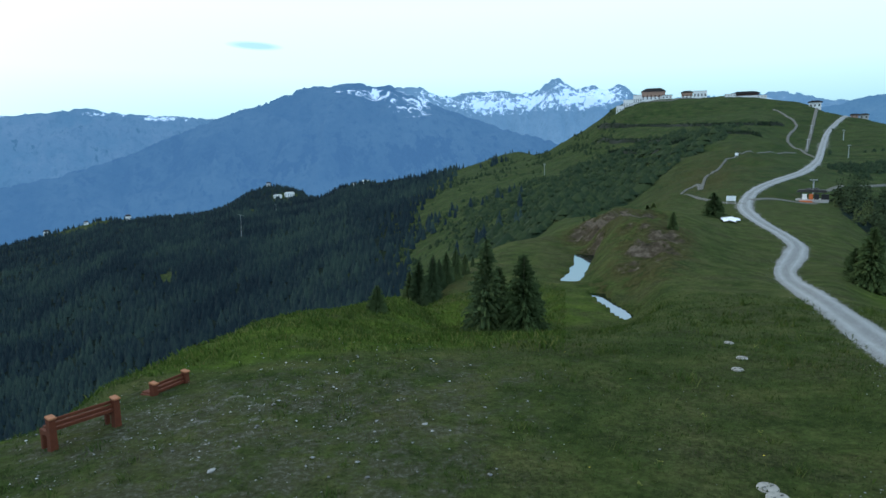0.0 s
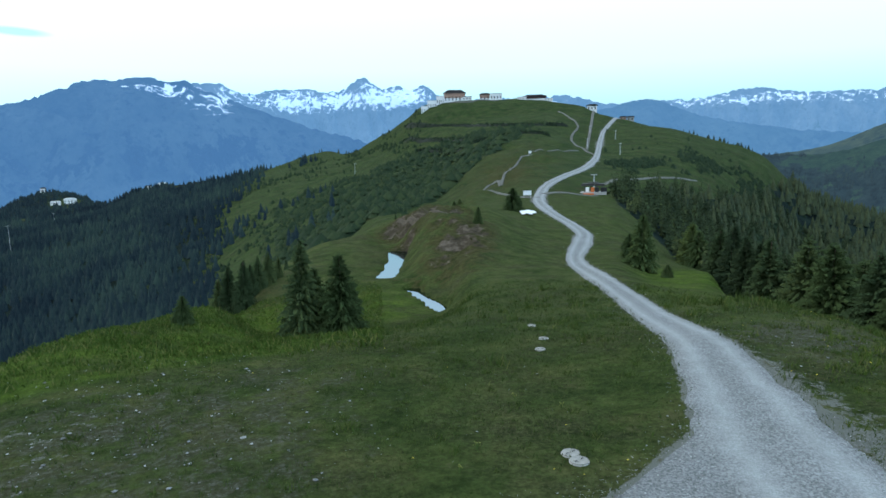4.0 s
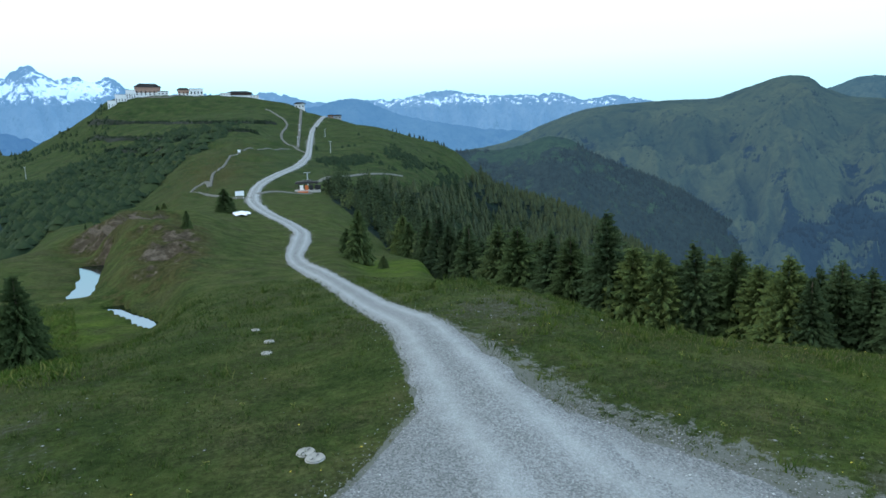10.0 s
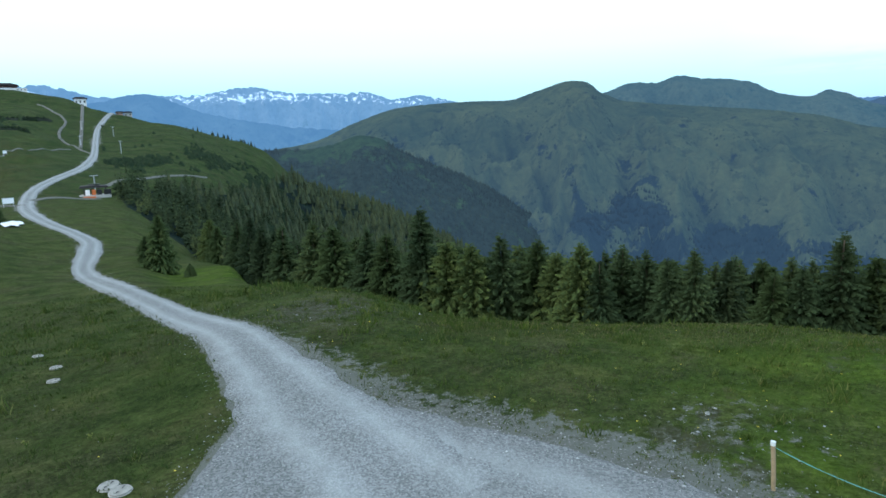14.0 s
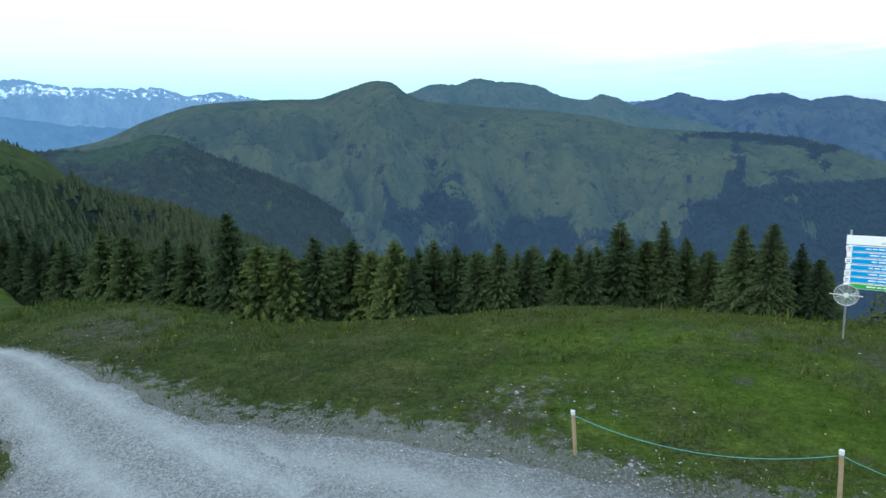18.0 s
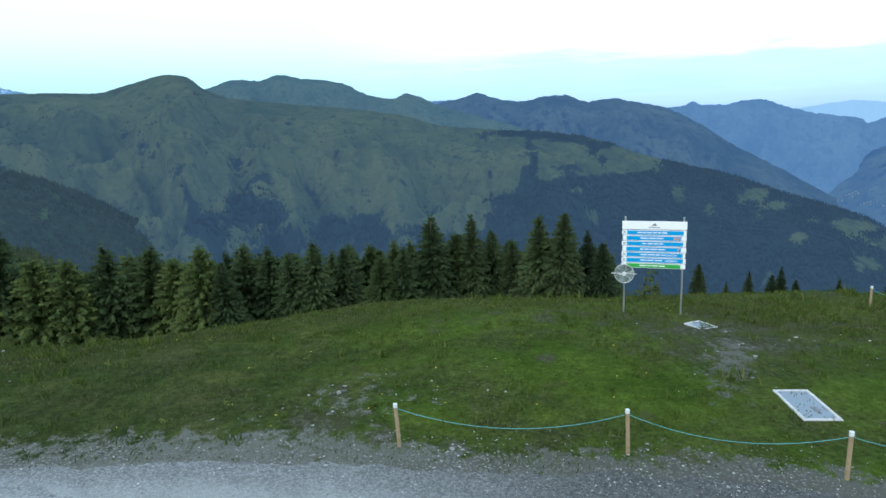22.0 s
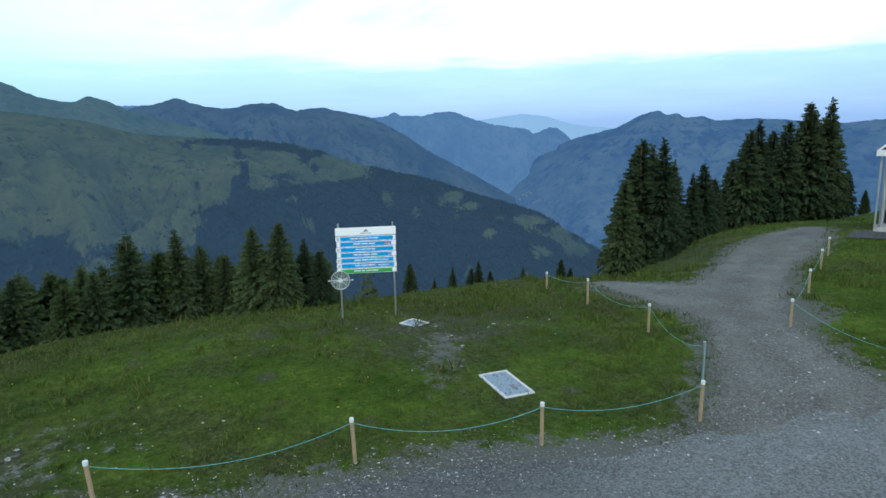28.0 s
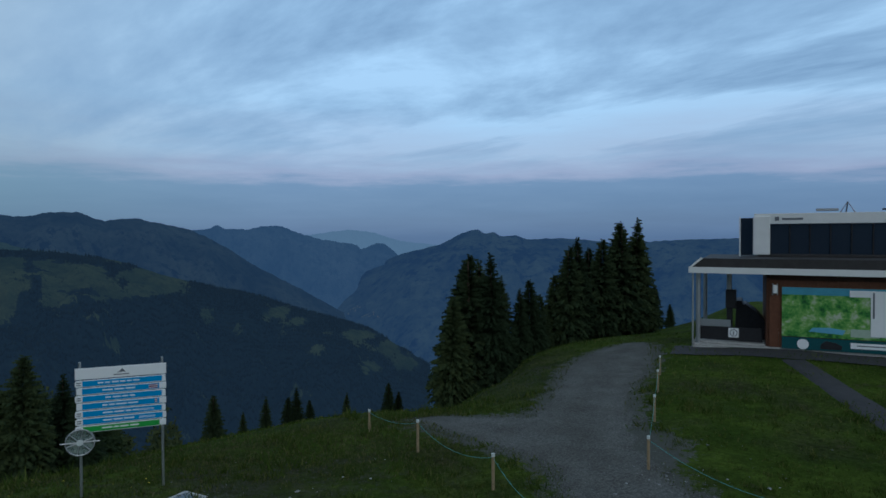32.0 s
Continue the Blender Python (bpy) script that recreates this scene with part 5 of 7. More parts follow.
# the belt of trees along the edge of the meadow
for a, t, k in ((46.9, -6.9, 0), (49.0, -7.4, 1), (51.6, -7.7, 0), (53.6, -8.4, 1), (56.7, -6.1, 0), (58.8, -9.2, 1), (61.4, -9.6, 1), (64.0, -8.7, 0), (66.8, -9.4, 1), (68.8, -10.4, 1),
                (70.8, -9.7, 1), (72.9, -11.2, 0), (74.9, -9.9, 0), (76.8, -10.3, 0), (78.6, -10.9, 0), (80.6, -9.9, 0), (83.2, -10.7, 2), (86.5, -11.8, 1), (88.6, -11.0, 0), (91.3, -8.3, 0), (93.2, -9.8, 1),
                (95.0, -8.3, 2), (96.8, -9.7, 0), (98.6, -10.7, 2), (101.3, -8.5, 0), (103.0, -8.2, 2), (105.2, -9.8, 2), (106.6, -10.8, 2)):
    spruce_top(a + spruce_rng.uniform(-0.2, 0.2), np.interp(a, [46, 53, 60, 70, 90, 107], [52, 44, 39, 36, 34, 36]) + spruce_rng.uniform(-1, 2.5), t, kind=k, wide=1.32, group="spruces along the meadow edge")
for i in range(104):
    a = 37.5 + 70 * ((i + spruce_rng.uniform(0, 1)) / 104)
    d0 = np.interp(a, [37, 38, 39, 40, 41.5, 43, 46, 53, 60, 70, 90, 107], [124, 106, 92, 82, 68, 60, 56, 47, 42, 39, 38, 40])
    t = np.interp(a, [37, 42, 46, 52, 58, 68, 80, 90, 107], [-5.6, -6.4, -7.6, -8.6, -9.4, -10.2, -10.8, -10.6, -10.8]) + spruce_rng.uniform(-1.5, 0.4)
    spruce_top(a, d0 + spruce_rng.uniform(0, 8), t, kind=(0, 2, 0, 1, 2, 0)[spruce_rng.randint(6)], wide=1.26, group="spruces along the meadow edge")
# young tops that look over the brow
for a, t in ((114.9, -12.4), (117.0, -13.8), (118.7, -12.8), (120.4, -12.9), (121.2, -12.3), (122.3, -13.2), (125.1, -12.8), (128.6, -12.1), (129.3, -12.8)):
    spruce_top(a, 48 + spruce_rng.uniform(0, 4), t, kind=2, label="dark spruce tip showing above the brow", wide=1.1)
# the tall stand beside the path
for a, d, t in ((133.4, 43, -5.2), (134.2, 45, -2.6), (134.9, 44, -1.8), (135.8, 46, -2.4), (136.9, 44, -1.75), (137.6, 47, -3.6), (136.0, 49, -3.2), (139.0, 46, -4.6), (140.0, 47, -3.8), (140.8, 49, -5.0),
                (141.9, 50, -3.4), (142.8, 50, -1.1), (143.8, 51, -0.4), (144.7, 53, -1.2), (145.5, 52, -0.5), (146.4, 54, -0.9), (147.4, 53, 0.9), (148.2, 54, 1.1), (148.8, 55, -0.2), (146.9, 56, 0.2), (150.0, 60, -4.2), (151.2, 62, -5.6)):
    spruce_top(a + 0.35, d, t, kind=2, label="tall dark spruce in the stand beside the path", wide=1.15, group="tall spruces beside the path")


# ---- woods on the slopes: too many to count ----
def wood_mass(name, places, heights, sides, tiers, mat, label, seed, slim=0.24):
    """Many small conifers in one mesh: tiers of ragged cones."""
    rng = np.random.RandomState(seed)
    n = len(places)
    ang = np.arange(sides) * 2 * math.pi / sides
    V, T, base = [], [], 0
    for k in range(tiers):
        z0, z1 = (0.06 + 0.80 * k / tiers), min(1.0, 0.06 + 0.80 * k / tiers + 0.62 * (1.2 - 0.5 * k / tiers))
        if k == tiers - 1:
            z1 = 1.0
        rad = slim * (1 - 0.86 * k / tiers)
        turn = rng.uniform(0, 6.28, (n, 1))
        rr = rad * rng.uniform(0.6, 1.3, (n, sides)) * heights[:, None]
        zz = (z0 + rng.uniform(-0.05, 0.05, (n, sides))) * heights[:, None]
        ring = np.stack([places[:, 0:1] + np.cos(ang + turn) * rr, places[:, 1:2] + np.sin(ang + turn) * rr, places[:, 2:3] + zz], -1)
        apex = np.stack([places[:, 0], places[:, 1], places[:, 2] + z1 * heights], -1)[:, None]
        V.append(np.concatenate([ring, apex], 1).reshape(-1, 3))
        i0 = base + np.arange(n)[:, None] * (sides + 1)
        s = np.arange(sides)[None]
        T.append(np.stack([i0 + s, i0 + (s + 1) % sides, np.broadcast_to(i0 + sides, (n, sides))], -1).reshape(-1, 3))
        base += n * (sides + 1)
    me = tri_mesh(name, np.concatenate(V), np.concatenate(T), mat)
    return tagged(new(name, me), label, "forest", kind="stuff")


def scatter(n, a0, a1, d0, d1, seed, power=1.0, clump=60.0, edge=(0.35, 0.75)):
    """Places under the woods' cover."""
    rng = np.random.RandomState(seed)
    a = rng.uniform(a0, a1, n * 4)
    d = (rng.uniform(d0 ** power, d1 ** power, n * 4)) ** (1 / power)
    x, y = d * np.sin(np.radians(a)), d * np.cos(np.radians(a))
    keep = wood_cover(a, d) + 0.45 * fbm(x / clump, y / clump, seed, 4) > rng.uniform(edge[0], edge[1], n * 4)
    x, y = x[keep][:n], y[keep][:n]
    return np.stack([x, y, height(x, y) - 0.2], 1), rng


def thick_wood(name, places, heights, mat, label, seed):
    """Single conifers with boughs, many of them joined."""
    rng = np.random.RandomState(seed)
    forms = [conifer_crown(np.random.RandomState(seed + 9 + k), 1.0, 0.21 + 0.05 * k, 12, 7, 1, 0.03, 0.85, 0.05) for k in range(3)]
    V, T, base = [], [], 0
    pick = rng.randint(0, 3, len(places))
    turn = rng.uniform(0, 6.28, len(places))
    for k, (v, t) in enumerate(forms):
        sel = np.where(pick == k)[0]
        h, c, s = heights[sel][:, None], np.cos(turn[sel])[:, None], np.sin(turn[sel])[:, None]
        x = (v[None, :, 0] * c - v[None, :, 1] * s) * h + places[sel, 0:1]
        y = (v[None, :, 0] * s + v[None, :, 1] * c) * h + places[sel, 1:2]
        V.append(np.stack([x, y, v[None, :, 2] * h + places[sel, 2:3]], -1).reshape(-1, 3))
        T.append((t[None] + (np.arange(len(sel)) * len(v))[:, None, None] + base).reshape(-1, 3))
        base += len(sel) * len(v)
    return tagged(new(name, tri_mesh(name, np.concatenate(V), np.concatenate(T), mat)), label, "forest", kind="stuff")


P1, r1 = scatter(1700, 30, 112, 50, 215, 21, 0.9)
thick_wood("forest", P1, r1.uniform(3.6, 7.2, len(P1)) * np.interp(np.degrees(np.arctan2(P1[:, 0], P1[:, 1])), [33, 42, 47], [0.72, 0.85, 1.0]), M_NEEDLE_MID, "dense dark spruce forest on the slope below the meadow", 1)
P8, r8 = scatter(1000, 30, 50, 80, 400, 26, 1.0)
thick_wood("forest", P8, r8.uniform(4.0, 7.5, len(P8)), M_NEEDLE_MID, "dark spruce forest below the ridge flank", 3)
P2, r2 = scatter(10000, 33, 112, 205, 900, 22, 0.8)
wood_mass("forest", P2, r2.uniform(6, 11, len(P2)) * np.interp(np.hypot(P2[:, 0], P2[:, 1]), [200, 400, 900], [0.6, 0.85, 1.5]), 6, 3, M_FAR_WOOD, "spruce forest covering the lower mountain side", 2)
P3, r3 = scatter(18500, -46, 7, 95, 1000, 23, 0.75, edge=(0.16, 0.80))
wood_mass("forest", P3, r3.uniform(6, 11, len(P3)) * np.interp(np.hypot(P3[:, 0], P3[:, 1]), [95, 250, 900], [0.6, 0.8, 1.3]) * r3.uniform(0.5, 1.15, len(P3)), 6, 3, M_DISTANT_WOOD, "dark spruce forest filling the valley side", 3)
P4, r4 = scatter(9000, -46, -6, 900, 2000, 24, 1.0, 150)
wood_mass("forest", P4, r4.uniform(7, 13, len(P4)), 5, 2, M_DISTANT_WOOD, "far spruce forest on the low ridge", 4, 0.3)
# alder scrub under the terraces
rng5 = np.random.RandomState(31)
a5, d5 = rng5.uniform(1.5, 27, 12000), rng5.uniform(165, 470, 12000)
ok = (1.5 * fbm(a5 * 0.9, d5 / 26, 6, 5, 0.6) > rng5.uniform(-0.6, 0.5, 12000) + np.interp(d5, [165, 215, 330, 470], [0.15, -0.25, 0.0, 0.3]) + np.interp(a5, [1.5, 6], [0.4, 0.0])) & (a5 < np.interp(d5, [165, 205, 260, 330, 400], [11, 15, 19, 22.5, 26]))
x5, y5 = (d5 * np.sin(np.radians(a5)))[ok], (d5 * np.cos(np.radians(a5)))[ok]
wood_mass("scrub", np.stack([x5, y5, height(x5, y5) - 0.5], 1), rng5.gamma(5.0, 0.42, len(x5)), 7, 2, M_SCRUB, "dark alder scrub on the mountain side", 5, 0.85)
# low scrub along the terrace banks
for row in TERRACES:
    k5 = rng5.uniform(0, len(row) - 1, 420)
    x7, y7 = np.interp(k5, np.arange(len(row)), row[:, 0]) + rng5.normal(0, 0.9, 420), np.interp(k5, np.arange(len(row)), row[:, 1]) + rng5.normal(0, 0.9, 420)
    wood_mass("scrub", np.stack([x7, y7, height(x7, y7) - 0.4], 1), rng5.uniform(1.6, 2.9, 420), 6, 2, M_BANKSCRUB, "dark low scrub in a row along a terrace bank", 15, 0.6)
# thin scatter of scrub and small trees on the open slopes
a6, d6 = rng5.uniform(-10, 15, 7000), rng5.uniform(150, 1050, 7000)
lines6 = (np.exp(-((d6 - np.interp(a6, [-11, -6.4, -1.7, 1.7, 7.7], [300, 361, 380, 418, 499])) / 14) ** 2) * smoothstep(-a6, -9, -7)
          + np.exp(-((d6 - np.interp(a6, [-4.6, -0.3, 4.0, 9.5, 14.0], [291, 309, 320, 383, 410])) / 10) ** 2) + 0.8 * np.exp(-((d6 - np.interp(a6, [-8, -4, 2, 8], [440, 520, 600, 660])) / 22) ** 2))
ok = fbm(a6 * 0.8 + d6 / 150, d6 / 120 - a6 * 0.35, 7, 5, 0.6) + 0.7 * lines6 > rng5.uniform(0.0, 0.5, 7000)
x6, y6 = (d6 * np.sin(np.radians(a6)))[ok], (d6 * np.cos(np.radians(a6)))[ok]
wood_mass("scrub", np.stack([x6, y6, height(x6, y6) - 0.3], 1), rng5.uniform(0.9, 3.2, len(x6)) * np.interp(np.hypot(x6, y6), [150, 900], [0.8, 1.5]), 6, 2, M_SCRUB, "scattered scrub and young spruces on the open slope", 6, 0.5)
a8, d8 = rng5.uniform(31, 47, 9000), rng5.uniform(215, 500, 9000)
band8 = (1.0 * np.exp(-((a8 - 34.0) / 2.6) ** 2 - ((d8 - 292 - 4 * (a8 - 34)) / 17) ** 2) + 0.75 * np.exp(-((a8 - 38.6) / 1.9) ** 2 - ((d8 - 350) / 34) ** 2)
         + 0.7 * smoothstep(a8, 39.5, 43.5) * (1 - smoothstep(d8, 380, 430)) + 0.12)
ok = band8 + 0.55 * fbm(a8 * 0.9, d8 / 24, 12, 4) > rng5.uniform(0.35, 0.85, 9000)
x8, y8 = (d8 * np.sin(np.radians(a8)))[ok], (d8 * np.cos(np.radians(a8)))[ok]
wood_mass("scrub", np.stack([x8, y8, height(x8, y8) - 0.4], 1), rng5.uniform(1.0, 2.6, len(x8)), 6, 2, M_SCRUB, "dark dwarf pine scrub in bands on the ridge flank", 8, 0.65)
# trees along the far crests
cr = []
for a, d in ((-12 + 0.17 * k, None) for k in range(140)):
    dd = np.interp(a, [-12, -8, -4, 1, 7, 12], [1500, 1300, 1200, 1100, 1000, 760]) - 4
    if rng5.rand() < np.interp(a, [-12, -6, 2, 6, 12], [0.9, 0.8, 0.75, 0.4, 0.05]):
        cr.append(on_ground(a + rng5.uniform(-0.1, 0.1), dd + rng5.uniform(-10, 4)))
P7 = np.array([tuple(c) for c in cr])
wood_mass("tree_line", P7, rng5.uniform(3.5, 7.5, len(P7)), 6, 3, M_FAR_WOOD, "row of small spruces on the crest", 7)
cr = [on_ground(a, 518 + rng5.uniform(-8, 6)) for a in np.concatenate([rng5.uniform(37.2, 40.5, 12), rng5.uniform(40.2, 42.6, 22)])]
P7 = np.array([tuple(c) for c in cr])
wood_mass("tree_line", P7, rng5.uniform(1.8, 4.2, len(P7)), 6, 3, M_FAR_WOOD, "thin row of low spruces on the ridge crest", 7)


def clothe(range_, n, low, seed, tall, mat, label, a0=None, a1=None):
    """Trees over the wooded parts of a mountain side."""
    az, d, z, e, wood = range_
    rng = np.random.RandomState(seed)
    c = rng.randint(1, len(az) - 1, n * 6)
    r = (rng.rand(n * 6) ** 1.3 * (len(d) * low)).astype(int)
    a = az[c] + rng.uniform(-0.08, 0.08, n * 6)
    dd = d[r, c]
    w = wood[r, c] + 0.5 * fbm(a * 1.1, d[r, c] / 60, seed, 4)
    ok = (w > rng.uniform(0.45, 0.75, n * 6)) & (a > (a0 or -400)) & (a < (a1 or 400))
    a, dd, zz = a[ok][:n], dd[ok][:n], z[r, c][ok][:n]
    pl = np.stack([dd * np.sin(np.radians(a)), dd * np.cos(np.radians(a)), zz - 2.0], 1)
    wood_mass("forest", pl, rng.uniform(0.6, 1.2, len(pl)) * tall, 5, 1, mat, label, seed, 0.26)


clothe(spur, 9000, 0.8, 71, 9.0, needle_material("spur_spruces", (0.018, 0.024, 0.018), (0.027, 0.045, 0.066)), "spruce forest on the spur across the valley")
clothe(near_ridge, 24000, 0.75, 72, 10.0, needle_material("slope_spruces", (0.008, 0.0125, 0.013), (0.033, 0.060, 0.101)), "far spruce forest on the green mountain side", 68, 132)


def meadow_bushes(range_, n, low, seed, tall, mat, label, a0, a1):
    """Clumps and rows of bushes and single trees over the open parts of a mountain side."""
    az, d, z, e, wood = range_
    rng = np.random.RandomState(seed)
    c, r = rng.randint(1, len(az) - 1, n * 12), (rng.rand(n * 12) ** 1.2 * (len(d) * low)).astype(int)
    a, dd = az[c] + rng.uniform(-0.1, 0.1, n * 12), d[r, c]
    f = fbm(a * 0.9, dd / 90 + a * 0.25, seed, 6, 0.62)
    ok = (wood[r, c] < 0.45) & (f > rng.uniform(0.10, 0.36, n * 12)) & (a > a0) & (a < a1) & (r > 12)
    a, dd, zz = a[ok][:n], dd[ok][:n], z[r, c][ok][:n]
    pl = np.stack([dd * np.sin(np.radians(a)), dd * np.cos(np.radians(a)), zz - 1.5], 1)
    wood_mass("scrub", pl, np.minimum(rng.gamma(2.5, 0.4, len(pl)), 1.8) * tall, 5, 1, mat, label, seed, 0.55)


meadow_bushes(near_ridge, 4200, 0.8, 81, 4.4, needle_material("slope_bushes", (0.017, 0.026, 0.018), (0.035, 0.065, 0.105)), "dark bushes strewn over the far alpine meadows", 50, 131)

# ---- small building helpers ----
def part(name, bm, mat, parent, label=""):
    """One bmesh as one mesh object under a thing or a part."""
    me = bpy.data.meshes.new(name)
    bm.to_mesh(me)
    bm.free()
    me.materials.append(mat)
    o = new(name, me)
    o.parent = parent
    return tagged(o, label)


def block(w, d, h, c=(0, 0, 0), bev=0.01, turn=(0, 0, 0), bm=None):
    """A box with bevelled edges, centred at c."""
    bm = bm or bmesh.new()
    g = bmesh.ops.create_cube(bm, size=1.0)
    bmesh.ops.scale(bm, vec=(w, d, h), verts=g["verts"])
    if bev:
        es = list({e for v in g["verts"] for e in v.link_edges})
        r = bmesh.ops.bevel(bm, geom=es, offset=min(bev, 0.3 * min(w, d, h)), segments=1, affect="EDGES")
        vs = list({v for f in r["faces"] for v in f.verts})
    else:
        vs = g["verts"]
    bmesh.ops.transform(bm, matrix=pose(*c, *turn), verts=vs)
    return bm


def tube(points, r, n=8, bm=None, r1=None):
    """A round bar or rope along points."""
    bm = bm or bmesh.new()
    pts = [Vector(p) for p in points]
    rings = []
    for i, p in enumerate(pts):
        t = (pts[min(i + 1, len(pts) - 1)] - pts[max(i - 1, 0)]).normalized()
        u = t.orthogonal().normalized() if abs(t.z) > 0.99 else t.cross(Vector((0, 0, 1))).normalized()
        v = t.cross(u)
        rr = r if r1 is None else r + (r1 - r) * i / (len(pts) - 1)
        rings.append([bm.verts.new(p + u * rr * math.cos(k * math.tau / n) + v * rr * math.sin(k * math.tau / n)) for k in range(n)])
    for a, b in zip(rings[:-1], rings[1:]):
        for k in range(n):
            bm.faces.new((a[k], a[(k + 1) % n], b[(k + 1) % n], b[k]))
    bm.faces.new(rings[0][::-1])
    bm.faces.new(rings[-1])
    return bm


def empty_at(name, p, turn=0.0):
    o = new(name)
    o.matrix_world = pose(p[0], p[1], p[2], 0, 0, turn)
    return o


def prism(outline, y0, y1, bm=None):
    """An outline in x and z, drawn out along y."""
    bm = bm or bmesh.new()
    a = [bm.verts.new((x, y0, z)) for x, z in outline]
    b = [bm.verts.new((x, y1, z)) for x, z in outline]
    n = len(a)
    bm.faces.new(a)
    bm.faces.new(b[::-1])
    for k in range(n):
        bm.faces.new((a[k], b[k], b[(k + 1) % n], a[(k + 1) % n]))
    bmesh.ops.recalc_face_normals(bm, faces=bm.faces)
    return bm


# ---- rope fences round the lawn ----
M_CAP = plain("pale_post_cap", (0.62, 0.66, 0.64), 0.6, vary=0.1, scale=20)


def fence_post(az, dist, tall=0.9, steel=False, lean=0.0):
    p = on_ground(az, dist)
    o = empty_at("fence_post", p, -az)
    r = 0.03 if steel else 0.038
    part("shaft", tube([(0, 0, -0.25), (lean * 0.5, 0, tall * 0.5), (lean, 0, tall - 0.05)], r, 10), M_STEEL if steel else M_POST, o)
    part("cap", tube([(lean, 0, tall - 0.07), (lean, 0, tall - 0.01), (lean, 0, tall + 0.004)], r * 1.12, 10), M_STEEL if steel else M_CAP, o, "pale weathered cap with rope loop")
    tagged(o, "grey steel post of the rope fence" if steel else "round pale wooden post of the rope fence", "fence post", "rope fence posts")
    return o.matrix_world @ Vector((lean, 0, tall - 0.09))


def rope(a, b, sag):
    n = 14
    pts = []
    for k in range(n + 1):
        t = k / n
        q = a.lerp(b, t)
        q.z -= sag * 4 * t * (1 - t)
        pts.append(q - a)
    bm = tube(pts, 0.0055, 6)
    me = bpy.data.meshes.new("rope")
    bm.to_mesh(me)
    bm.free()
    me.materials.append(M_ROPE)
    o = new("rope", me)
    o.location = a
    return tagged(o, "thin turquoise rope sagging between fence posts", "rope", "fence ropes")


lawn = [fence_post(87.5, 11.59, 0.9, lean=-0.05), fence_post(109.4, 11.39, 0.9, lean=-0.03), fence_post(126.9, 11.93, 0.88, lean=0.01), fence_post(140.6, 13.57, 0.88, lean=0.02),
        fence_post(140.7, 15.75, 0.95, steel=True), fence_post(136.15, 18.94, 0.85), fence_post(130.9, 21.9, 0.9), fence_post(127.3, 25.2, 0.72)]
for a, b, s in zip(lawn[:-1], lawn[1:], (0.36, 0.32, 0.26, 0.1, 0.34, 0.3, 0.14)):
    rope(a, b, s)
green = [fence_post(149.35, 31.4, 0.8), fence_post(148.92, 28.65, 0.84), fence_post(148.2, 24.83, 0.84), fence_post(147.07, 20.67, 0.86), fence_post(157.9, 17.5, 0.86), fence_post(171.0, 15.6, 0.88)]
for a, b, s in zip(green[:-1], green[1:], (0.16, 0.2, 0.22, 0.36, 0.34)):
    rope(a, b, s)

# ---- the trail board ----
M_BOARD = plain("white_enamel", (0.86, 0.87, 0.87), 0.35, vary=0.03, bump=0)
M_BLUE = plain("blue_enamel", (0.012, 0.30, 0.66), 0.35, vary=0.06, bump=0)
M_GREENSIGN = plain("green_enamel", (0.05, 0.36, 0.06), 0.35, vary=0.06, bump=0)
M_INK = plain("grey_print", (0.16, 0.17, 0.19), 0.5, vary=0.05, bump=0)
M_RED = plain("red_print", (0.22, 0.07, 0.14), 0.5, vary=0.05, bump=0)


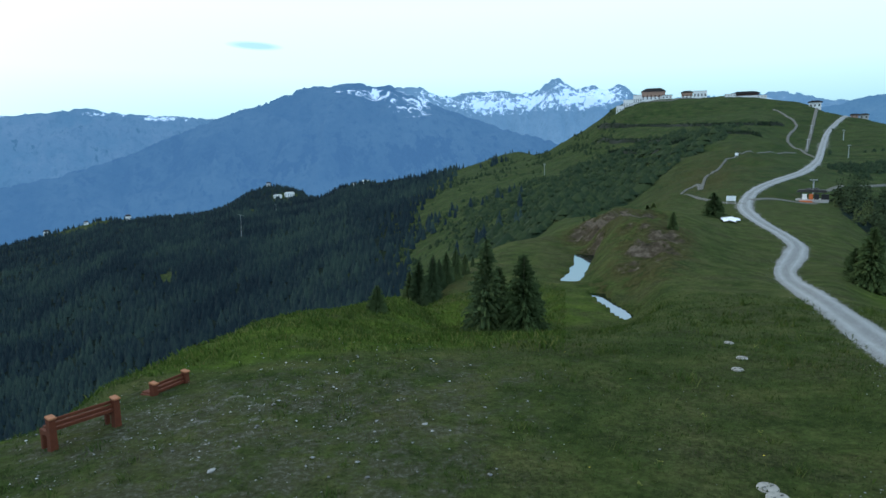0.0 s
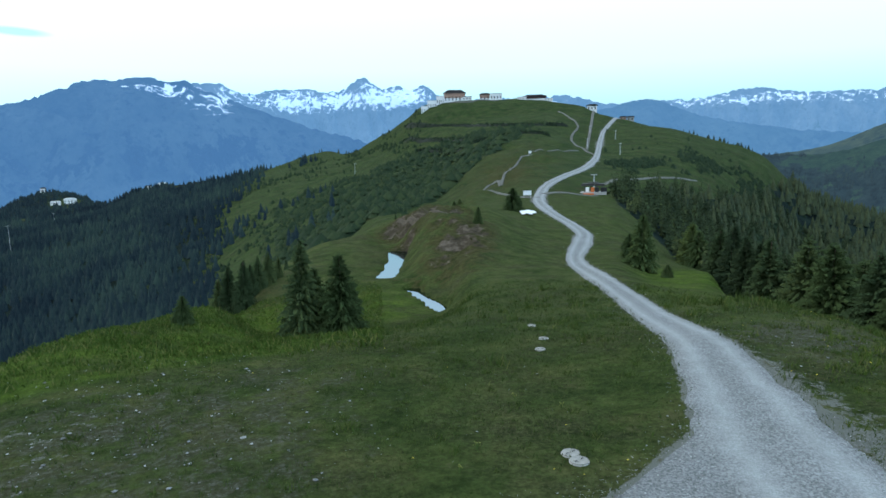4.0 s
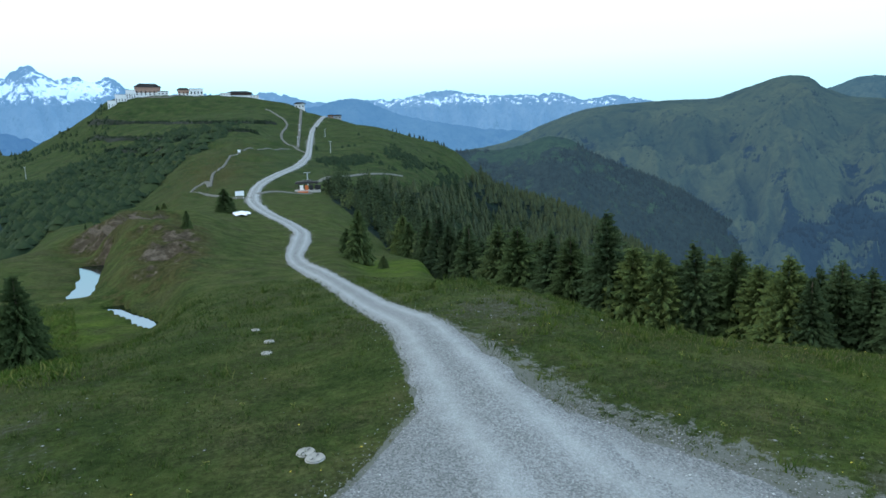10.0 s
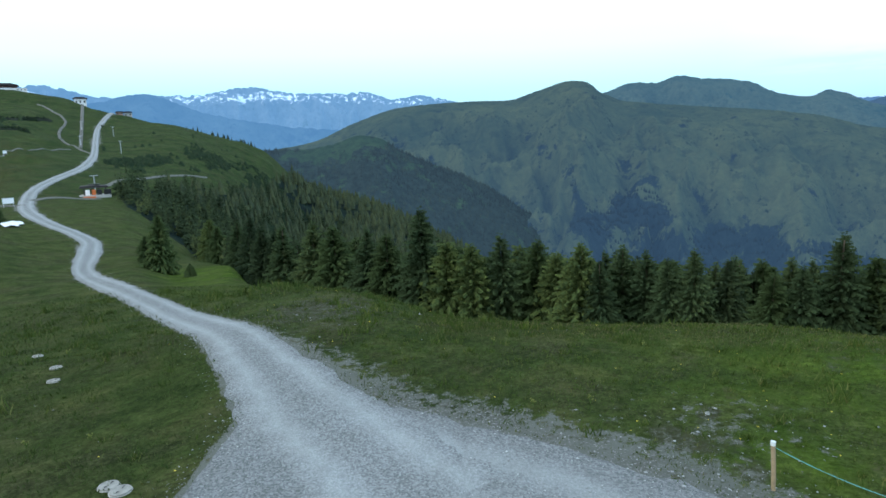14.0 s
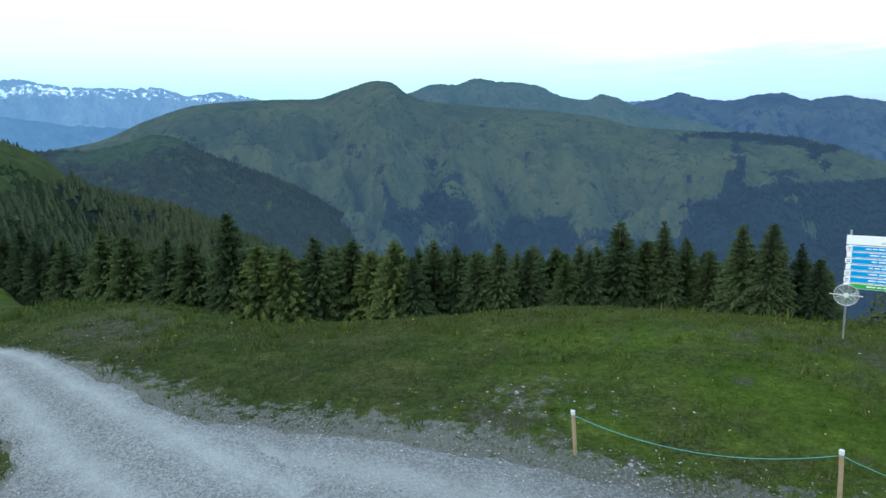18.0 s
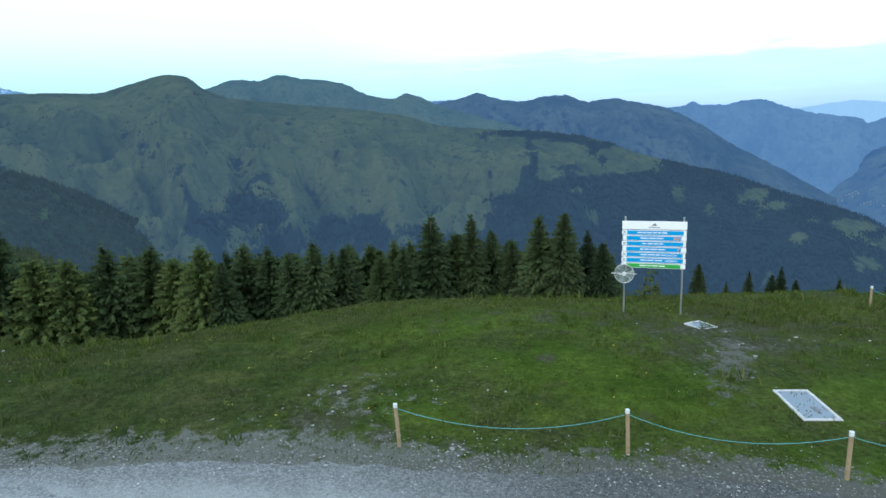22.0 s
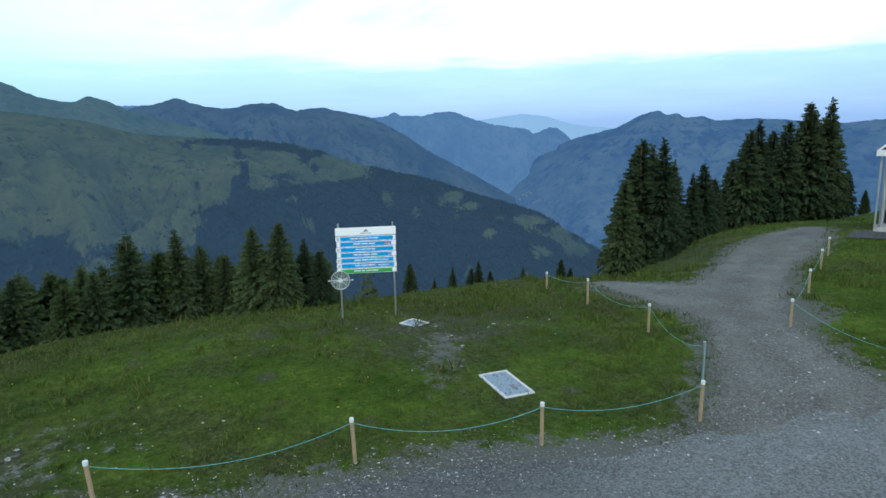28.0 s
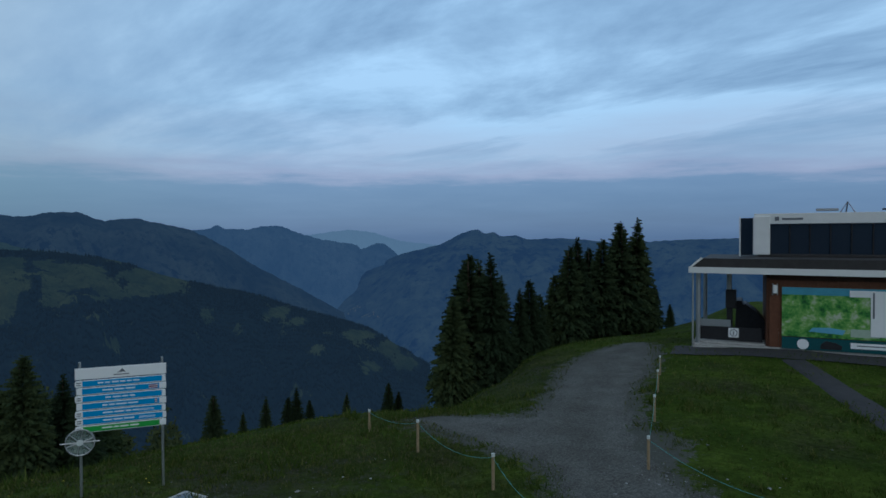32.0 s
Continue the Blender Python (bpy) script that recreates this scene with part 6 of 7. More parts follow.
def trail_board():
    az, d = 111.1, 21.35
    p = on_ground(az, d)
    o = empty_at("trail_board", p, -az)
    w, top = 2.0, 2.86 - p.z
    half = d * math.tan(radians(2.42))
    for s in (-1, 1):
        part("post", tube([(s * half, 0.06, -0.3), (s * half, 0.06, top + 0.14)], 0.032, 10), M_STEEL, o)
    part("header", block(w, 0.03, 0.27, (0, 0, top - 0.135), 0.006), M_BOARD, o, "white header panel with a small grey emblem")
    bm = bmesh.new()
    vs = [bm.verts.new(v) for v in ((-0.10, -0.02, top - 0.16), (0.02, -0.02, top - 0.06), (0.10, -0.02, top - 0.16), (0.04, -0.02, top - 0.14))]
    bm.faces.new(vs)
    r = bmesh.ops.extrude_face_region(bm, geom=bm.faces[:])
    bmesh.ops.translate(bm, vec=(0, 0.004, 0), verts=[g for g in r["geom"] if isinstance(g, bmesh.types.BMVert)])
    part("emblem", bm, M_INK, o)
    part("caption_bar", block(0.34, 0.004, 0.022, (0, -0.0185, top - 0.20), 0), M_INK, o)
    rng = random.Random(4)
    for k in range(7):
        z = top - 0.375 - 0.183 * k
        shift = (0, 0.012, -0.006, 0.01, -0.01, 0.006, -0.004)[k]
        bar = part("name_strip", block(w - 0.03, 0.028, 0.165, (shift, -0.004, z), 0.012), M_BOARD, o, "white-edged blue name strip" if k < 6 else "white-edged green name strip")
        part("face", block(w - 0.24, 0.004, 0.132, (shift + 0.02, -0.0205, z), 0.001), M_BLUE if k < 6 else M_GREENSIGN, bar)
        long = (0.95, 0.78, 0.62, 0.78, 0.72, 0.74, 0.78)[k]
        x0 = shift - 0.04 - long / 2
        while x0 < shift - 0.04 + long / 2 - 0.06:
            wide = rng.uniform(0.09, 0.24)
            part("lettering", block(wide, 0.003, 0.034, (x0 + wide / 2, -0.0245, z + 0.004), 0), M_BOARD, bar, "word of white lettering")
            x0 += wide + 0.035
        for q in range(2 if k in (4, 5) else 0):
            part("small_lettering", block(0.36, 0.003, 0.012, (shift + 0.55, -0.0245, z + 0.012 - 0.03 * q), 0), M_BOARD, bar)
        if k != 1 and k != 3:
            part("number_tab", block(0.16, 0.004, 0.12, (-w / 2 + 0.08, -0.0215, z), 0.002), M_BOARD, bar)
            for q in range(2):
                part("number_bar", block(0.09, 0.003, 0.022, (-w / 2 + 0.08, -0.0255, z + 0.025 - 0.05 * q), 0), M_INK, bar)
        if k in (1, 3):
            part("pictogram", block(0.20 if k == 1 else 0.06, 0.004, 0.10, (w / 2 - (0.30 if k == 1 else 0.24), -0.0235, z), 0.002), M_RED, bar, "red and white pictogram")
            for q in range(2):
                part("pictogram_bar", block(0.20 if k == 1 else 0.06, 0.003, 0.014, (w / 2 - (0.30 if k == 1 else 0.24), -0.0265, z + 0.025 - 0.05 * q), 0), M_BOARD, bar)
            part("number_tab", block(0.15, 0.004, 0.12, (w / 2 - 0.09, -0.0225, z), 0.002), M_BOARD, bar)
        if k == 6:
            part("number_tab", block(0.15, 0.004, 0.12, (w / 2 - 0.09, -0.0225, z), 0.002), M_BOARD, bar)
    tagged(o, "white trail board with blue and green name strips on steel posts", "signboard")
    # the clear round disc on the same post
    c = o.matrix_world @ Vector((-half, -0.06, 1.10 - p.z))
    q = empty_at("wind_wheel", c, -az)
    ring = bmesh.new()
    pts = [(0.31 * math.cos(k * math.tau / 28), 0, 0.31 * math.sin(k * math.tau / 28)) for k in range(29)]
    part("rim", tube(pts, 0.018, 6, ring), M_STEEL, q)
    for k in range(6):
        a = k * math.tau / 6 + 0.3
        part("spoke", tube([(0.05 * math.cos(a), 0, 0.05 * math.sin(a)), (0.31 * math.cos(a), 0, 0.31 * math.sin(a))], 0.012, 6), M_STEEL, q)
    part("hub", tube([(0, -0.05, 0), (0, -0.02, 0), (0, 0.05, 0)], 0.07, 16), M_CAP, q, "pale round hub")
    part("disc", tube([(0, 0.02, 0), (0, 0.03, 0)], 0.29, 28), M_PERSPEX, q, "clear greenish plastic disc")
    part("axle", tube([(-0.42, 0, 0.0), (0.42, 0, 0.0)], 0.016, 8), M_STEEL, q)
    tagged(q, "clear plastic wheel with steel rim on the board post", "wheel")


mp = Mat("perspex", 0.15)
mp.colour(mp.ramp(mp.noise(8.0, 4), (0.4, (0.16, 0.21, 0.19)), (0.6, (0.35, 0.42, 0.38))))
mp.b.inputs["Alpha"].default_value = 0.55
M_PERSPEX = mp.m
trail_board()


# ---- benches on the brow ----
def bench(p, turn, label, long=1.5):
    o = empty_at("bench", p, turn)
    for s in (-1, 1):
        e = part("end_frame", prism(((-0.085, -0.15), (0.085, -0.15), (0.07, 0.74), (-0.07, 0.74)), -0.09, 0.09), M_BENCH, o)
        e.location = (s * long / 2, 0, 0)
        cap = part("cap", block(0.18, 0.24, 0.05, (0, -0.02, 0.765), 0.015, (8, 0, 0)), M_BENCHTOP, e, "sun-bleached end-grain cap")
        foot = part("seat_bearer", block(0.1, 0.5, 0.12, (0, 0.26, 0.34), 0.012), M_BENCH, e)
        part("front_leg", block(0.1, 0.12, 0.48, (0, 0.44, 0.08), 0.012), M_BENCH, e)
    for k in range(3):
        part("back_slat", block(long - 0.12, 0.04, 0.085, (0, 0.02 * k, 0.46 + 0.105 * k), 0.01, (6, 0, 0)), M_BENCH, o)
    for k in range(3):
        part("seat_slat", block(long - 0.06, 0.14, 0.04, (0, 0.13 + 0.16 * k, 0.42), 0.008), M_BENCH, o)
    return tagged(o, label, "bench", "benches on the brow")


M_BENCHTOP = plain("bleached_wood", (0.30, 0.125, 0.055), 0.6, scale=8, bump=0.25)
pa, pb = on_ground(-33.2, 16.5), on_ground(-28.6, 17.1)
bench((pa + pb) / 2, math.degrees(math.atan2((pb - pa).y, (pb - pa).x)), "red-brown wooden bench with thick end frames on the brow", (pb - pa).length)
pa, pb = on_ground(-25.9, 19.3), on_ground(-22.8, 19.9)
bench((pa + pb) / 2 - Vector((0, 0, 0.40)), math.degrees(math.atan2((pb - pa).y, (pb - pa).x)) + 12, "low red-brown wooden bench half hidden by the brow", 1.15)


# ---- shaft covers and slabs in the turf ----
M_LID = plain("weathered_lid", (0.27, 0.265, 0.24), 0.9, vary=0.4, scale=7, bump=0.4)


def shaft_cover(az, dist, r, label):
    p = on_ground(az, dist)
    o = empty_at("shaft_cover", p, az * 7)
    part("ring", tube([(0, 0, -0.15), (0, 0, 0.012), (0, 0, 0.02)], r * 1.08, 28), M_CONCRETE, o)
    bm = tube([(0, 0, 0.01), (0, 0, 0.04), (0, 0, 0.046)], r, 28)
    part("lid", bm, M_LID, o, "pale round concrete lid")
    for s in (-1, 1):
        part("lifting_eye", tube([(s * r * 0.5 - 0.04, 0, 0.045), (s * r * 0.5, 0, 0.06), (s * r * 0.5 + 0.04, 0, 0.045)], 0.008, 6), M_DARK, o)
    tagged(o, label, "shaft cover", "shaft covers")


shaft_cover(28.3, 12.9, 0.185, "pale round concrete shaft cover set in the turf")
shaft_cover(29.1, 12.55, 0.195, "pale round concrete shaft cover overlapping another beside the road")
for a, d in ((25.5, 21.5), (25.8, 23.1), (24.7, 26.2)):
    shaft_cover(a, d, 0.17, "small pale round concrete shaft cover in the grass")


def slab(az, dist, w, l, turn, label):
    p = on_ground(az, dist, -0.045)
    o = empty_at("access_hatch", p, turn)
    e = 0.07
    for s in (-1, 1):
        part("frame_side", block(e, l, 0.09, (s * (w - e) / 2, 0, 0.03), 0.012), M_STONE, o)
        part("frame_end", block(w - 2 * e, e, 0.09, (0, s * (l - e) / 2, 0.03), 0.012), M_STONE, o)
    part("plate", block(w - 2 * e - 0.01, l - 2 * e - 0.01, 0.05, (0, 0, 0.035), 0.004), M_STEELPLATE, o, "dull grey steel plate with rust stains")
    tagged(o, label, "hatch", "access hatches")


ms = Mat("stained_steel_plate", 0.5, 0.3)
ms.colour(ms.mix(ms.ramp(ms.noise(2.2, 6, 0.7), (0.58, (0, 0, 0)), (0.64, (1, 1, 1))), (0.20, 0.235, 0.27), (0.10, 0.065, 0.055)))
M_STEELPLATE = ms.m
slab(123.6, 14.85, 0.78, 1.5, -97.0, "grey metal access hatch with pale concrete rim in the lawn")
slab(115.2, 19.9, 0.62, 0.75, -70.0, "small grey access hatch near the trail board")


# ---- the lift station beside the path ----
def lift_station():
    az, d = 158.8, 37.6
    g = on_ground(az, d)
    z0 = 0.45
    o = empty_at("lift_station", (g.x, g.y, z0), -az)
    zz = lambda z: z - z0
    # x runs to the right along the front, y away from the yard
    part("plinth", block(10.6, 7.0, 0.75, (4.1, 3.52, -0.12), 0.02), M_CONCRETE, o)
    for k in range(26):
        part("cladding_board", block(0.395, 0.05, 3.32, (-0.78 + 0.4 * k, 0.03, 1.93), 0.012), M_TIMBER, o)
    part("wall_side", block(0.24, 6.8, 3.3, (-0.98, 3.5, 1.93), 0.02), M_TIMBER, o)
    part("wall_back", block(10.0, 0.2, 3.3, (4.2, 6.9, 1.93), 0.02), M_TIMBER, o)
    # the open boarding bay
    part("bay_floor", block(3.3, 6.6, 0.18, (-2.75, 3.4, 0.05), 0.02), M_CONCRETE, o)
    for k in range(3):
        part("step", block(3.2, 0.3, 0.1, (-2.75, -0.05 + 0.2 * k, 0.07 + 0.105 * k), 0.015), M_CONCRETE, o)
    for x, y in ((-4.12, 0.1), (-4.12, 6.5)):
        col = part("column", tube([(x, y, -0.3), (x, y, 3.72)], 0.11, 12), M_STEEL, o)
        part("column_base", block(0.34, 0.34, 0.5, (x, y, -0.02), 0.03), M_CONCRETE, col)
    part("downpipe", tube([(-4.36, -0.02, -0.15), (-4.36, -0.02, 3.7)], 0.045, 8), M_STEEL, o)
    part("rail_panel", block(3.0, 0.06, 0.66, (-2.75, 0.42, 0.72), 0.01), M_DARK, o)
    part("glass_screen", block(1.5, 0.03, 0.34, (-3.4, 0.5, 1.22), 0.004), M_STEEL, o)
    part("notice_plate", block(0.46, 0.02, 0.46, (-2.52, 0.37, 0.78), 0.01), M_BOARD, o, "white square notice plate with black ring")
    pts = [(-2.52 + 0.16 * math.cos(k * math.tau / 24), 0.355, 0.78 + 0.16 * math.sin(k * math.tau / 24)) for k in range(25)]
    part("notice_ring", tube(pts, 0.022, 6), M_INK, o)
    part("notice_mark", block(0.05, 0.012, 0.16, (-2.52, 0.354, 0.78), 0.002), M_INK, o)
    part("control_post", block(0.28, 0.3, 2.3, (-2.72, 1.6, 1.5), 0.03), M_DARK, o)
    part("control_box", block(0.5, 0.36, 0.95, (-2.66, 1.5, 2.35), 0.03), M_DARK, o)
    part("beam", tube([(-2.75, 1.6, 2.5), (-2.75, 1.6, 3.75)], 0.12, 8), M_STEEL, o)
    part("drive_housing", prism(((-2.5, 0.2), (-0.95, 0.2), (-0.95, 0.95), (-1.45, 1.62), (-1.78, 1.86), (-1.98, 2.02), (-2.12, 2.0), (-2.16, 2.2), (-2.42, 2.2)), 2.2, 4.2), M_DARK, o, "dark machine housing")
    # roof with white fascia
    roof = part("roof", prism(((-4.45, 3.78), (9.6, 3.74), (9.6, 4.0), (9.3, 4.45), (-3.9, 4.45), (-4.45, 4.02)), -0.55, 7.3), M_ROOF, o)
    part("fascia", prism(((-4.5, 3.74), (9.62, 3.68), (9.62, 3.98), (-4.5, 4.03)), -0.62, -0.56), M_WHITE, roof, "white roof edge")
    part("fascia_side", block(0.06, 7.9, 0.3, (-4.5, 3.35, 3.88), 0.01), M_WHITE, roof)
    part("rake", prism(((-4.52, 4.0), (-4.4, 4.0), (-3.86, 4.46), (-3.98, 4.5)), -0.62, -0.56), M_WHITE, roof)
    part("frieze", block(10.2, 0.08, 0.3, (4.15, -0.02, 3.6), 0.01), M_TIMBERDARK, o)
    # upper storey, set back: white frame, band of dark windows
    part("upper_wall", block(11.4, 0.2, 0.55, (4.1, 3.3, 6.42), 0.02), M_WHITE, o)
    part("upper_pier", block(0.78, 2.6, 2.0, (-1.25, 4.4, 5.55), 0.03), M_WHITE, o)
    part("upper_sill", block(11.0, 0.2, 0.14, (4.1, 3.32, 4.52), 0.02), M_ROOF, o)
    part("upper_body", block(10.6, 3.0, 2.1, (4.3, 5.0, 5.4), 0.02), M_DARK, o)
    for k in range(12):
        win = part("window", block(0.84, 0.05, 1.62, (-0.4 + 0.9 * k, 3.4, 5.36), 0.01), M_GLASS, o)
        part("mullion", block(0.06, 0.12, 1.66, (0.05 + 0.9 * k, 3.36, 5.36), 0.01), M_DARK, win)
    part("side_screen", block(0.62, 0.08, 1.98, (-1.96, 3.9, 5.5), 0.01), M_GLASS, o, "tilted dark glass side screen")
    part("screen_frame", block(0.07, 0.12, 2.1, (-2.28, 3.88, 5.5), 0.01), M_WHITE, o)
    part("band_emblem", block(0.2, 0.02, 0.2, (-0.55, 3.18, 6.42), 0.004), M_INK, o)
    part("band_lettering", block(0.95, 0.015, 0.1, (0.15, 3.18, 6.40), 0.002), M_INK, o, "line of grey lettering")
    part("band_logo", prism(((4.1, 6.28), (4.55, 6.6), (4.9, 6.6), (4.75, 6.28)), 3.16, 3.18), M_LOGO, o, "green and blue slanted emblem")
    part("band_lettering", block(1.5, 0.015, 0.12, (6.2, 3.18, 6.36), 0.002), M_INK, o)
    part("roof_sign", block(1.0, 0.2, 0.14, (1.75, 3.9, 6.86), 0.02), M_STEEL, o)
    part("roof_frame", tube([(2.3, 3.8, 6.7), (2.62, 3.8, 7.25), (2.95, 3.8, 6.7)], 0.035, 6), M_STEEL, o)
    part("roof_frame", tube([(2.62, 3.8, 7.25), (2.62, 4.3, 6.7)], 0.035, 6), M_STEEL, o)
    part("roof_vent", block(0.6, 0.3, 0.08, (4.4, 3.9, 6.84), 0.02), M_DARK, o)
    # wall lamp and the panorama map
    lamp = part("wall_lamp", block(0.18, 0.16, 0.4, (-0.74, -0.12, 3.02), 0.03), M_BOARD, o)
    part("lamp_bracket", tube([(-0.84, -0.1, 3.3), (-0.84, -0.1, 2.74)], 0.02, 6), M_STEEL, lamp)
    part("lamp_bracket", tube([(-0.64, -0.1, 3.3), (-0.64, -0.1, 2.74)], 0.02, 6), M_STEEL, lamp)
    mp_ = part("panorama_map", block(7.0, 0.05, 2.3, (3.05, -0.045, 1.98), 0.008), M_MAP, o, "painted panorama map with green hills and blue lake")
    part("map_sky", block(7.0, 0.012, 0.34, (3.05, -0.078, 2.96), 0.002), M_MAPSKY, mp_)
    part("map_lake", prism(((0.65, 1.1), (2.0, 1.02), (2.1, 1.22), (1.5, 1.32), (0.8, 1.28)), -0.086, -0.074), M_MAPLAKE, mp_)
    part("map_legend", block(1.1, 0.012, 0.36, (2.85, -0.08, 1.12), 0.002), M_MAPPALE, mp_)
    foot = part("advert_strip", block(7.0, 0.05, 0.56, (3.05, -0.045, 0.52), 0.008), M_TEAL, o, "dark teal advertising strip with pale panels")
    part("pale_oval", tube([(0.42, -0.075, 0.5), (0.42, -0.09, 0.5)], 0.24, 24), M_BOARD, foot)
    part("dark_picture", prism(((1.1, 0.32), (1.95, 0.32), (1.98, 0.5), (1.75, 0.62), (1.35, 0.7), (1.15, 0.55)), -0.088, -0.074), M_DARK, foot)
    part("slogan_panel", block(3.4, 0.012, 0.26, (4.0, -0.08, 0.55), 0.003), M_BOARD, foot, "long white panel with grey lettering")
    part("slogan_bar", block(2.9, 0.006, 0.05, (4.0, -0.089, 0.56), 0), M_INK, foot)
    info = part("info_board", block(2.4, 0.03, 2.05, (4.25, -0.1, 2.02), 0.006), M_BOARD, o, "white information board with dark columns")
    for x, h, z in ((3.16, 1.15, 2.4), (3.78, 1.6, 2.2), (4.4, 1.3, 2.3)):
        part("dark_column", block(0.07, 0.012, h, (x, -0.12, z), 0.002), M_INK, info)
    part("title_bar", block(1.0, 0.012, 0.3, (2.75, -0.1, 2.9), 0.003), M_BOARD, mp_)
    tagged(o, "timber-clad lift station with white-edged flat roof and upper windows", "building")
    # asphalt in front
    bm = bmesh.new()
    n, m = 30, 8
    grid = []
    for i in range(n + 1):
        row = []
        for j in range(m + 1):
            w = o.matrix_world @ Vector((-5.2 + 15.5 * i / n, -2.3 + 2.4 * j / m, 0))
            row.append(bm.verts.new((w.x, w.y, float(height(w.x, w.y)) + 0.045)))
        grid.append(row)
    for i in range(n):
        for j in range(m):
            bm.faces.new((grid[i][j], grid[i + 1][j], grid[i + 1][j + 1], grid[i][j + 1]))
    me = bpy.data.meshes.new("pavement")
    bm.to_mesh(me)
    bm.free()
    me.materials.append(M_ASPHALT)
    tagged(new("pavement", me), "dark asphalt apron in front of the lift station", "pavement", kind="structure")


M_TIMBERDARK = plain("dark_timber", (0.06, 0.028, 0.018), 0.7, scale=5)
M_ASPHALT = plain("asphalt", (0.055, 0.055, 0.058), 0.9, scale=3, bump=0.4)
M_TEAL = plain("teal_print", (0.015, 0.085, 0.095), 0.4, vary=0.1, bump=0)
M_MAPSKY = plain("map_sky_print", (0.10, 0.33, 0.45), 0.4, vary=0.2, scale=1.2, bump=0)
M_MAPLAKE = plain("map_lake_print", (0.16, 0.42, 0.60), 0.4, vary=0.1, bump=0)
M_MAPPALE = plain("map_legend_print", (0.42, 0.52, 0.42), 0.4, vary=0.1, bump=0)
M_LOGO = plain("logo_print", (0.06, 0.30, 0.25), 0.4, vary=0.4, scale=1.5, bump=0)
mm = Mat("panorama_print", 0.4)
n1, n2 = mm.noise(1.5, 6, 0.6), mm.noise(5.0, 5, 0.7)
mcol = mm.ramp(mm.math("ADD", mm.math("MULTIPLY", n1, 0.6), mm.math("MULTIPLY", n2, 0.4)), (0.40, (0.02, 0.10, 0.03)), (0.47, (0.08, 0.27, 0.05)), (0.54, (0.22, 0.42, 0.10)), (0.62, (0.50, 0.55, 0.42)))
mm.colour(mcol)
M_MAP = mm.m
lift_station()
strip("path", curve_points(((158.5, 35.6, 0.5), (160.5, 31, 0.55), (163.5, 26, 0.6), (167.5, 22.0, 0.6)), 40), 0.05, M_ASPHALT, "narrow dark asphalt walk across the lawn", "path", ragged=0.02)


# ---- the ridge: huts, lifts, and the buildings on the summit ----
M_WARM = plain("warm_timber_wall", (0.36, 0.23, 0.17), 0.8, scale=0.5)
M_ORANGE = plain("orange_paint", (0.55, 0.16, 0.05), 0.6, scale=2)
M_PATHG = gravel_material("path_gravel", 0.50, (1.05, 1.0, 0.9))
M_SOIL = gravel_material("bare_crest_soil", 0.28, (1.25, 1.0, 0.76))


def house(name, az, dist, w, d, h, roof_h, wall, roof, label, cols=4, rows=2, base=None, turn=0.0, flat=False, over=0.6, lift=0.0):
    """A far building: walls, roof and each window."""
    p = on_ground(az, dist, lift)
    o = empty_at(name, p, -az + turn)
    part("wall", block(w, d, h + 3, (0, d / 2, (h - 3) / 2), 0.04), wall, o)
    if base:
        part("base", block(w + 0.3, d + 0.3, h * 0.38 + 3, (0, d / 2, (h * 0.38 - 3) / 2), 0.04), base, o)
    if flat:
        part("roof", block(w + over, d + over, 0.5, (0, d / 2, h + 0.2), 0.05), roof, o)
    else:
        part("roof", prism(((-w / 2 - over, h - 0.2), (w / 2 + over, h - 0.2), (w / 2 + over * 0.4, h + 0.35), (w * 0.30, h + roof_h * 0.8), (-w * 0.30, h + roof_h * 0.8), (-w / 2 - over * 0.4, h + 0.35)), -over, d + over), roof, o)
    for r in range(rows):
        for c in range(cols):
            x = -w / 2 + w * (c + 0.5) / cols
            z = h * (0.42 + 0.5 * r) / rows + 0.25
            win = part("window", block(w / cols * 0.36, 0.16, h / rows * 0.34, (x, -0.06 - (0.15 if base and z < h * 0.38 else 0), z), 0.02), M_GLASS, o)
    return tagged(o, label, "building")


house("summit_hotel", 18.0, 652, 21.5, 11, 8.2, 3.6, M_WARM, M_ROOF, "brown timber mountain hotel with dark roof on the summit", 6, 3, M_WHITE, lift=0.5)
house("hotel_annex", 19.1, 646, 9, 7, 3.6, 0.6, M_WHITE, M_ROOF, "low white annex beside the mountain hotel", 3, 1, flat=True)
house("hotel_wing", 16.75, 646, 8, 9, 8.0, 0.6, M_WHITE, M_STEEL, "white stepped hotel wing on the summit edge", 4, 3, flat=True, over=0.2, lift=-0.5)
house("hotel_wing", 16.0, 640, 9, 8, 7.5, 0.6, M_WHITE, M_STEEL, "white stepped hotel wing on the summit edge", 4, 3, flat=True, over=0.2, lift=-1.5)
house("hotel_wing", 15.35, 632, 7, 8, 6.5, 0.6, M_WHITE, M_STEEL, "white stepped hotel wing on the summit edge", 3, 3, flat=True, over=0.2, lift=-1.5)
house("cable_car_station", 20.65, 655, 10, 9, 5.8, 1.8, M_WARM, M_ROOF, "dark roofed cable car station on the summit", 3, 2, M_WHITE)
house("cable_car_hall", 21.65, 652, 12, 9, 6.5, 0.5, M_WHITE, M_STEEL, "bright white cable car hall with steel roof", 4, 1, flat=True, over=0.2)
house("mountain_restaurant", 25.0, 648, 22, 10, 3.6, 2.0, M_TIMBERDARK, M_ROOF, "long dark timber restaurant with white base on the summit", 8, 1, M_WHITE, over=1.2)
house("restaurant_terrace", 23.9, 640, 9, 6, 2.4, 0.4, M_WHITE, M_STEEL, "low white terrace building beside the restaurant", 4, 1, flat=True, over=0.1)
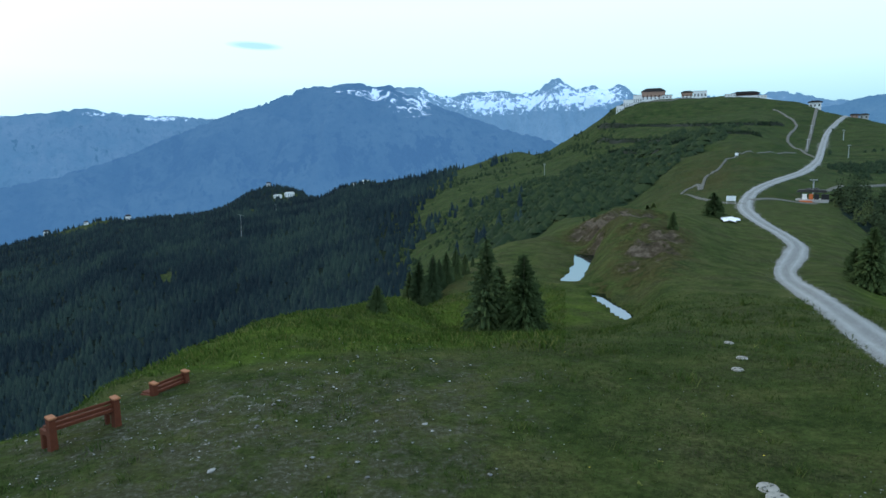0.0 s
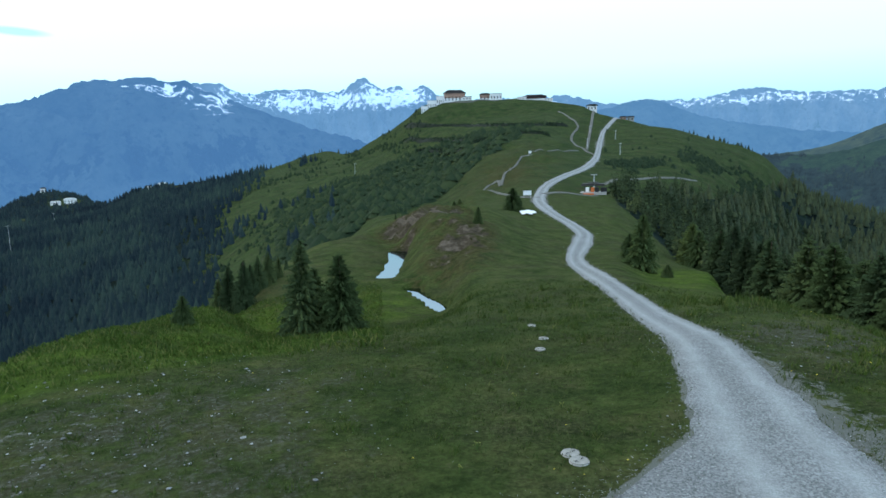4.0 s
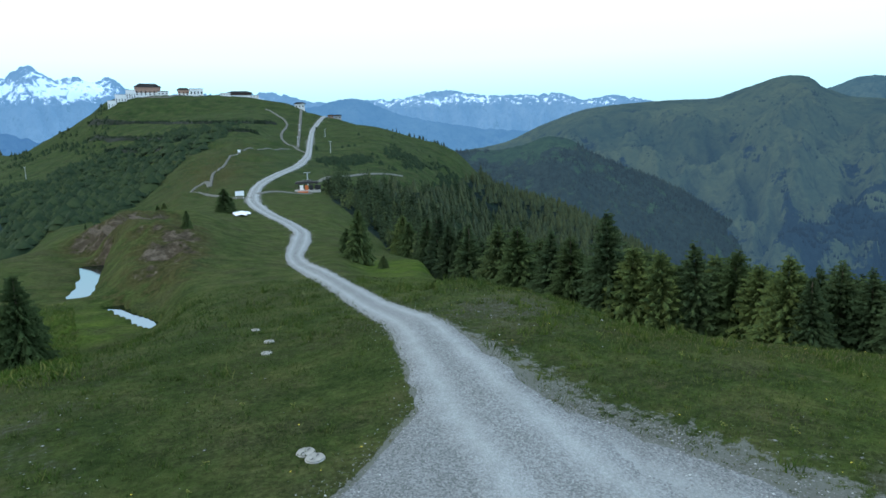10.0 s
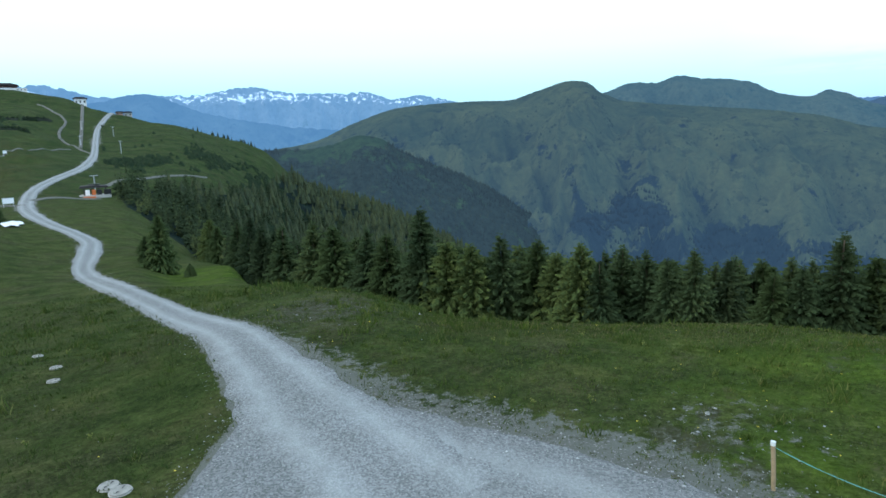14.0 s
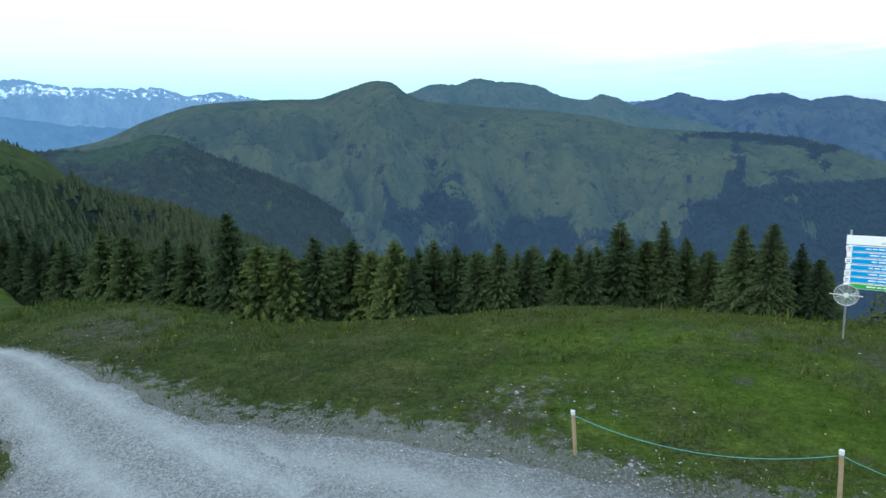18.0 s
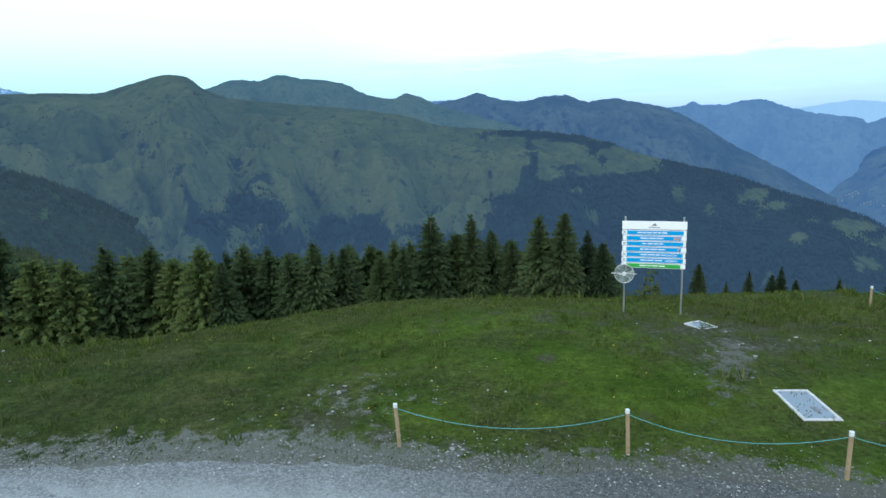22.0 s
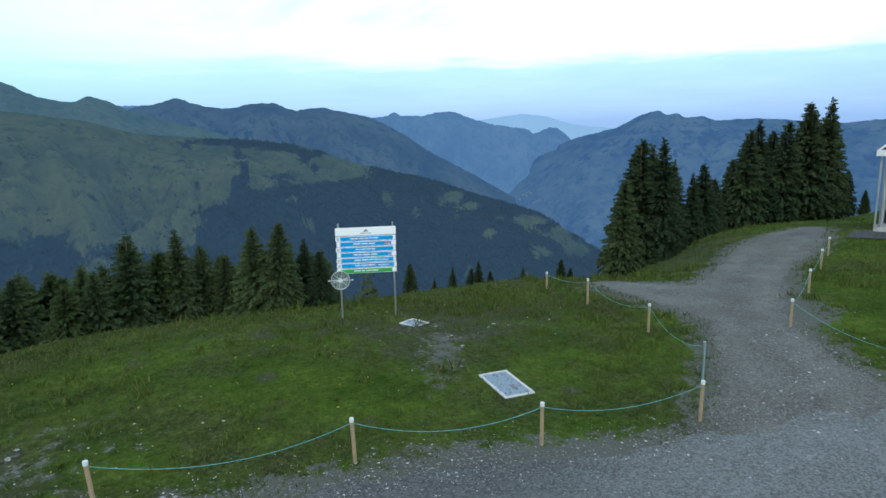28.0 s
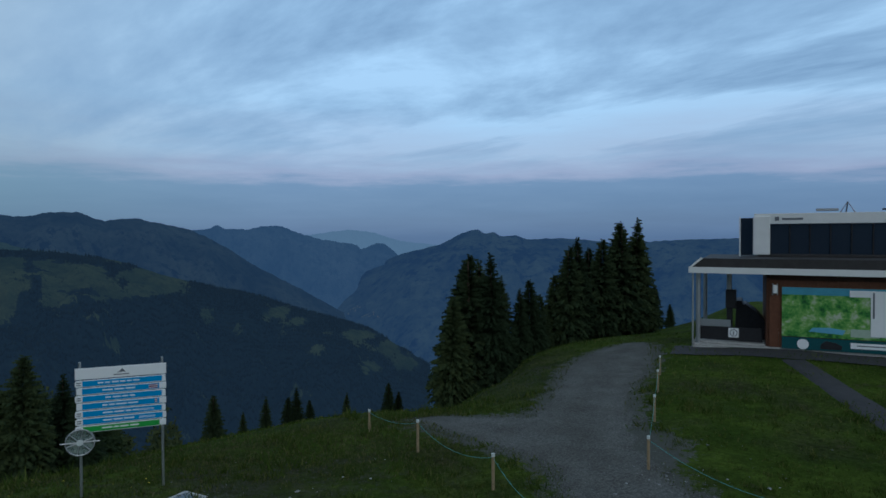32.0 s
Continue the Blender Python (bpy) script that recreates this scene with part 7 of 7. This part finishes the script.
house("restaurant_terrace", 26.2, 640, 8, 6, 2.4, 0.4, M_WHITE, M_STEEL, "low white terrace building beside the restaurant", 3, 1, flat=True, over=0.1)
house("drag_lift_hut", 29.9, 612, 8.8, 7, 5.0, 1.4, M_WHITE, M_ROOF, "white hut with dark overhanging roof above the lift line", 3, 1, over=1.0)
house("chairlift_shelter", 33.1, 560, 5.6, 4, 3.4, 1.0, M_CONCRETE, M_ROOF, "small grey chairlift shelter with dark roof on the ridge", 2, 1)
house("chairlift_shelter", 32.5, 558, 5.0, 4, 2.2, 0.8, M_WARM, M_ROOF, "small brown chairlift shelter on the ridge", 2, 1)
# across the valley, on the low ridge
for az, d, w, h, up in ((-13.6, 1470, 22, 6, 4), (-14.6, 1465, 18, 3.5, 4), (-15.3, 1690, 12, 7, 6), (-6.9, 1240, 16, 4.5, 3), (-8.0, 1245, 10, 4, 3), (-26.5, 1600, 12, 8, 3), (-29.5, 1610, 9, 4, 2), (-32.2, 1600, 12, 7, 3)):
    house("farmhouse", az, d, w, w * 0.6, h, h * 0.5, M_WHITE, M_WHITE if w > 15 else M_ROOF, "white house among dark forest on the low ridge", 4, 2, lift=up)


def info_board(az, dist, w, h, lift):
    p = on_ground(az, dist)
    o = empty_at("info_panel", p, -az)
    for s in (-1, 1):
        part("post", tube([(s * w * 0.42, 0.06, -0.3), (s * w * 0.42, 0.06, lift + h)], 0.05, 8), M_STEEL, o)
    part("panel", block(w, 0.08, h, (0, 0, lift + h / 2), 0.02), M_BOARD, o)
    part("frame_top", block(w + 0.1, 0.12, 0.1, (0, 0, lift + h + 0.05), 0.02), M_STEEL, o)
    tagged(o, "white information panel on two posts beside the track", "signboard")


info_board(24.35, 150, 1.9, 1.0, 0.7)
info_board(24.6, 262, 1.1, 0.9, 0.9)


def valley_lift():
    p = on_ground(30.1, 168)
    o = empty_at("chairlift_station", p, -30.1)
    part("platform", block(6.6, 5.0, 2.4, (0, 2.5, -0.6), 0.05), M_CONCRETE, o)
    part("apron", block(2.6, 1.4, 0.9, (-1.2, -0.6, -0.1), 0.04), M_ORANGE, o, "orange crash mat")
    for x in (-2.2, -0.6, 0.8, 2.3):
        part("column", block(0.22, 0.22, 1.9, (x, 1.0, 1.4), 0.02), M_DARK, o)
    part("canopy", prism(((-3.2, 2.2), (3.0, 2.2), (2.6, 2.7), (-2.8, 2.75)), 0.4, 4.4), M_ROOF, o)
    for x, w, c in ((-1.5, 0.9, M_BOARD), (-0.2, 0.8, M_ORANGE), (0.9, 1.0, M_DARK), (2.6, 1.5, M_DARK)):
        part("cabin", block(w, 1.2, 1.2, (x, 0.7, 1.2), 0.04), c, o)
    part("bullwheel", tube([(0, 2.2, 2.9), (0, 2.2, 3.1)], 1.3, 20), M_DARK, o)
    tagged(o, "open chairlift station with dark canopy and orange mat", "lift station")
    q = on_ground(30.15, 182)
    t = empty_at("lift_pylon", q, -30.15)
    part("mast", tube([(0, 0, -0.5), (0, 0, 3.5)], 0.2, 10, r1=0.14), M_STEEL, t)
    part("crossarm", block(1.8, 0.25, 0.2, (0, 0, 3.5), 0.03), M_STEEL, t)
    for s in (-1, 1):
        part("sheave_train", block(0.2, 1.6, 0.3, (s * 0.85, 0, 3.3), 0.03), M_DARK, t)
    tagged(t, "grey chairlift pylon with crossarm and sheaves", "pylon", "lift pylons")


valley_lift()
for az, d, h in ((29.55, 360, 5.0), (29.75, 450, 5.0), (31.9, 420, 5.5), (32.3, 330, 5.5), (-17.8, 700, 30.0), (-14.8, 950, 20.0), (9.0, 500, 9.0)):
    q = on_ground(az, d)
    t = empty_at("lift_pylon", q, -az)
    part("mast", tube([(0, 0, -0.5), (0, 0, h)], 0.10 + h * 0.012, 8, r1=0.08), M_STEEL, t)
    part("crossarm", block(h * 0.12 + 0.9, 0.18, 0.18, (0, 0, h), 0.03), M_STEEL, t)
    tagged(t, "slim grey lift pylon on the mountain side", "pylon", "lift pylons")

strip("lift_track", curve_points(((30.05, 606, 1.2), (29.85, 500, 1.1), (29.6, 400, 0.9), (29.5, 345, 0.8)), 60), 0.05, M_PATHG, "straight grey drag lift track up the summit slope", "track", ragged=0.05)
for line, lab in ((((27.1, 575, 0.9), (28.0, 535, 0.9), (28.6, 505, 0.9), (28.75, 485, 0.8), (28.35, 445, 0.8), (28.2, 405, 0.8), (28.5, 375, 0.8), (29.3, 345, 0.8), (30.2, 320, 0.8)), "pale footpath zigzagging up the summit slope"),
                  (((20.2, 178, 0.35), (20.9, 195, 0.5), (21.7, 204, 0.8), (22.0, 192, 0.6), (22.2, 206, 0.5), (23.0, 228, 0.45), (24.2, 262, 0.35), (26.5, 300, 0.3), (28.8, 330, 0.3)), "worn footpath over the hummocks of the ridge"),
                  (((25.6, 150, 0.9), (24.3, 152, 0.8), (22.5, 158, 0.7), (20.5, 168, 0.6)), "short gravel spur to the information panel"),
                  (((25.6, 158, 0.9), (27.2, 163, 0.9), (28.8, 164, 1.0), (30.5, 164, 1.2)), "gravel branch track to the chairlift station"),
                  (((30.9, 190, 0.9), (32.2, 212, 0.9), (34.2, 236, 0.8), (36.8, 262, 0.7), (38.5, 278, 0.5)), "pale cart track crossing the flank above the forest"),
                  (((12.6, 97, 0.25), (13.9, 93, 0.4), (15.2, 88, 0.45), (16.9, 84, 0.4), (18.4, 84, 0.25)), "bare trodden crest of the rocky hillock"),
                  (((17.4, 640, 1.2), (19.3, 625, 1.2), (20.2, 640, 1.4), (22.0, 645, 1.2)), "pale path between the summit buildings")):
    strip("path", curve_points(line, 90), 0.06, M_SOIL if "hillock" in lab else M_PATHG, lab, "path", cols=7)


def snow_patch():
    rng = np.random.RandomState(3)
    n, m = 26, 8
    c = on_ground(24.35, 113)
    ahead_dir, side_dir = at(24.35, 1.0), at(114.35, 1.0)
    pts = np.zeros((m, n, 3))
    for i in range(m):
        for j in range(n):
            a = j * math.tau / n
            r = (1 - i / (m - 1)) * (1 + 0.30 * math.sin(2 * a + 1) + 0.18 * math.sin(5 * a) + 0.12 * math.sin(9 * a + 2))
            q = c + ahead_dir * (5.0 * r * math.sin(a)) + side_dir * (1.15 * r * math.cos(a))
            x, y = q.x, q.y
            pts[i, j] = x, y, float(height(x, y)) + 0.42 * (1 - r * 0.6) ** 0.5 if r < 1.5 else float(height(x, y))
    me = grid_mesh("snow_patch", pts, M_SNOWBANK, wrap=True)
    tagged(new("snow_patch", me), "last white snow patch melting beside a spruce", "snow")


M_SNOWBANK = plain("old_snow", (0.84, 0.87, 0.9), 0.6, vary=0.06, scale=2)
snow_patch()


def village():
    """Small houses strewn over the valley floor and the lower slopes."""
    rng = np.random.RandomState(12)
    az, d, z, e, _ = far_side
    bm = bmesh.new()
    for k in range(40):
        ca, ce = ((123.9, -5.5), (125.3, -6.5), (122.9, -4.95), (126.8, -7.1))[k % 4]
        a, el = rng.normal(ca, 0.35), rng.normal(ce, 0.14)
        c = int(np.argmin(np.abs(az - a)))
        hit = np.where(e[::-1, c] >= el)[0]
        if len(hit) == 0:
            continue
        r = len(e) - 1 - hit[0]
        p = at(az[c], d[r, c], z[r, c])
        w, h = rng.uniform(3, 6), rng.uniform(2, 3.5)
        block(w, w * 0.8, h + 6, (p.x, p.y, p.z + h / 2 - 3), 0, (0, 0, rng.uniform(0, 90)), bm)
    me = bpy.data.meshes.new("village")
    bm.to_mesh(me)
    bm.free()
    me.materials.append(M_CONCRETE)
    tagged(new("village", me), "tiny pale houses of a village in the valley", "village", kind="stuff")


village()

# ---- stones and turf: too many to count ----
def on_gravel(x, y, margin=0.0):
    """True where the yard or a way lies."""
    d, a = np.hypot(x, y), np.degrees(np.arctan2(x, y))
    hit = d < yard_radius(a) + margin
    for line in (ROAD_LINE[:150:3], PATH_LINE[::3], SIDE_LINE[::3]):
        hit |= line_distance(x, y, line) < margin
    return hit


mst = Mat("loose_stones", 0.9, gloss=0.1)
isl = mst.node("ShaderNodeNewGeometry").outputs["Random Per Island"]
mst.colour(mst.ramp(isl, (0.0, (0.16, 0.16, 0.155)), (0.7, (0.28, 0.29, 0.29)), (0.97, (0.52, 0.53, 0.52))))
M_STONES = mst.m

OCT = np.array([(1, 0, 0), (0.3, 0.95, 0), (-0.8, 0.6, 0), (-0.8, -0.6, 0), (0.3, -0.95, 0), (0.1, 0.1, 0.75), (0, 0, -0.5)])
OCT_T = np.array([(0, 1, 5), (1, 2, 5), (2, 3, 5), (3, 4, 5), (4, 0, 5), (1, 0, 6), (2, 1, 6), (3, 2, 6), (4, 3, 6), (0, 4, 6)])


def stones(name, x, y, size, label, seed):
    rng = np.random.RandomState(seed)
    n = len(x)
    a = rng.uniform(0, 6.28, n)
    v = OCT[None] * size[:, None, None] * rng.uniform(0.6, 1.35, (n, 7, 3))
    ca, sa = np.cos(a)[:, None], np.sin(a)[:, None]
    vx, vy = v[..., 0] * ca - v[..., 1] * sa, v[..., 0] * sa + v[..., 1] * ca
    z = height(x, y)
    pts = np.stack([vx + x[:, None], vy + y[:, None], v[..., 2] * 0.7 + z[:, None] + 0.03], -1)
    t = (OCT_T[None] + (np.arange(n) * 7)[:, None, None]).reshape(-1, 3)
    tagged(new(name, tri_mesh(name, pts.reshape(-1, 3), t, M_STONES)), label, "stones", kind="stuff")


rg = np.random.RandomState(77)


def verge_places(n):
    a = rg.uniform(20, 165, n)
    r = yard_radius(a) + rg.normal(0.0, 0.55, n)
    k = rg.randint(20, 200, n // 2)
    side = rg.choice([-1, 1], n // 2)
    t = np.gradient(ROAD_LINE[:, :2], axis=0)
    t /= np.linalg.norm(t, axis=1)[:, None]
    off = (ROAD_LINE[k, 2] + rg.normal(0.1, 0.35, n // 2)) * side
    return (np.concatenate([r * np.sin(np.radians(a)), ROAD_LINE[k, 0] + t[k, 1] * off]),
            np.concatenate([r * np.cos(np.radians(a)), ROAD_LINE[k, 1] - t[k, 0] * off]))


sx, sy = verge_places(6000)
stones("loose_stones", sx, sy, rg.gamma(1.4, 0.0045, len(sx)) + 0.005, "pale loose stones along the edge of the gravel", 1)
# stones lying open in the worn turf
ax = np.concatenate([rg.normal(-18, 17, 1500), rg.normal(47, 5, 160), rg.normal(83, 8, 160), rg.normal(120, 5, 110), rg.uniform(-40, 150, 60)])
dx = np.concatenate([rg.normal(17.0, 3.6, 1500), rg.normal(24, 3.5, 160), rg.normal(13.6, 1.2, 160), rg.normal(18.5, 2.4, 110), rg.uniform(11, 30, 60)])
keep = dx > 9.5
ax, dx = ax[keep], dx[keep]
stones("field_stones", dx * np.sin(np.radians(ax)), dx * np.cos(np.radians(ax)), rg.gamma(1.0, 0.010, len(ax)) + 0.005, "pale stones scattered in the worn turf", 2)
# grit on the yard
ay, dy = rg.uniform(26, 160, 7000), rg.uniform(8.5, 16, 7000)
keep = dy < yard_radius(ay)
ay, dy = ay[keep], dy[keep]
stones("grit", dy * np.sin(np.radians(ay)), dy * np.cos(np.radians(ay)), rg.gamma(1.5, 0.0042, len(ay)) + 0.005, "coarse grit lying on the gravel yard", 3)
aw, dw = rg.normal(150, 3.5, 420), rg.normal(17.5, 2.4, 420)
stones("field_stones", dw * np.sin(np.radians(aw)), dw * np.cos(np.radians(aw)), rg.gamma(1.3, 0.009, 420) + 0.008, "white stones strewn over the path mouth", 4)



def flat_stone(az, dist, size, turn):
    """A pale weathered stone, half sunk in the turf."""
    rng = np.random.RandomState(int(az * 10) + int(dist * 100))
    bm = bmesh.new()
    bmesh.ops.create_icosphere(bm, subdivisions=2, radius=1.0)
    for v in bm.verts:
        f = 1 + 0.28 * noise.noise(v.co * 1.7 + Vector((az, dist, 0))) + rng.uniform(-0.05, 0.05)
        v.co = Vector((v.co.x * f * size * 0.68, v.co.y * f * size * 0.42, v.co.z * f * size * 0.22))
    me = bpy.data.meshes.new("stone")
    bm.to_mesh(me)
    bm.free()
    me.materials.append(M_TURF_STONE)
    o = new("stone", me)
    p = on_ground(az, dist, size * 0.04)
    o.matrix_world = pose(p.x, p.y, p.z, rng.uniform(-6, 6), rng.uniform(-6, 6), turn)
    return tagged(o, "pale flat stone half sunk in the turf", "stone", "pale stones in the lawn")


for az, d, size, turn in ((82.0, 14.55, 0.13, 20), (82.6, 14.9, 0.09, 70), (79.2, 14.6, 0.07, 10), (80.9, 13.4, 0.10, 140), (92.6, 11.35, 0.10, 30), (93.6, 11.3, 0.07, 80), (118.6, 18.4, 0.08, 15),
                          (119.6, 17.5, 0.09, 60), (122.5, 19.6, 0.11, 100), (117.2, 19.4, 0.08, 45), (-2.0, 14.6, 0.12, 25), (-21.5, 13.2, 0.16, 70), (-26.0, 15.0, 0.12, 120)):
    flat_stone(az, d, size, turn)


def flowering_weed(az, dist, tall):
    """A tuft of stalks with yellow flower heads."""
    rng = np.random.RandomState(int(az * 13) + int(dist * 50))
    o = empty_at("flowering_weed", on_ground(az, dist), az * 5)
    stalks = bmesh.new()
    for k in range(11):
        a, lean, h = rng.uniform(0, 6.28), rng.uniform(0.05, 0.45) * tall, tall * rng.uniform(0.55, 1.0)
        top = Vector((math.cos(a) * lean, math.sin(a) * lean, h))
        tube([(0.0, 0.0, -0.03), (top.x * 0.35, top.y * 0.35, h * 0.6), tuple(top)], 0.006, 4, stalks)
        head = new("flower_head", FLOWER_HEAD)
        head.parent = o
        size = rng.uniform(0.011, 0.02)
        head.matrix_local = Matrix.Translation(top) @ Matrix.Diagonal((size, size, size * 0.8, 1))
    part("stalks", stalks, M_STALK, o)
    return tagged(o, "tuft of yellow-flowering weed standing in the turf", "plant", "flowering weeds")


M_STALK = plain("weed_stalk", (0.075, 0.115, 0.025), 0.9, scale=8)
M_PETAL = plain("weed_flower", (0.17, 0.18, 0.04), 0.8, scale=20)
bm = bmesh.new()
bmesh.ops.create_icosphere(bm, subdivisions=1, radius=1.0)
FLOWER_HEAD = bpy.data.meshes.new("flower_head")
bm.to_mesh(FLOWER_HEAD)
bm.free()
FLOWER_HEAD.materials.append(M_PETAL)
for az, d, tall in ((17.8, 11.9, 0.16), (19.5, 13.0, 0.18), (26.8, 24.6, 0.24), (27.5, 15.6, 0.16), (23.1, 16.2, 0.18), (71.9, 14.5, 0.24), (66.6, 14.2, 0.18), (76.5, 19.1, 0.22), (71.1, 20.1, 0.24), (63.0, 19.0, 0.26), (56.0, 20.5, 0.24)):
    flowering_weed(az, d, tall)

mg = Mat("grass_blades", 0.95, gloss=0.03)
gi = mg.node("ShaderNodeNewGeometry").outputs["Random Per Island"]
mg.colour(mg.mix(mg.attr("tone").outputs["Fac"], mg.ramp(gi, (0.0, (0.034, 0.057, 0.015)), (0.6, (0.055, 0.085, 0.022)), (1.0, (0.104, 0.113, 0.042))),
                 mg.ramp(gi, (0.0, (0.038, 0.066, 0.011)), (0.6, (0.070, 0.108, 0.019)), (1.0, (0.146, 0.150, 0.046)))))
M_BLADE = mg.m
mh = Mat("pale_grass_blades", 0.95, gloss=0.03)
mh.colour(mh.ramp(mh.node("ShaderNodeNewGeometry").outputs["Random Per Island"], (0.0, (0.045, 0.062, 0.020)), (0.6, (0.086, 0.098, 0.038)), (1.0, (0.17, 0.155, 0.075))))
M_PALE_BLADE = mh.m


def turf(name, n, a0, a1, d0, d1, tall, wide, label, seed, patchy=0.0, tone=None, mat=None):
    """Tufts of grass: each blade a bent pair of triangles."""
    rng = np.random.RandomState(seed)
    a, d = rng.uniform(a0, a1, n), np.sqrt(rng.uniform(d0 ** 2, d1 ** 2, n))
    x, y = d * np.sin(np.radians(a)), d * np.cos(np.radians(a))
    f = fbm(x * 0.5, y * 0.5, seed, 4)
    keep = ~on_gravel(x, y, -0.2) & (rng.rand(n) > 0.75 * bare_patches(a, d)) & (f > patchy - 0.6 + rng.uniform(-0.25, 0.25, n))
    x, y, f, a, d = x[keep], y[keep], f[keep], a[keep], d[keep]
    n = len(x)
    z = height(x, y)
    h = tall * rng.uniform(0.5, 1.4, n) * (1 + 0.7 * f)
    w = wide * rng.uniform(0.6, 1.3, n)
    t = rng.uniform(0, 6.28, n)
    lean = rng.uniform(0.2, 0.9, n) * h
    u = rng.uniform(0, 6.28, n)
    dirx, diry = np.cos(t) * w, np.sin(t) * w
    lx, ly = np.cos(u) * lean, np.sin(u) * lean
    p = np.stack([np.stack([x - dirx, y - diry, z - 0.02], -1), np.stack([x + dirx, y + diry, z - 0.02], -1),
                  np.stack([x + lx * 0.4 + dirx * 0.6, y + ly * 0.4 + diry * 0.6, z + h * 0.65], -1),
                  np.stack([x + lx, y + ly, z + h], -1)], 1)
    k = (np.arange(n) * 4)[:, None]
    tr = np.stack([k + 0, k + 1, k + 2, k + 0, k + 2, k + 3], -1).reshape(-1, 3)
    me = tri_mesh(name, p.reshape(-1, 3), tr, mat or M_BLADE)
    lv = np.clip((smoothstep(a, 40, 105) * 0.95 + 0.9 * (1 - smoothstep(a, 3, 12)) * smoothstep(d, 20, 24)) if tone is None else np.full(n, tone), 0, 1) * (1 - 0.8 * bare_patches(a, d)) * (1 - 0.9 * np.exp(-((a - 139) / 6) ** 2 - ((d - 35) / 9) ** 2))
    layer = me.attributes.new("tone", "FLOAT", "POINT")
    layer.data.foreach_set("value", np.repeat(lv, 4).astype(np.float32))
    return tagged(new(name, me), label, "grass", kind="stuff")


turf("grass", 90000, -42, 170, 9, 24, 0.055, 0.011, "short alpine turf round the gravel yard", 1, patchy=0.25)
turf("grass", 70000, -42, 170, 22, 46, 0.10, 0.02, "tufted meadow grass on the hilltop", 2, patchy=0.2)
turf("tall_grass", 24000, 56, 134, 20.0, 27, 0.07, 0.011, "tall pale grass along the brow", 3, patchy=0.1, tone=0.6, mat=M_PALE_BLADE)
turf("tall_grass", 42000, -40, 11, 21.5, 60, 0.17, 0.025, "lush green grass on the brow and round the tarns", 4, patchy=0.15, tone=1.0)
turf("weeds", 500, 20, 118, 11, 28, 0.11, 0.022, "yellow-green weeds in the turf", 5, patchy=0.5, tone=0.7)



def tussocks(n, a0, a1, d0, d1, label, seed, tone):
    """Clumps of longer grass standing in the turf."""
    rng = np.random.RandomState(seed)
    a, d = rng.uniform(a0, a1, n), np.sqrt(rng.uniform(d0 ** 2, d1 ** 2, n))
    cx, cy = d * np.sin(np.radians(a)), d * np.cos(np.radians(a))
    keep = ~on_gravel(cx, cy, 0.2) & (fbm(cx * 0.25, cy * 0.25, seed, 3) > rng.uniform(-0.5, 0.4, n))
    cx, cy = cx[keep], cy[keep]
    m = 26
    size = rng.gamma(3.0, 0.028, len(cx)) * np.interp(np.hypot(cx, cy), [10, 40], [0.8, 2.0])
    x, y = (cx[:, None] + rng.normal(0, 0.6, (len(cx), m)) * size[:, None]).reshape(-1), (cy[:, None] + rng.normal(0, 0.6, (len(cx), m)) * size[:, None]).reshape(-1)
    s = np.repeat(size, m)
    z = height(x, y)
    t, u = rng.uniform(0, 6.28, len(x)), rng.uniform(0, 6.28, len(x))
    w, h = s * rng.uniform(0.05, 0.10, len(x)), s * rng.uniform(0.5, 1.3, len(x))
    lx, ly = np.cos(u) * h * 0.5, np.sin(u) * h * 0.5
    p = np.stack([np.stack([x - np.cos(t) * w, y - np.sin(t) * w, z - 0.02], -1), np.stack([x + np.cos(t) * w, y + np.sin(t) * w, z - 0.02], -1), np.stack([x + lx, y + ly, z + h], -1)], 1)
    me = tri_mesh("tussocks", p.reshape(-1, 3), np.arange(len(x) * 3).reshape(-1, 3), M_BLADE)
    layer = me.attributes.new("tone", "FLOAT", "POINT")
    layer.data.foreach_set("value", np.repeat(np.clip(np.repeat(tone + rng.uniform(-0.4, 0.4, len(cx)), m), 0, 1), 3).astype(np.float32))
    tagged(new("tussocks", me), label, "grass", kind="stuff")


tussocks(4200, -42, 60, 10, 42, "tussocks of longer grass in the worn turf", 61, 0.4)
tussocks(4200, 45, 170, 10.5, 30, "tussocks of longer grass in the lawn", 62, 0.85)

my = plain("yellow_petals", (0.62, 0.50, 0.05), 0.7)
fa, fd = np.concatenate([rg.uniform(45, 115, 70), rg.uniform(-10, 60, 30)]), np.concatenate([rg.uniform(12.5, 24, 70), rg.uniform(11, 34, 30)])
fx, fy = fd * np.sin(np.radians(fa)), fd * np.cos(np.radians(fa))
kp = ~on_gravel(fx, fy, 0.1)
fx, fy = fx[kp], fy[kp]
fz = height(fx, fy)
nf = len(fx)
s = rg.uniform(0.012, 0.03, nf)
fp = np.stack([np.stack([fx - s, fy, fz + 0.14], -1), np.stack([fx, fy - s, fz + 0.15], -1), np.stack([fx + s, fy, fz + 0.14], -1), np.stack([fx, fy + s, fz + 0.15], -1), np.stack([fx, fy, fz + 0.10], -1)], 1)
kf = (np.arange(nf) * 5)[:, None]
ft = np.stack([kf, kf + 1, kf + 2, kf, kf + 2, kf + 3], -1).reshape(-1, 3)
tagged(new("flowers", tri_mesh("flowers", fp.reshape(-1, 3), ft, my)), "small yellow meadow flowers scattered in the grass", "flowers", kind="stuff")
